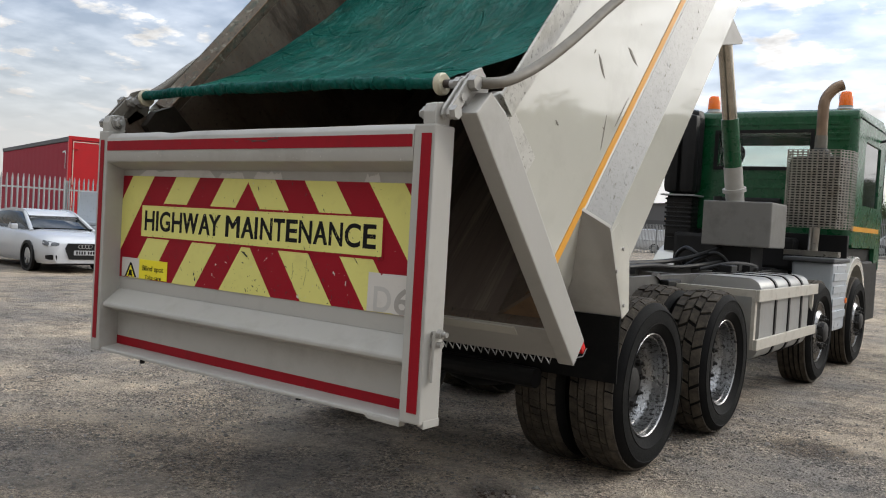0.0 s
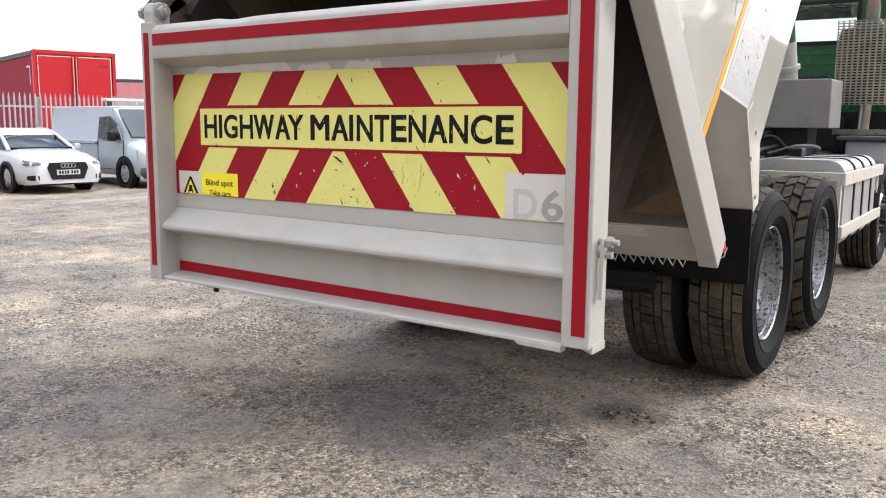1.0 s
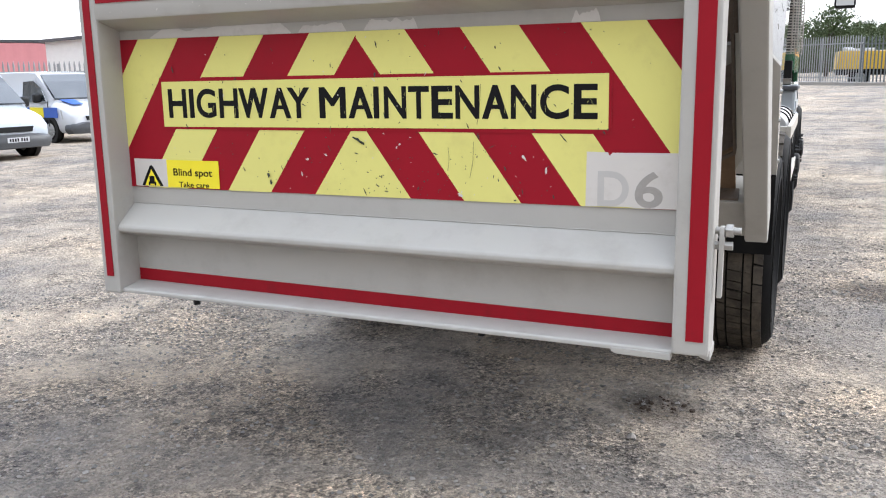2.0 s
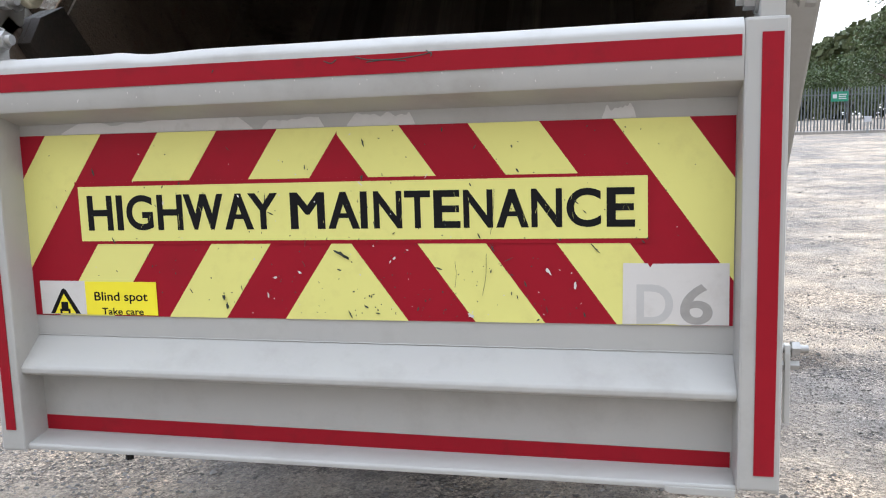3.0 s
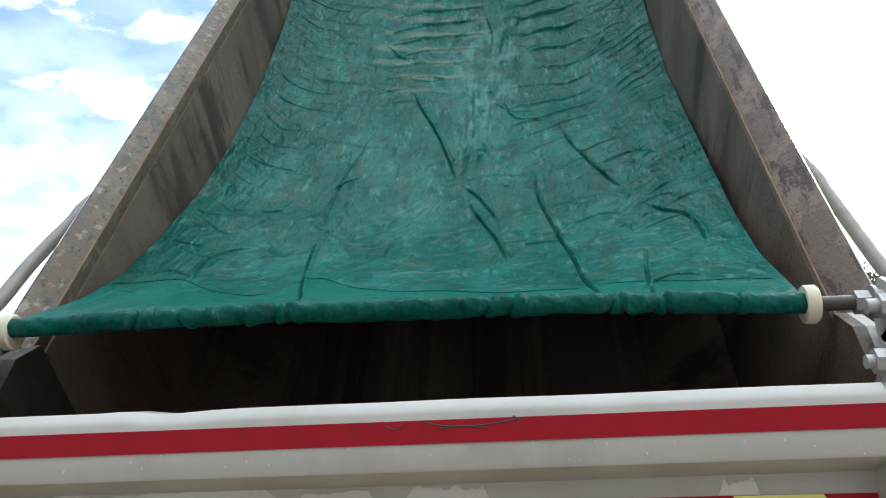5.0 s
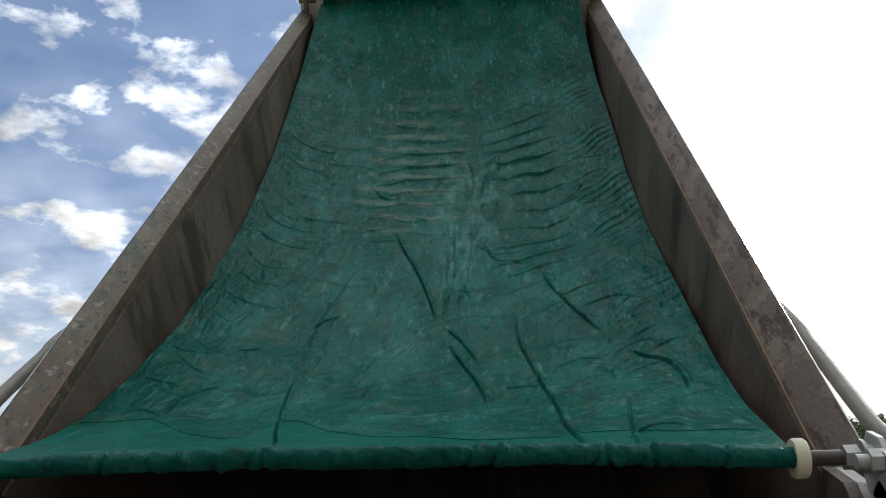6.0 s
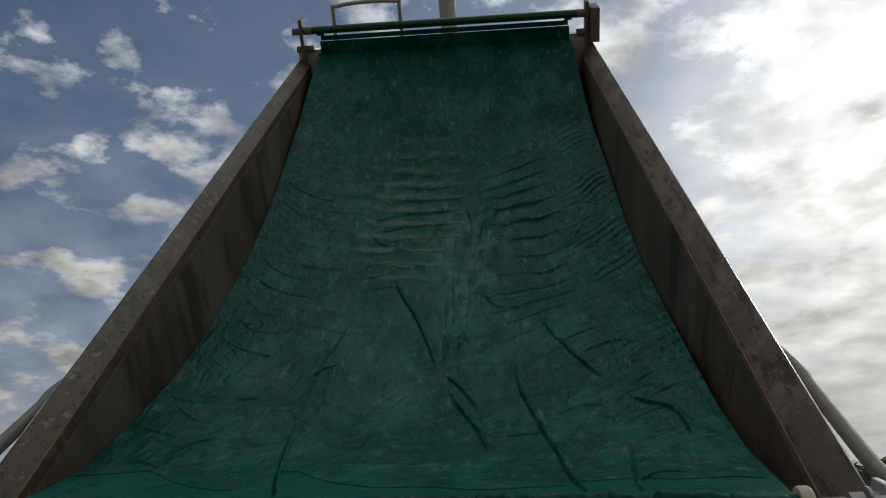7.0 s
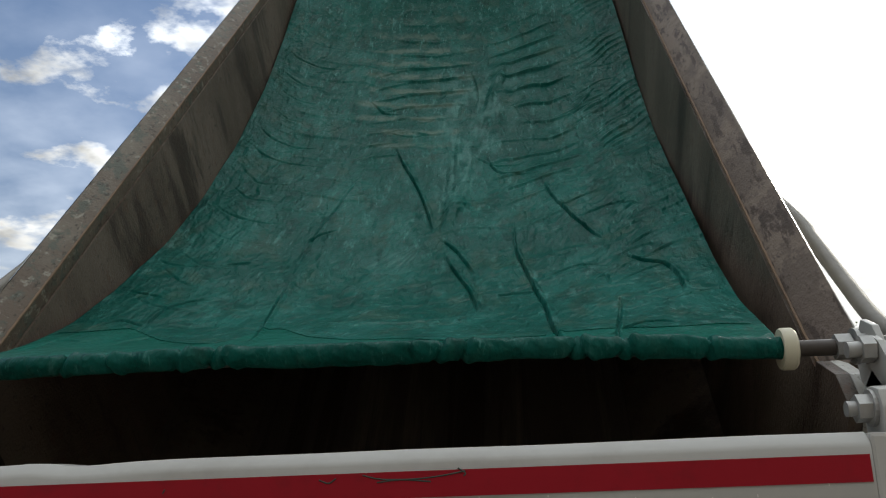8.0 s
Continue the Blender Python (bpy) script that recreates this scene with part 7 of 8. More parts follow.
def drape(tree, rows, s, slant, lift):
    """A lamp or opening laid on a car's nose: rows of its side, lower and upper edge."""
    bm, grid = bmesh.new(), []
    d = Vector((-1, -s * slant, 0)).normalized()
    for y, z0, z1 in rows:
        line = []
        for k in range(4):
            z = z0 + (z1 - z0) * k / 3
            hit = tree.ray_cast(Vector((2.1, s * y, z)) - d * 2.0, d)[0]
            line.append(bm.verts.new((hit if hit else Vector((2.1, s * y, z))) - d * lift))
        grid.append(line)
    for a, b in zip(grid, grid[1:]):
        for k in range(3):
            bm.faces.new((a[k], b[k], b[k + 1], a[k + 1]) if s > 0 else (a[k + 1], b[k + 1], b[k], a[k]))
    ext = bmesh.ops.extrude_face_region(bm, geom=bm.faces[:])
    bmesh.ops.translate(bm, vec=d * (lift + 0.03), verts=[v for v in ext["geom"] if isinstance(v, bmesh.types.BMVert)])
    bmesh.ops.recalc_face_normals(bm, faces=bm.faces[:])
    return bm


def saloon(at):
    """White saloon, nose towards +x."""
    car = thing("saloon_car", "white parked saloon car with a black grille", "car", at)
    bm = bmesh.new()
    st = [(-2.30, 0.72, 0.42, 0.80, 0.95, 0.60), (-2.2, 0.84, 0.32, 0.92, 1.0, 0.66), (-1.6, 0.90, 0.22, 0.94, 1.03, 0.70), (-0.6, 0.91, 0.20, 0.93, 0.97, 0.72), (0.7, 0.91, 0.20, 0.91, 0.97, 0.74), (1.3, 0.905, 0.21, 0.88, 0.97, 0.70), (1.85, 0.89, 0.21, 0.81, 0.91, 0.68), (2.15, 0.86, 0.21, 0.75, 0.85, 0.66), (2.33, 0.80, 0.22, 0.69, 0.78, 0.62), (2.42, 0.70, 0.24, 0.58, 0.70, 0.54)]
    loft(bm, hull(st))
    tree = BVHTree.FromBMesh(bm)
    part("body", bm, CARW, car, smooth=True)
    bm = bmesh.new()
    gl = [(-1.95, 0.70, 0.93, 0.97, 0.99, 0.60), (-1.1, 0.76, 0.93, 1.30, 1.36, 0.55), (-0.3, 0.77, 0.93, 1.36, 1.41, 0.56), (0.3, 0.77, 0.92, 1.33, 1.38, 0.56), (1.18, 0.74, 0.90, 0.93, 0.955, 0.66)]
    loft(bm, hull(gl))
    part("glasshouse", bm, DARKG, car, "dark car windows reflecting the sky", smooth=True)
    bm = bmesh.new()
    roof = [(-1.2, 0.60, 1.27, 1.30, 1.345, 0.55), (-0.9, 0.61, 1.30, 1.35, 1.395, 0.56), (-0.3, 0.62, 1.34, 1.38, 1.425, 0.57), (0.2, 0.61, 1.32, 1.365, 1.405, 0.57), (0.42, 0.60, 1.28, 1.31, 1.36, 0.56), (0.62, 0.61, 1.17, 1.20, 1.255, 0.57)]
    loft(bm, hull(roof))
    part("roof", bm, CARW, car, smooth=True)
    for s in (1, -1):
        for path, rad in (([(0.36, s * 0.60, 1.345), (0.8, s * 0.68, 1.14), (1.22, s * 0.75, 0.925)], [0.04, 0.045, 0.05]), ([(-1.1, s * 0.60, 1.32), (-1.6, s * 0.66, 1.13), (-2.0, s * 0.70, 0.97)], [0.06, 0.09, 0.10]), ([(-0.1, s * 0.62, 1.38), (-0.12, s * 0.79, 0.93)], 0.03)):
            part("pillar", tube(bmesh.new(), path, rad, 8), CARW, car, smooth=True)
        part("door_mirror", box(bmesh.new(), 0.72, 0.86, min(s * 0.92, s * 1.08), max(s * 0.92, s * 1.08), 0.93, 1.07, 0.04), CARW, car)
        lamp = [(0.43, 0.655, 0.70), (0.50, 0.625, 0.712), (0.60, 0.615, 0.725), (0.70, 0.615, 0.735), (0.78, 0.625, 0.745), (0.84, 0.645, 0.755)]
        part("headlight", drape(tree, lamp, s, 0.5, 0.008), LENS, car, "slim clear headlight with a dark housing")
        part("lamp_strip", drape(tree, [(y, b - 0.004, b + 0.014) for y, b, c in lamp[1:]], s, 0.5, 0.013), TANK, car, "pale running lamp strip")
        part("lower_intake", drape(tree, [(0.50, 0.32, 0.42), (0.60, 0.315, 0.43), (0.70, 0.32, 0.425), (0.77, 0.335, 0.41)], s, 0.4, 0.008), BLACKP, car, "black lower air intake")
        for x in (-1.38, 1.42):
            road_wheel(x, s * 0.80, 0.335, 0.23, s, car, True)
            bm = bmesh.new()
            lathe(bm, [(-0.05, 0.30), (-0.05, 0.366), (0.019, 0.366), (0.019, 0.30)], pose(x, s * 0.886, 0.345, 0, 0, 90), 32, True)
            part("wheel_arch", bm, BLACKP, car)
    bm = bmesh.new()
    prism(bm, [(-0.40, 0.70), (0.40, 0.70), (0.46, 0.58), (0.36, 0.33), (-0.36, 0.33), (-0.46, 0.58)], 2.33, 2.44, lambda y, z, x: (x, y, z), 0.01)
    part("grille", bm, BLACKP, car, "black hexagonal grille")
    bm = bmesh.new()
    for k in range(4):
        m = pose(2.446, -0.115 + 0.077 * k, 0.63, 0, 0, 0)
        lathe(bm, [(-0.004, 0.038), (0.004, 0.038), (0.004, 0.05), (-0.004, 0.05)], m, 20, True)
    part("badge", bm, TANK, car, "chrome ring badge")
    plate(car, 2.441, -0.26, 0.26, 0.43, 0.54)
    part("splitter", box(bmesh.new(), 2.2, 2.38, -0.6, 0.6, 0.20, 0.25, 0.02), BLACKP, car)
    return car


def van(name, label, paint, at, bar, band, star):
    """Panel van, nose towards +x."""
    v = thing(name, label, "van", at)
    bm = bmesh.new()
    st = [(-2.45, 0.90, 0.34, 1.10, 1.92, 0.80), (-2.40, 0.95, 0.30, 1.15, 1.97, 0.84), (0.45, 0.955, 0.28, 1.15, 1.98, 0.84), (0.80, 0.955, 0.28, 1.13, 1.95, 0.80)]
    loft(bm, hull(st))
    part("body", bm, paint, v, smooth=True)
    bm = bmesh.new()
    loft(bm, hull([(0.79, 0.955, 0.28, 1.12, 1.94, 0.79), (1.05, 0.95, 0.28, 1.12, 1.72, 0.78), (1.62, 0.94, 0.28, 1.08, 1.20, 0.80)]))
    part("cab", bm, paint, v, smooth=True)
    bm = bmesh.new()
    loft(bm, hull([(1.60, 0.94, 0.28, 1.06, 1.17, 0.78), (2.1, 0.92, 0.28, 0.94, 1.05, 0.74), (2.35, 0.85, 0.30, 0.80, 0.92, 0.66), (2.44, 0.75, 0.34, 0.68, 0.80, 0.6)]))
    part("bonnet", bm, paint, v, smooth=True)
    bm = bmesh.new()
    loft(bm, [[(0.86, -0.70, 1.86), (0.86, 0.70, 1.86), (0.88, 0.70, 1.90), (0.88, -0.70, 1.90)], [(1.10, -0.75, 1.665), (1.10, 0.75, 1.665), (1.125, 0.75, 1.70), (1.125, -0.75, 1.70)], [(1.63, -0.80, 1.20), (1.63, 0.80, 1.20), (1.66, 0.80, 1.235), (1.66, -0.80, 1.235)]])
    part("windscreen", bm, DARKG, v, "windscreen reflecting the sky")
    bm = bmesh.new()
    loft(bm, hull([(2.20, 0.93, 0.24, 0.52, 0.56, 0.80), (2.42, 0.88, 0.26, 0.52, 0.58, 0.74), (2.50, 0.72, 0.28, 0.50, 0.55, 0.6)]))
    part("bumper", bm, TRIMD, v, "dark grey plastic bumper", smooth=True)
    for s in (1, -1):
        bm = bmesh.new()
        prism(bm, [(0.25, 1.16), (0.27, 1.70), (0.78, 1.72), (1.15, 1.50), (1.45, 1.16)], 0.875, 0.90, lambda x, z, y: (x, s * (y + (0.066 if z < 1.3 else 0.0)), z))
        part("door_glass", bm, DARKG, v)
        part("door_mirror", box(bmesh.new(), 1.12, 1.28, min(s * 0.97, s * 1.18), max(s * 0.97, s * 1.18), 1.12, 1.36, 0.05), BLACKP, v)
        bm = bmesh.new()
        loft(bm, [[(2.12, s * 0.93, 0.66), (2.05, s * 0.935, 0.92), (2.0, s * 0.8, 0.95), (2.1, s * 0.8, 0.66)], [(2.44, s * 0.62, 0.66), (2.38, s * 0.62, 0.80), (2.3, s * 0.55, 0.84), (2.4, s * 0.55, 0.66)]])
        part("headlight", bm, TANK, v, "clear headlight")
        for x in (-1.5, 1.50):
            road_wheel(x, s * 0.83, 0.34, 0.23, s, v)
            bm = bmesh.new()
            lathe(bm, [(-0.06, 0.30), (-0.06, 0.41), (0.055, 0.41), (0.055, 0.30)], pose(x, s * 0.905, 0.36, 0, 0, 90), 32, True)
            part("wheel_arch", bm, BLACKP, v)
        bm = bmesh.new()
        for x in (0.22, 1.50 - 0.02):
            box(bm, x, x + 0.012, min(s * 0.93, s * 0.958), max(s * 0.93, s * 0.958), 0.45, 1.15)
        box(bm, -2.3, 0.2, min(s * 0.93, s * 0.962), max(s * 0.93, s * 0.962), 1.02, 1.035)
        box(bm, -2.3, 1.1, min(s * 0.93, s * 0.962), max(s * 0.93, s * 0.962), 0.42, 0.44)
        box(bm, 0.12, 0.24, min(s * 0.95, s * 0.975), max(s * 0.95, s * 0.975), 1.03, 1.07, 0.01)
        part("panel_gaps", bm, TRIMD, v)
        if band:
            for k in range(6):
                part("marking", box(bmesh.new(), -2.2 + 0.7 * k, -1.55 + 0.7 * k, min(s * 0.95, s * 0.966), max(s * 0.95, s * 0.966), 0.70, 0.98), BLUEP if k % 2 else YELS, v)
    if bar:
        bm = bmesh.new()
        box(bm, 0.0, 0.30, -0.70, 0.70, 2.10, 2.17, 0.02)
        part("roof_board", bm, WOODP, v, "pale board on the roof bar")
        for y in (-0.55, 0.55):
            part("roof_foot", box(bmesh.new(), 0.08, 0.2, y - 0.04, y + 0.04, 1.95, 2.10, 0.01), TRIMD, v)
    else:
        for s in (1, -1):
            part("marking", prism(bmesh.new(), [(1.7, 0.25), (2.2, 0.30), (2.2, 0.62), (1.7, 0.70)], 0.0, 0.012, lambda x, y, z: (x, s * y, 1.185 - 0.245 * (x - 1.6) + z + 0.02)), BLUEP, v)
    bm = bmesh.new()
    prism(bm, [(-0.42, 0.74), (0.42, 0.74), (0.38, 0.62), (-0.38, 0.62)], 2.40, 2.475, lambda y, z, x: (x, y, z), 0.01)
    part("grille", bm, BLACKP, v)
    if star:
        part("badge", lathe(bmesh.new(), [(-0.006, 0.08), (0.006, 0.08), (0.006, 0.10), (-0.006, 0.10)], pose(2.49, 0, 0.69), 24, True), TANK, v, "round chrome badge")
    plate(v, 2.50, -0.26, 0.26, 0.40, 0.51)
    return v


saloon(pose(-17.6, 8.95, -0.25, 0, 0, -8))
van("panel_van", "silver-blue parked panel van with a board on its roof", VANS, pose(-17.15, 11.65, -0.25, 0, 0, -8), True, False, False)
van("marked_van", "white parked van with blue markings on its bonnet", CARW, pose(-19.7, 16.9, -0.25, 0, 0, -12), False, True, True)


def trailer(name, label, corner, along, length, width, z0, z1, skin, door):
    """Curtain-sided trailer: its rear corner, the way to its front, and its doors."""
    a = Vector((*along, 0)).normalized()
    side = Vector((-a.y, a.x, 0))
    m = Matrix(((a.x, -side.x, 0, corner[0]), (a.y, -side.y, 0, corner[1]), (0, 0, 1, 0), (0, 0, 0, 1)))
    t = thing(name, label, "trailer", m)
    bm = bmesh.new()
    n = 60
    for e in (0.0, width):
        ring = []
        for i in range(n + 1):
            x = 0.12 + (length - 0.2) * i / n
            dy = 0.004 * math.sin(i * 1.7) * (1 if e else -1)
            ring.append((x, e + dy))
        for (xa, ya), (xb, yb) in zip(ring, ring[1:]):
            vs = [bm.verts.new(p) for p in ((xa, ya, z0 + 1.0), (xb, yb, z0 + 1.0), (xb, yb, z1 - 0.22), (xa, ya, z1 - 0.22))]
            bm.faces.new(vs)
    box(bm, 0.05, length, 0.04, width - 0.04, z0 + 0.9, z1 - 0.2)
    part("curtain", bm, skin, t)
    part("roof", box(bmesh.new(), 0.0, length, -0.03, width + 0.03, z1 - 0.20, z1 - 0.02, 0.02), TRIMD, t)
    bm = bmesh.new()
    box(bm, -0.05, 0.10, -0.03, 0.09, z0 + 0.9, z1)
    box(bm, -0.05, 0.10, width - 0.09, width + 0.03, z0 + 0.9, z1)
    box(bm, -0.05, 0.10, 0.09, width - 0.09, z1 - 0.14, z1)
    box(bm, -0.05, 0.10, 0.09, width - 0.09, z0 + 0.9, z0 + 1.05)
    part("rear_frame", bm, door, t)
    for i in range(2):
        y0, y1 = 0.11 + i * (width - 0.2) / 2, 0.07 + (i + 1) * (width - 0.2) / 2
        d = part("rear_door", box(bmesh.new(), -0.03, 0.02, y0, y1, z0 + 1.06, z1 - 0.16, 0.01), door, t, "red trailer door")
        bm = bmesh.new()
        for zz in (z0 + 1.5, z0 + 2.3, z1 - 0.5):
            box(bm, -0.07, -0.02, y0 + (0 if i == 0 else 0.9), y0 + (0.25 if i == 0 else 1.2), zz, zz + 0.05)
        tube(bm, [(-0.06, (y1 - 0.08) if i == 0 else (y0 + 0.08), z0 + 1.1), (-0.06, (y1 - 0.08) if i == 0 else (y0 + 0.08), z1 - 0.2)], 0.025, 8)
        part("door_hinges", bm, door, d)
        bm = bmesh.new()
        for a0, a1, b0, b1 in ((y0 + 0.02, y0 + 0.05, z0 + 1.1, z1 - 0.2), (y1 - 0.05, y1 - 0.02, z0 + 1.1, z1 - 0.2), (y0 + 0.05, y1 - 0.05, z1 - 0.23, z1 - 0.2)):
            box(bm, -0.04, -0.031, a0, a1, b0, b1)
        part("door_trim", bm, WOODP, d)
    bm = bmesh.new()
    box(bm, 0.45, 0.95, -0.022, -0.016, z1 - 0.62, z1 - 0.55)
    box(bm, 0.45, 0.52, -0.022, -0.016, z1 - 1.25, z1 - 0.62)
    part("corner_mark", bm, CARW, t)
    for x in (2.2, 3.5, 4.8):
        for s, y in ((-1, 0.18), (1, width - 0.18)):
            road_wheel(x, y, 0.5, 0.3, s, t)
            t.children[-1].location.z += z0
    return t


trailer("curtain_trailer", "red curtain-sided trailer with red rear doors behind the fence", (-27.9, 15.7), (-0.95, 0.31), 14.0, 2.9, -0.35, 3.88, CURT, REDD)
trailer("curtain_trailer", "sun-faded pink curtain-sided trailer behind the fence", (-41.0, 40.0), (-0.55, -0.83), 12.0, 2.6, -0.2, 3.95, PINK, REDD)


# ---- fences ----
def pale_mesh(h):
    bm = bmesh.new()
    out = [(-0.034, 0.0), (-0.014, 0.016), (0.014, 0.016), (0.034, 0.0), (0.034, 0.003), (0.015, 0.020), (-0.015, 0.020), (-0.034, 0.003)]
    k = len(out)
    r0 = [bm.verts.new((x, -y, 0.05)) for x, y in out]
    r1 = [bm.verts.new((x, -y, h - 0.14)) for x, y in out]
    r2 = [bm.verts.new((x * 0.12, -y, h)) for x, y in out]
    for a, b in ((r0, r1), (r1, r2)):
        for i in range(k):
            bm.faces.new((a[i], a[(i + 1) % k], b[(i + 1) % k], b[i]))
    bm.faces.new(r2)
    return finish("pale", bm, GALV)


def fence(a, b, h, name="palisade_fence", singles=True, lift=0.0, steel=None, pitch=0.163):
    """Palisade fence from a to b: rails and posts, with pales of their own."""
    steel = steel or GALV
    a, b = Vector(a), Vector(b)
    d = (b - a).normalized()
    length = (b - a).length
    ang = math.degrees(math.atan2(d.y, d.x))
    f = thing(name, "galvanised steel palisade fence with pointed pales", "fence", pose(a.x, a.y, 0, 0, 0, ang))
    zz = lambda s: ground_z(*(a + d * s)) + lift
    n = max(1, round(length / 2.75))
    for i in range(n):
        s0, s1 = length * i / n, length * (i + 1) / n
        for hh in (0.35, h - 0.38):
            bm, vs = bmesh.new(), []
            for s, z in ((s0, zz(s0)), (s1, zz(s1))):
                vs.append([(s, y, z + hh + q) for y, q in ((0.0, -0.025), (0.05, -0.025), (0.05, 0.025), (0.0, 0.025))])
            loft(bm, vs)
            part("rail", bm, steel, f)
    for i in range(n + 1):
        s = length * i / n
        part("post", box(bmesh.new(), s - 0.05, s + 0.05, 0.05, 0.11, zz(s) - 0.1, zz(s) + h - 0.1), steel, f)
    k = int(length / pitch)
    if singles:
        me = pale_mesh(h)
        me.materials[0] = steel
        for i in range(k):
            s = (i + 0.5) * pitch
            part("pale", me, None, f, at=Matrix.Translation((s, 0, zz(s))))
    else:
        src = pale_mesh(h)
        co = [v.co.copy() for v in src.vertices]
        fs = [list(p.vertices) for p in src.polygons]
        verts, faces = [], []
        for i in range(k):
            s = (i + 0.5) * pitch
            z = zz(s)
            n0 = len(verts)
            verts += [(c.x + s, c.y, c.z + z) for c in co]
            faces += [[n0 + q for q in g] for g in fs]
        me = bpy.data.meshes.new("pales")
        me.from_pydata(verts, [], faces)
        me.materials.append(steel)
        tagged(part("pales", me, None, f), kind="stuff")


fence((-19.15, 1.0), (-21.4, 14.2), 2.36, pitch=0.175)
fence((-21.4, 14.2), (-25.0, 19.0), 2.36)
fence((-25.0, 19.0), (-17.5, 25.5), 2.4)
fence((-17.5, 25.5), (-26.0, 64.0), 2.4, singles=False)
fence((-19.15, 1.0), (-14.5, -8.0), 2.4, singles=False)
fence((-40.0, 70.0), (-6.0, 54.5), 2.4, singles=False)
fence((-6.0, 54.5), (3.2, 45.0), 2.4, singles=False)
fence((3.2, 45.0), (15.0, 46.0), 2.65, lift=-0.3, steel=GALVD)
fence((15.0, 46.0), (40.0, 58.0), 2.65, singles=False, lift=-0.3, steel=GALVD)


def kerb():
    bm = bmesh.new()
    pts = [(-6.0, 53.9), (3.1, 44.5), (15.2, 45.5), (40.0, 57.4)]
    for (xa, ya), (xb, yb) in zip(pts, pts[1:]):
        d = Vector((xb - xa, yb - ya)).normalized()
        n = Vector((-d.y, d.x)) * 0.9
        st = []
        for x, y in ((xa, ya), (xb, yb)):
            z = ground_z(x, y)
            st.append([(x, y, z - 0.2), (x, y, z + 0.14), (x + n.x, y + n.y, z + 0.16), (x + n.x, y + n.y, z - 0.2)])
        loft(bm, st)
    return tagged(new("kerb", finish("kerb", bm, KERBM)), "low concrete kerb along the foot of the fence", "kerb", kind="structure")


kerb()


# ---- beyond the fences ----
def yellow_lorry():
    t = thing("small_tipper_lorry", "yellow small tipper lorry parked behind the fence", "lorry", pose(4.4, 48.0, ground_z(4, 48.0) - 0.1, 0, 0, 4))
    bm = bmesh.new()
    prism(bm, [(-2.35, 0.85), (-2.25, 1.75), (2.85, 1.75), (2.95, 0.85)], -1.05, 1.05, lambda x, z, y: (x, y, z), 0.02)
    body = part("tipping_body", bm, YTRUCK, t, "yellow drop-side body")
    for i in range(14):
        x = -2.1 + 0.37 * i
        part("rib", box(bmesh.new(), x - 0.035, x + 0.035, -1.10, -1.045, 0.86, 1.72), YTRUCK, body)
    bm = bmesh.new()
    prism(bm, [(3.2, 0.7), (3.2, 2.15), (3.5, 2.30), (4.6, 2.25), (4.95, 1.45), (5.05, 0.7)], -1.0, 1.0, lambda x, z, y: (x, y, z), 0.05)
    cab = part("cab", bm, YTRUCK, t)
    part("cab_glass", prism(bmesh.new(), [(3.6, 1.42), (3.6, 2.05), (4.5, 2.05), (4.72, 1.42)], -1.015, -0.995, lambda x, z, y: (x, y, z)), DARKG, cab)
    part("door_mirror", box(bmesh.new(), 4.7, 4.85, -1.3, -1.1, 1.4, 1.9, 0.04), BLACKP, cab)
    part("beacon_bar", box(bmesh.new(), 3.7, 4.1, -0.6, 0.6, 2.28, 2.40, 0.03), AMBER, cab)
    part("bumper", box(bmesh.new(), 3.1, 5.1, -1.02, 1.02, 0.38, 0.72, 0.04), TRIMD, t)
    part("chassis", box(bmesh.new(), -2.3, 3.2, -0.45, 0.45, 0.55, 0.85), BLACKP, t)
    part("side_guard", box(bmesh.new(), 0.2, 2.5, -1.0, -0.96, 0.45, 0.55), CARW, t)
    part("side_guard", box(bmesh.new(), 0.2, 2.5, -1.0, -0.96, 0.70, 0.78), CARW, t)
    for x in (-1.2, 3.9):
        for s in (1, -1):
            road_wheel(x, s * 0.85, 0.42, 0.3, s, t)
    bm = bmesh.new()
    rng = random.Random(5)
    for i in range(16):
        x, y = rng.uniform(-1.9, 2.6), rng.uniform(-0.7, 0.7)
        box(bm, x - 0.25, x + 0.25, y - 0.25, y + 0.25, 1.6, 1.75 + 0.22 * rng.random(), 0.08)
    part("load_bags", bm, CARW, t, "white bulk bags in the body")


yellow_lorry()


def leaf_mat():
    m = material("foliage", (0.055, 0.085, 0.022), 0.6, vary=0.5, scale=0.8, dirt=(0.10, 0.13, 0.03), dirt_amount=0.5, dirt_scale=0.4)
    return m


LEAF = leaf_mat()


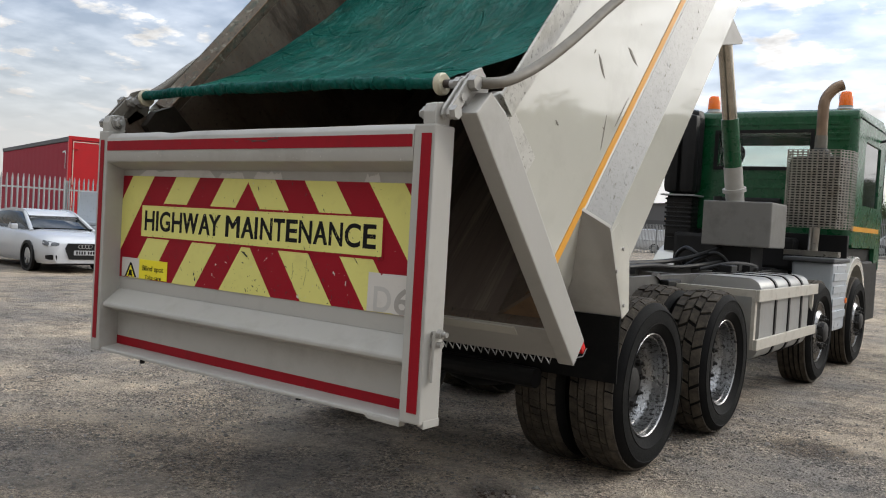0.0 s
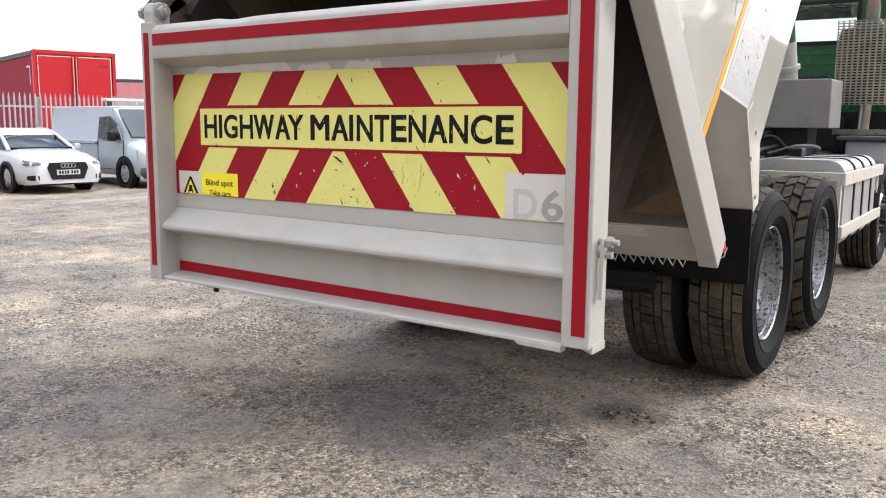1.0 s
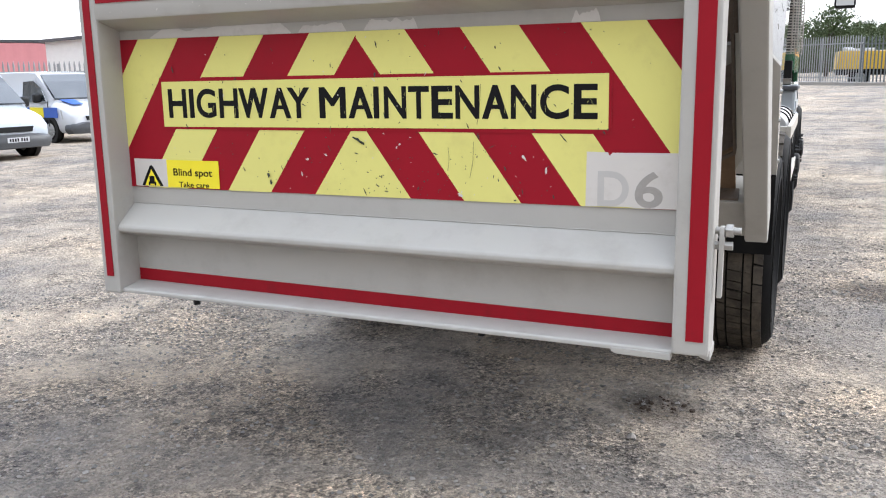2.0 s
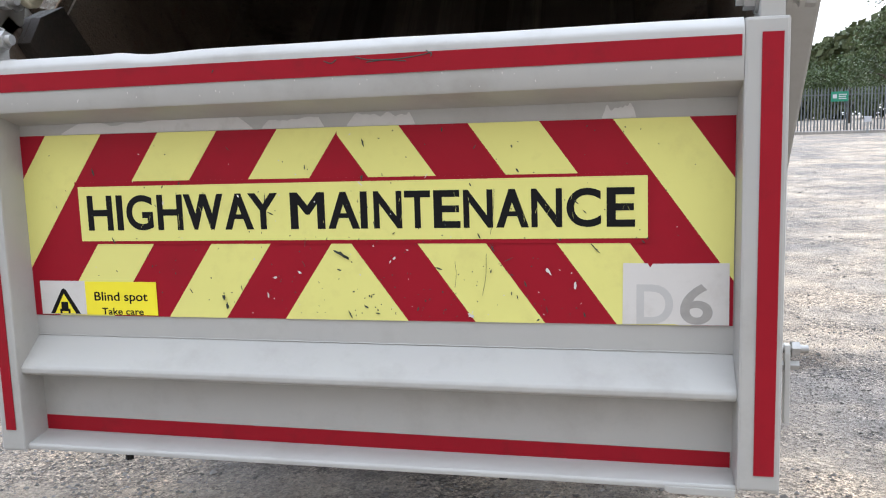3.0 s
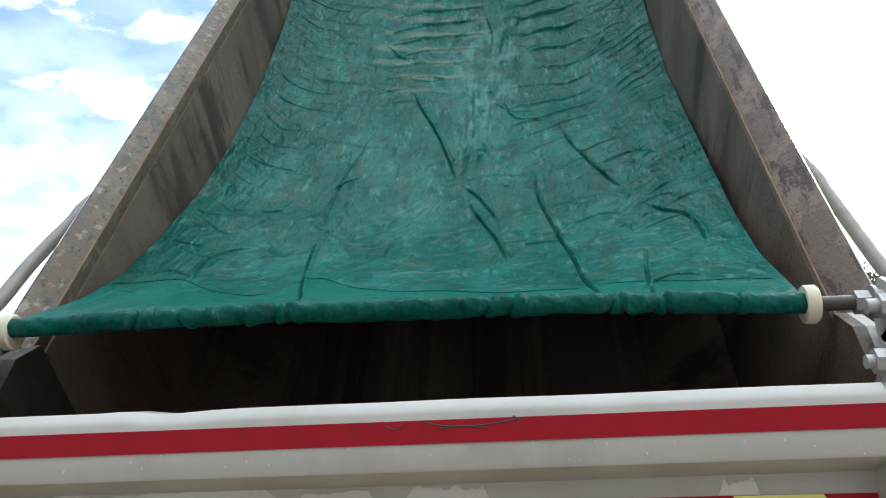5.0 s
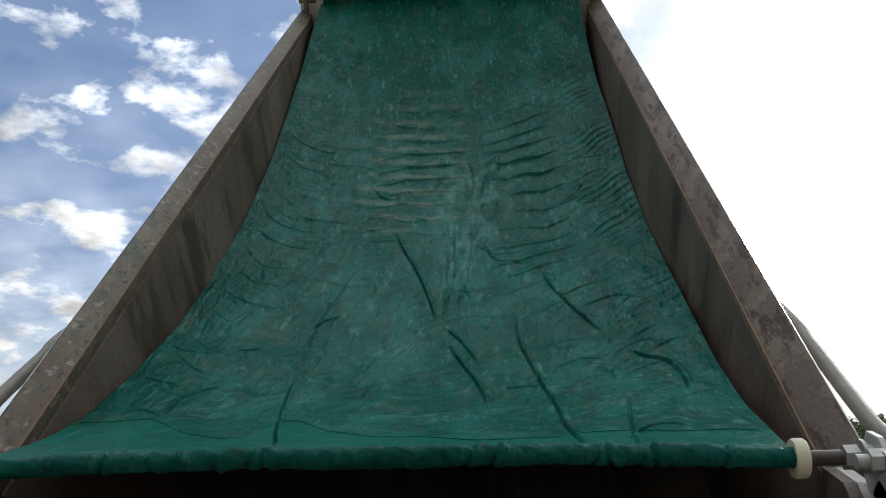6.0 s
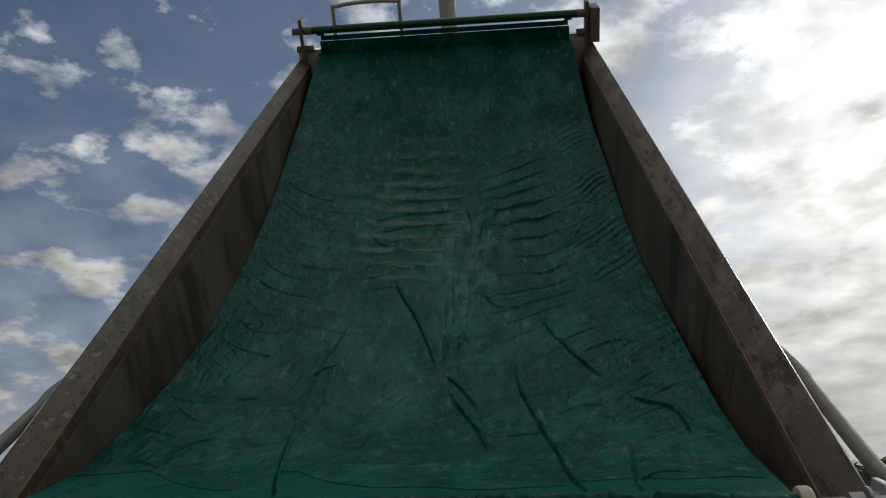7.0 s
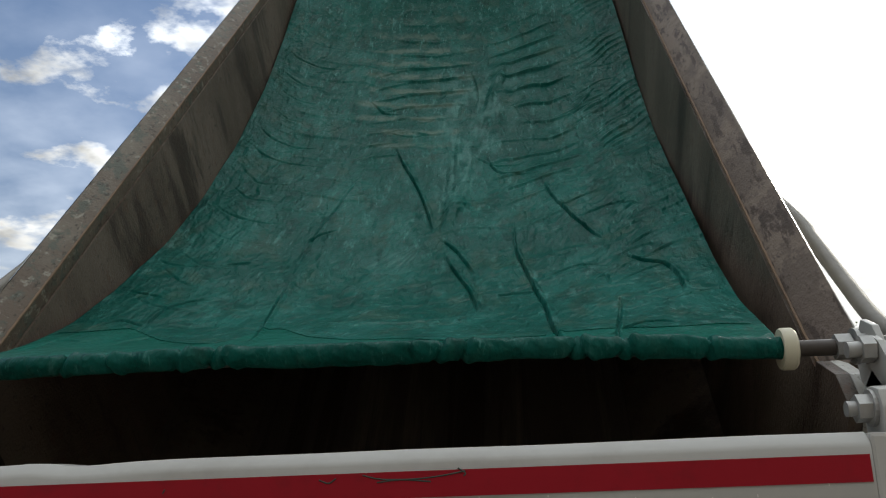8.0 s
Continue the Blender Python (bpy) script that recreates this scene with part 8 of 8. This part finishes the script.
def tree(x, y, h, w, seed, n=2600):
    rng = random.Random(seed)
    t = thing("tree", "broadleaf tree with a dense dark green crown", "tree", pose(x, y, ground_z(x, y)), "trees behind the fence")
    bm = bmesh.new()
    tube(bm, [(0, 0, -0.2), (0.05, 0.02, h * 0.2), (0.1, -0.1, h * 0.45), (0.0, 0.1, h * 0.8)], [0.035 * h, 0.028 * h, 0.02 * h, 0.006 * h], 10)
    blobs = []
    for k in range(13):
        a, q = rng.uniform(0, 6.28), rng.random()
        z = h * (0.28 + 0.62 * q)
        r = w * (0.62 - 0.5 * abs(q - 0.35)) * rng.uniform(0.35, 1.0)
        c = Vector((r * math.cos(a), r * math.sin(a), z))
        tube(bm, [(0.05, 0, z * 0.55), tuple(c * 0.6 + Vector((0, 0, z * 0.32))), tuple(c)], [0.010 * h, 0.006 * h, 0.002 * h], 6)
        blobs.append((c, w * rng.uniform(0.20, 0.36)))
    blobs.append((Vector((0, 0, h * 0.85)), w * 0.26))
    part("trunk", bm, BARK, t, smooth=True)
    verts, faces = [], []
    for k in range(n):
        c, r = blobs[rng.randrange(len(blobs))]
        d = Vector((rng.gauss(0, 1), rng.gauss(0, 1), rng.gauss(0, 1))).normalized() * r * (0.55 + 0.5 * rng.random())
        p = c + Vector((d.x, d.y, d.z * 0.8))
        s = rng.uniform(0.14, 0.32) * (h / 9) ** 0.5 * (2600 / n) ** 0.6
        u = Vector((rng.gauss(0, 1), rng.gauss(0, 1), rng.gauss(0, 1))).normalized()
        v = u.orthogonal().normalized()
        wv = u.cross(v)
        n0 = len(verts)
        for a, b in ((-1, 0), (-0.2, 0.55), (1, 0.1), (0.3, -0.55)):
            verts.append(tuple(p + s * (a * v + b * wv) + u * (0.12 * s * a * a)))
        faces.append((n0, n0 + 1, n0 + 2, n0 + 3))
    me = bpy.data.meshes.new("crown")
    me.from_pydata(verts, [], faces)
    me.materials.append(LEAF)
    part("crown", me, None, t)


rng = random.Random(21)
for i in range(11):
    tree(-24 + 4.3 * i + rng.uniform(-1, 1), 80 + rng.uniform(-5, 8), rng.uniform(3.4, 4.6) + 0.12 * i, rng.uniform(4.2, 5.6), 100 + i, 6000)
for x, y, h, w, s, n in ((19.8, 63, 13.5, 8.0, 32, 15000), (26.5, 60, 9.5, 9.0, 33, 12000), (33.0, 60, 11.0, 9.0, 34, 5000), (40.0, 62, 10.0, 9.0, 35, 4000), (47, 58, 10.5, 9, 36, 4000), (54, 55, 9.5, 9, 37, 3600), (61, 50, 10, 9, 38, 3600), (67, 44, 9, 9, 39, 3600)):
    tree(x, y, h, w, s, n)


def woods():
    """Far woods round the horizon as one uneven mass of leaves."""
    rng = random.Random(9)
    verts, faces = [], []
    steps = ([-0.95, -0.2, 0.0, 0.06, 0.14, 0.2, 0.3, 0.36, 0.6, 1.3], [4.0, 4.2, 4.6, 5.4, 8.4, 9.2, 14.5, 16.5, 17.0, 12.0])
    for k in range(165000):
        a = rng.uniform(-0.06, 0.22) if k < 105000 else rng.uniform(0.2, 0.8) if k < 140000 else rng.uniform(-0.95, 1.3)
        d = rng.uniform(120, 150)
        x, y = d * math.sin(a), d * math.cos(a)
        top = float(np.interp(a, *steps)) + 1.4 * noise.noise((a * 14, 0, 0)) + (1.1 + 2.2 * max(0.0, min(1.0, (a - 0.22) * 8))) * noise.noise((a * 45, 3, 0)) + 0.6 * noise.noise((a * 120, 5, 0))
        z = ground_z(x, y) + top * (rng.random() ** 0.6)
        s = rng.uniform(0.15, 0.34) if k < 105000 else rng.uniform(0.4, 0.8)
        u = Vector((rng.gauss(0, 1), rng.gauss(0, 1), rng.gauss(0, 1))).normalized()
        v = u.orthogonal().normalized()
        wv = u.cross(v)
        n0 = len(verts)
        p = Vector((x, y, z))
        for c, b in ((-1, 0), (-0.2, 0.6), (1, 0.1), (0.3, -0.6)):
            verts.append(tuple(p + s * (c * v + b * wv)))
        faces.append((n0, n0 + 1, n0 + 2, n0 + 3))
    me = bpy.data.meshes.new("woods")
    me.from_pydata(verts, [], faces)
    me.materials.append(material("hazy_foliage", (0.11, 0.128, 0.062), 0.7, vary=0.5, scale=0.3, dirt=(0.16, 0.17, 0.08), dirt_amount=0.6, dirt_scale=0.12, spec=0.2))
    tagged(new("woods", me), "low dark green woods on the skyline", "woods", kind="stuff")


woods()


def lamp_post(x, y, h, boxed):
    p = thing("lamp_post", "slim galvanised lamp post by the fence", "lamp post", pose(x, y, ground_z(x, y)))
    part("pole", tube(bmesh.new(), [(0, 0, -0.1), (0, 0, 1.1), (0, 0, 1.15), (0, 0, h)], [0.09, 0.09, 0.06, 0.045], 12), GALV, p, smooth=True)
    bm = bmesh.new()
    box(bm, -0.12, 0.12, -0.55, 0.0, h - 0.03, h + 0.07, 0.03)
    part("lamp_head", bm, GALV, p)
    if boxed:
        part("control_box", box(bmesh.new(), -0.36, -0.08, -0.1, 0.08, 2.3, 2.65, 0.01), CARW, p)


lamp_post(8.6, 55.0, 5.0, False)
lamp_post(15.6, 45.2, 9.0, True)


def signs():
    s = thing("site_sign", "green site sign on the fence with unreadable white marks", "sign", pose(11.6, 45.62, ground_z(11.6, 45.6), 0, 0, 5))
    part("panel", box(bmesh.new(), -0.42, 0.42, -0.04, -0.02, 1.62, 2.12, 0.0), SIGNG, s)
    bm = bmesh.new()
    box(bm, -0.05, 0.34, -0.046, -0.041, 1.95, 1.99)
    box(bm, -0.05, 0.30, -0.046, -0.041, 1.85, 1.89)
    box(bm, -0.05, 0.32, -0.046, -0.041, 1.75, 1.79)
    box(bm, -0.34, -0.14, -0.046, -0.041, 1.78, 1.98)
    part("sign_marks", bm, CARW, s)
    b = thing("meter_box", "small white box on a post in front of the fence", "box", pose(12.9, 45.3, ground_z(12.9, 45.3)))
    part("post", box(bmesh.new(), -0.04, 0.04, -0.04, 0.04, 0, 0.7), GALV, b)
    part("case", box(bmesh.new(), -0.16, 0.16, -0.08, 0.08, 0.55, 0.85, 0.02), CARW, b)
    b = thing("meter_box", "pale cabinet on a post beside the lamp post", "box", pose(16.3, 46.1, ground_z(16.3, 46.1)))
    part("post", box(bmesh.new(), -0.04, 0.04, -0.04, 0.04, 0, 0.8), GALV, b)
    part("case", box(bmesh.new(), -0.3, 0.3, -0.12, 0.12, 0.7, 1.2, 0.02), CONT, b)


signs()


def shed(x, y, w, d, h, ang, mat, name, label):
    s = thing(name, label, "building", pose(x, y, ground_z(x, y), 0, 0, ang))
    bm = bmesh.new()
    prism(bm, [(-w / 2, 0), (w / 2, 0), (w / 2, h), (0, h * 1.12), (-w / 2, h)], 0, d, lambda xx, z, yy: (xx, yy, z))
    part("wall", bm, mat, s)
    bm = bmesh.new()
    for q in (1, -1):
        prism(bm, [(q * (w / 2 + 0.2), h - 0.05), (0, h * 1.12), (0, h * 1.12 + 0.12), (q * (w / 2 + 0.2), h + 0.07)], -0.2, d + 0.2, lambda xx, z, yy: (xx, yy, z))
    part("roof", bm, SHED, s)
    bm = bmesh.new()
    box(bm, -w * 0.3, w * 0.1, -0.03, 0.0, 0.0, h * 0.7)
    part("roller_door", bm, TRIMD, s)


shed(-34, 92, 30, 14, 4.5, 12, SHED, "shed", "low dark clad shed beyond the fence")
shed(-24.5, 27.5, 9.0, 3.0, 3.3, 38, CONT, "site_cabin", "pale site cabin with a dark roof edge")
van("panel_van", "white panel van parked behind the far fence", CARW, pose(-27, 68, ground_z(-27, 68), 0, 0, 200), False, False, False)
van("panel_van", "white panel van parked behind the far fence", CARW, pose(-5.5, 63, ground_z(-5, 63), 0, 0, 185), False, False, False)
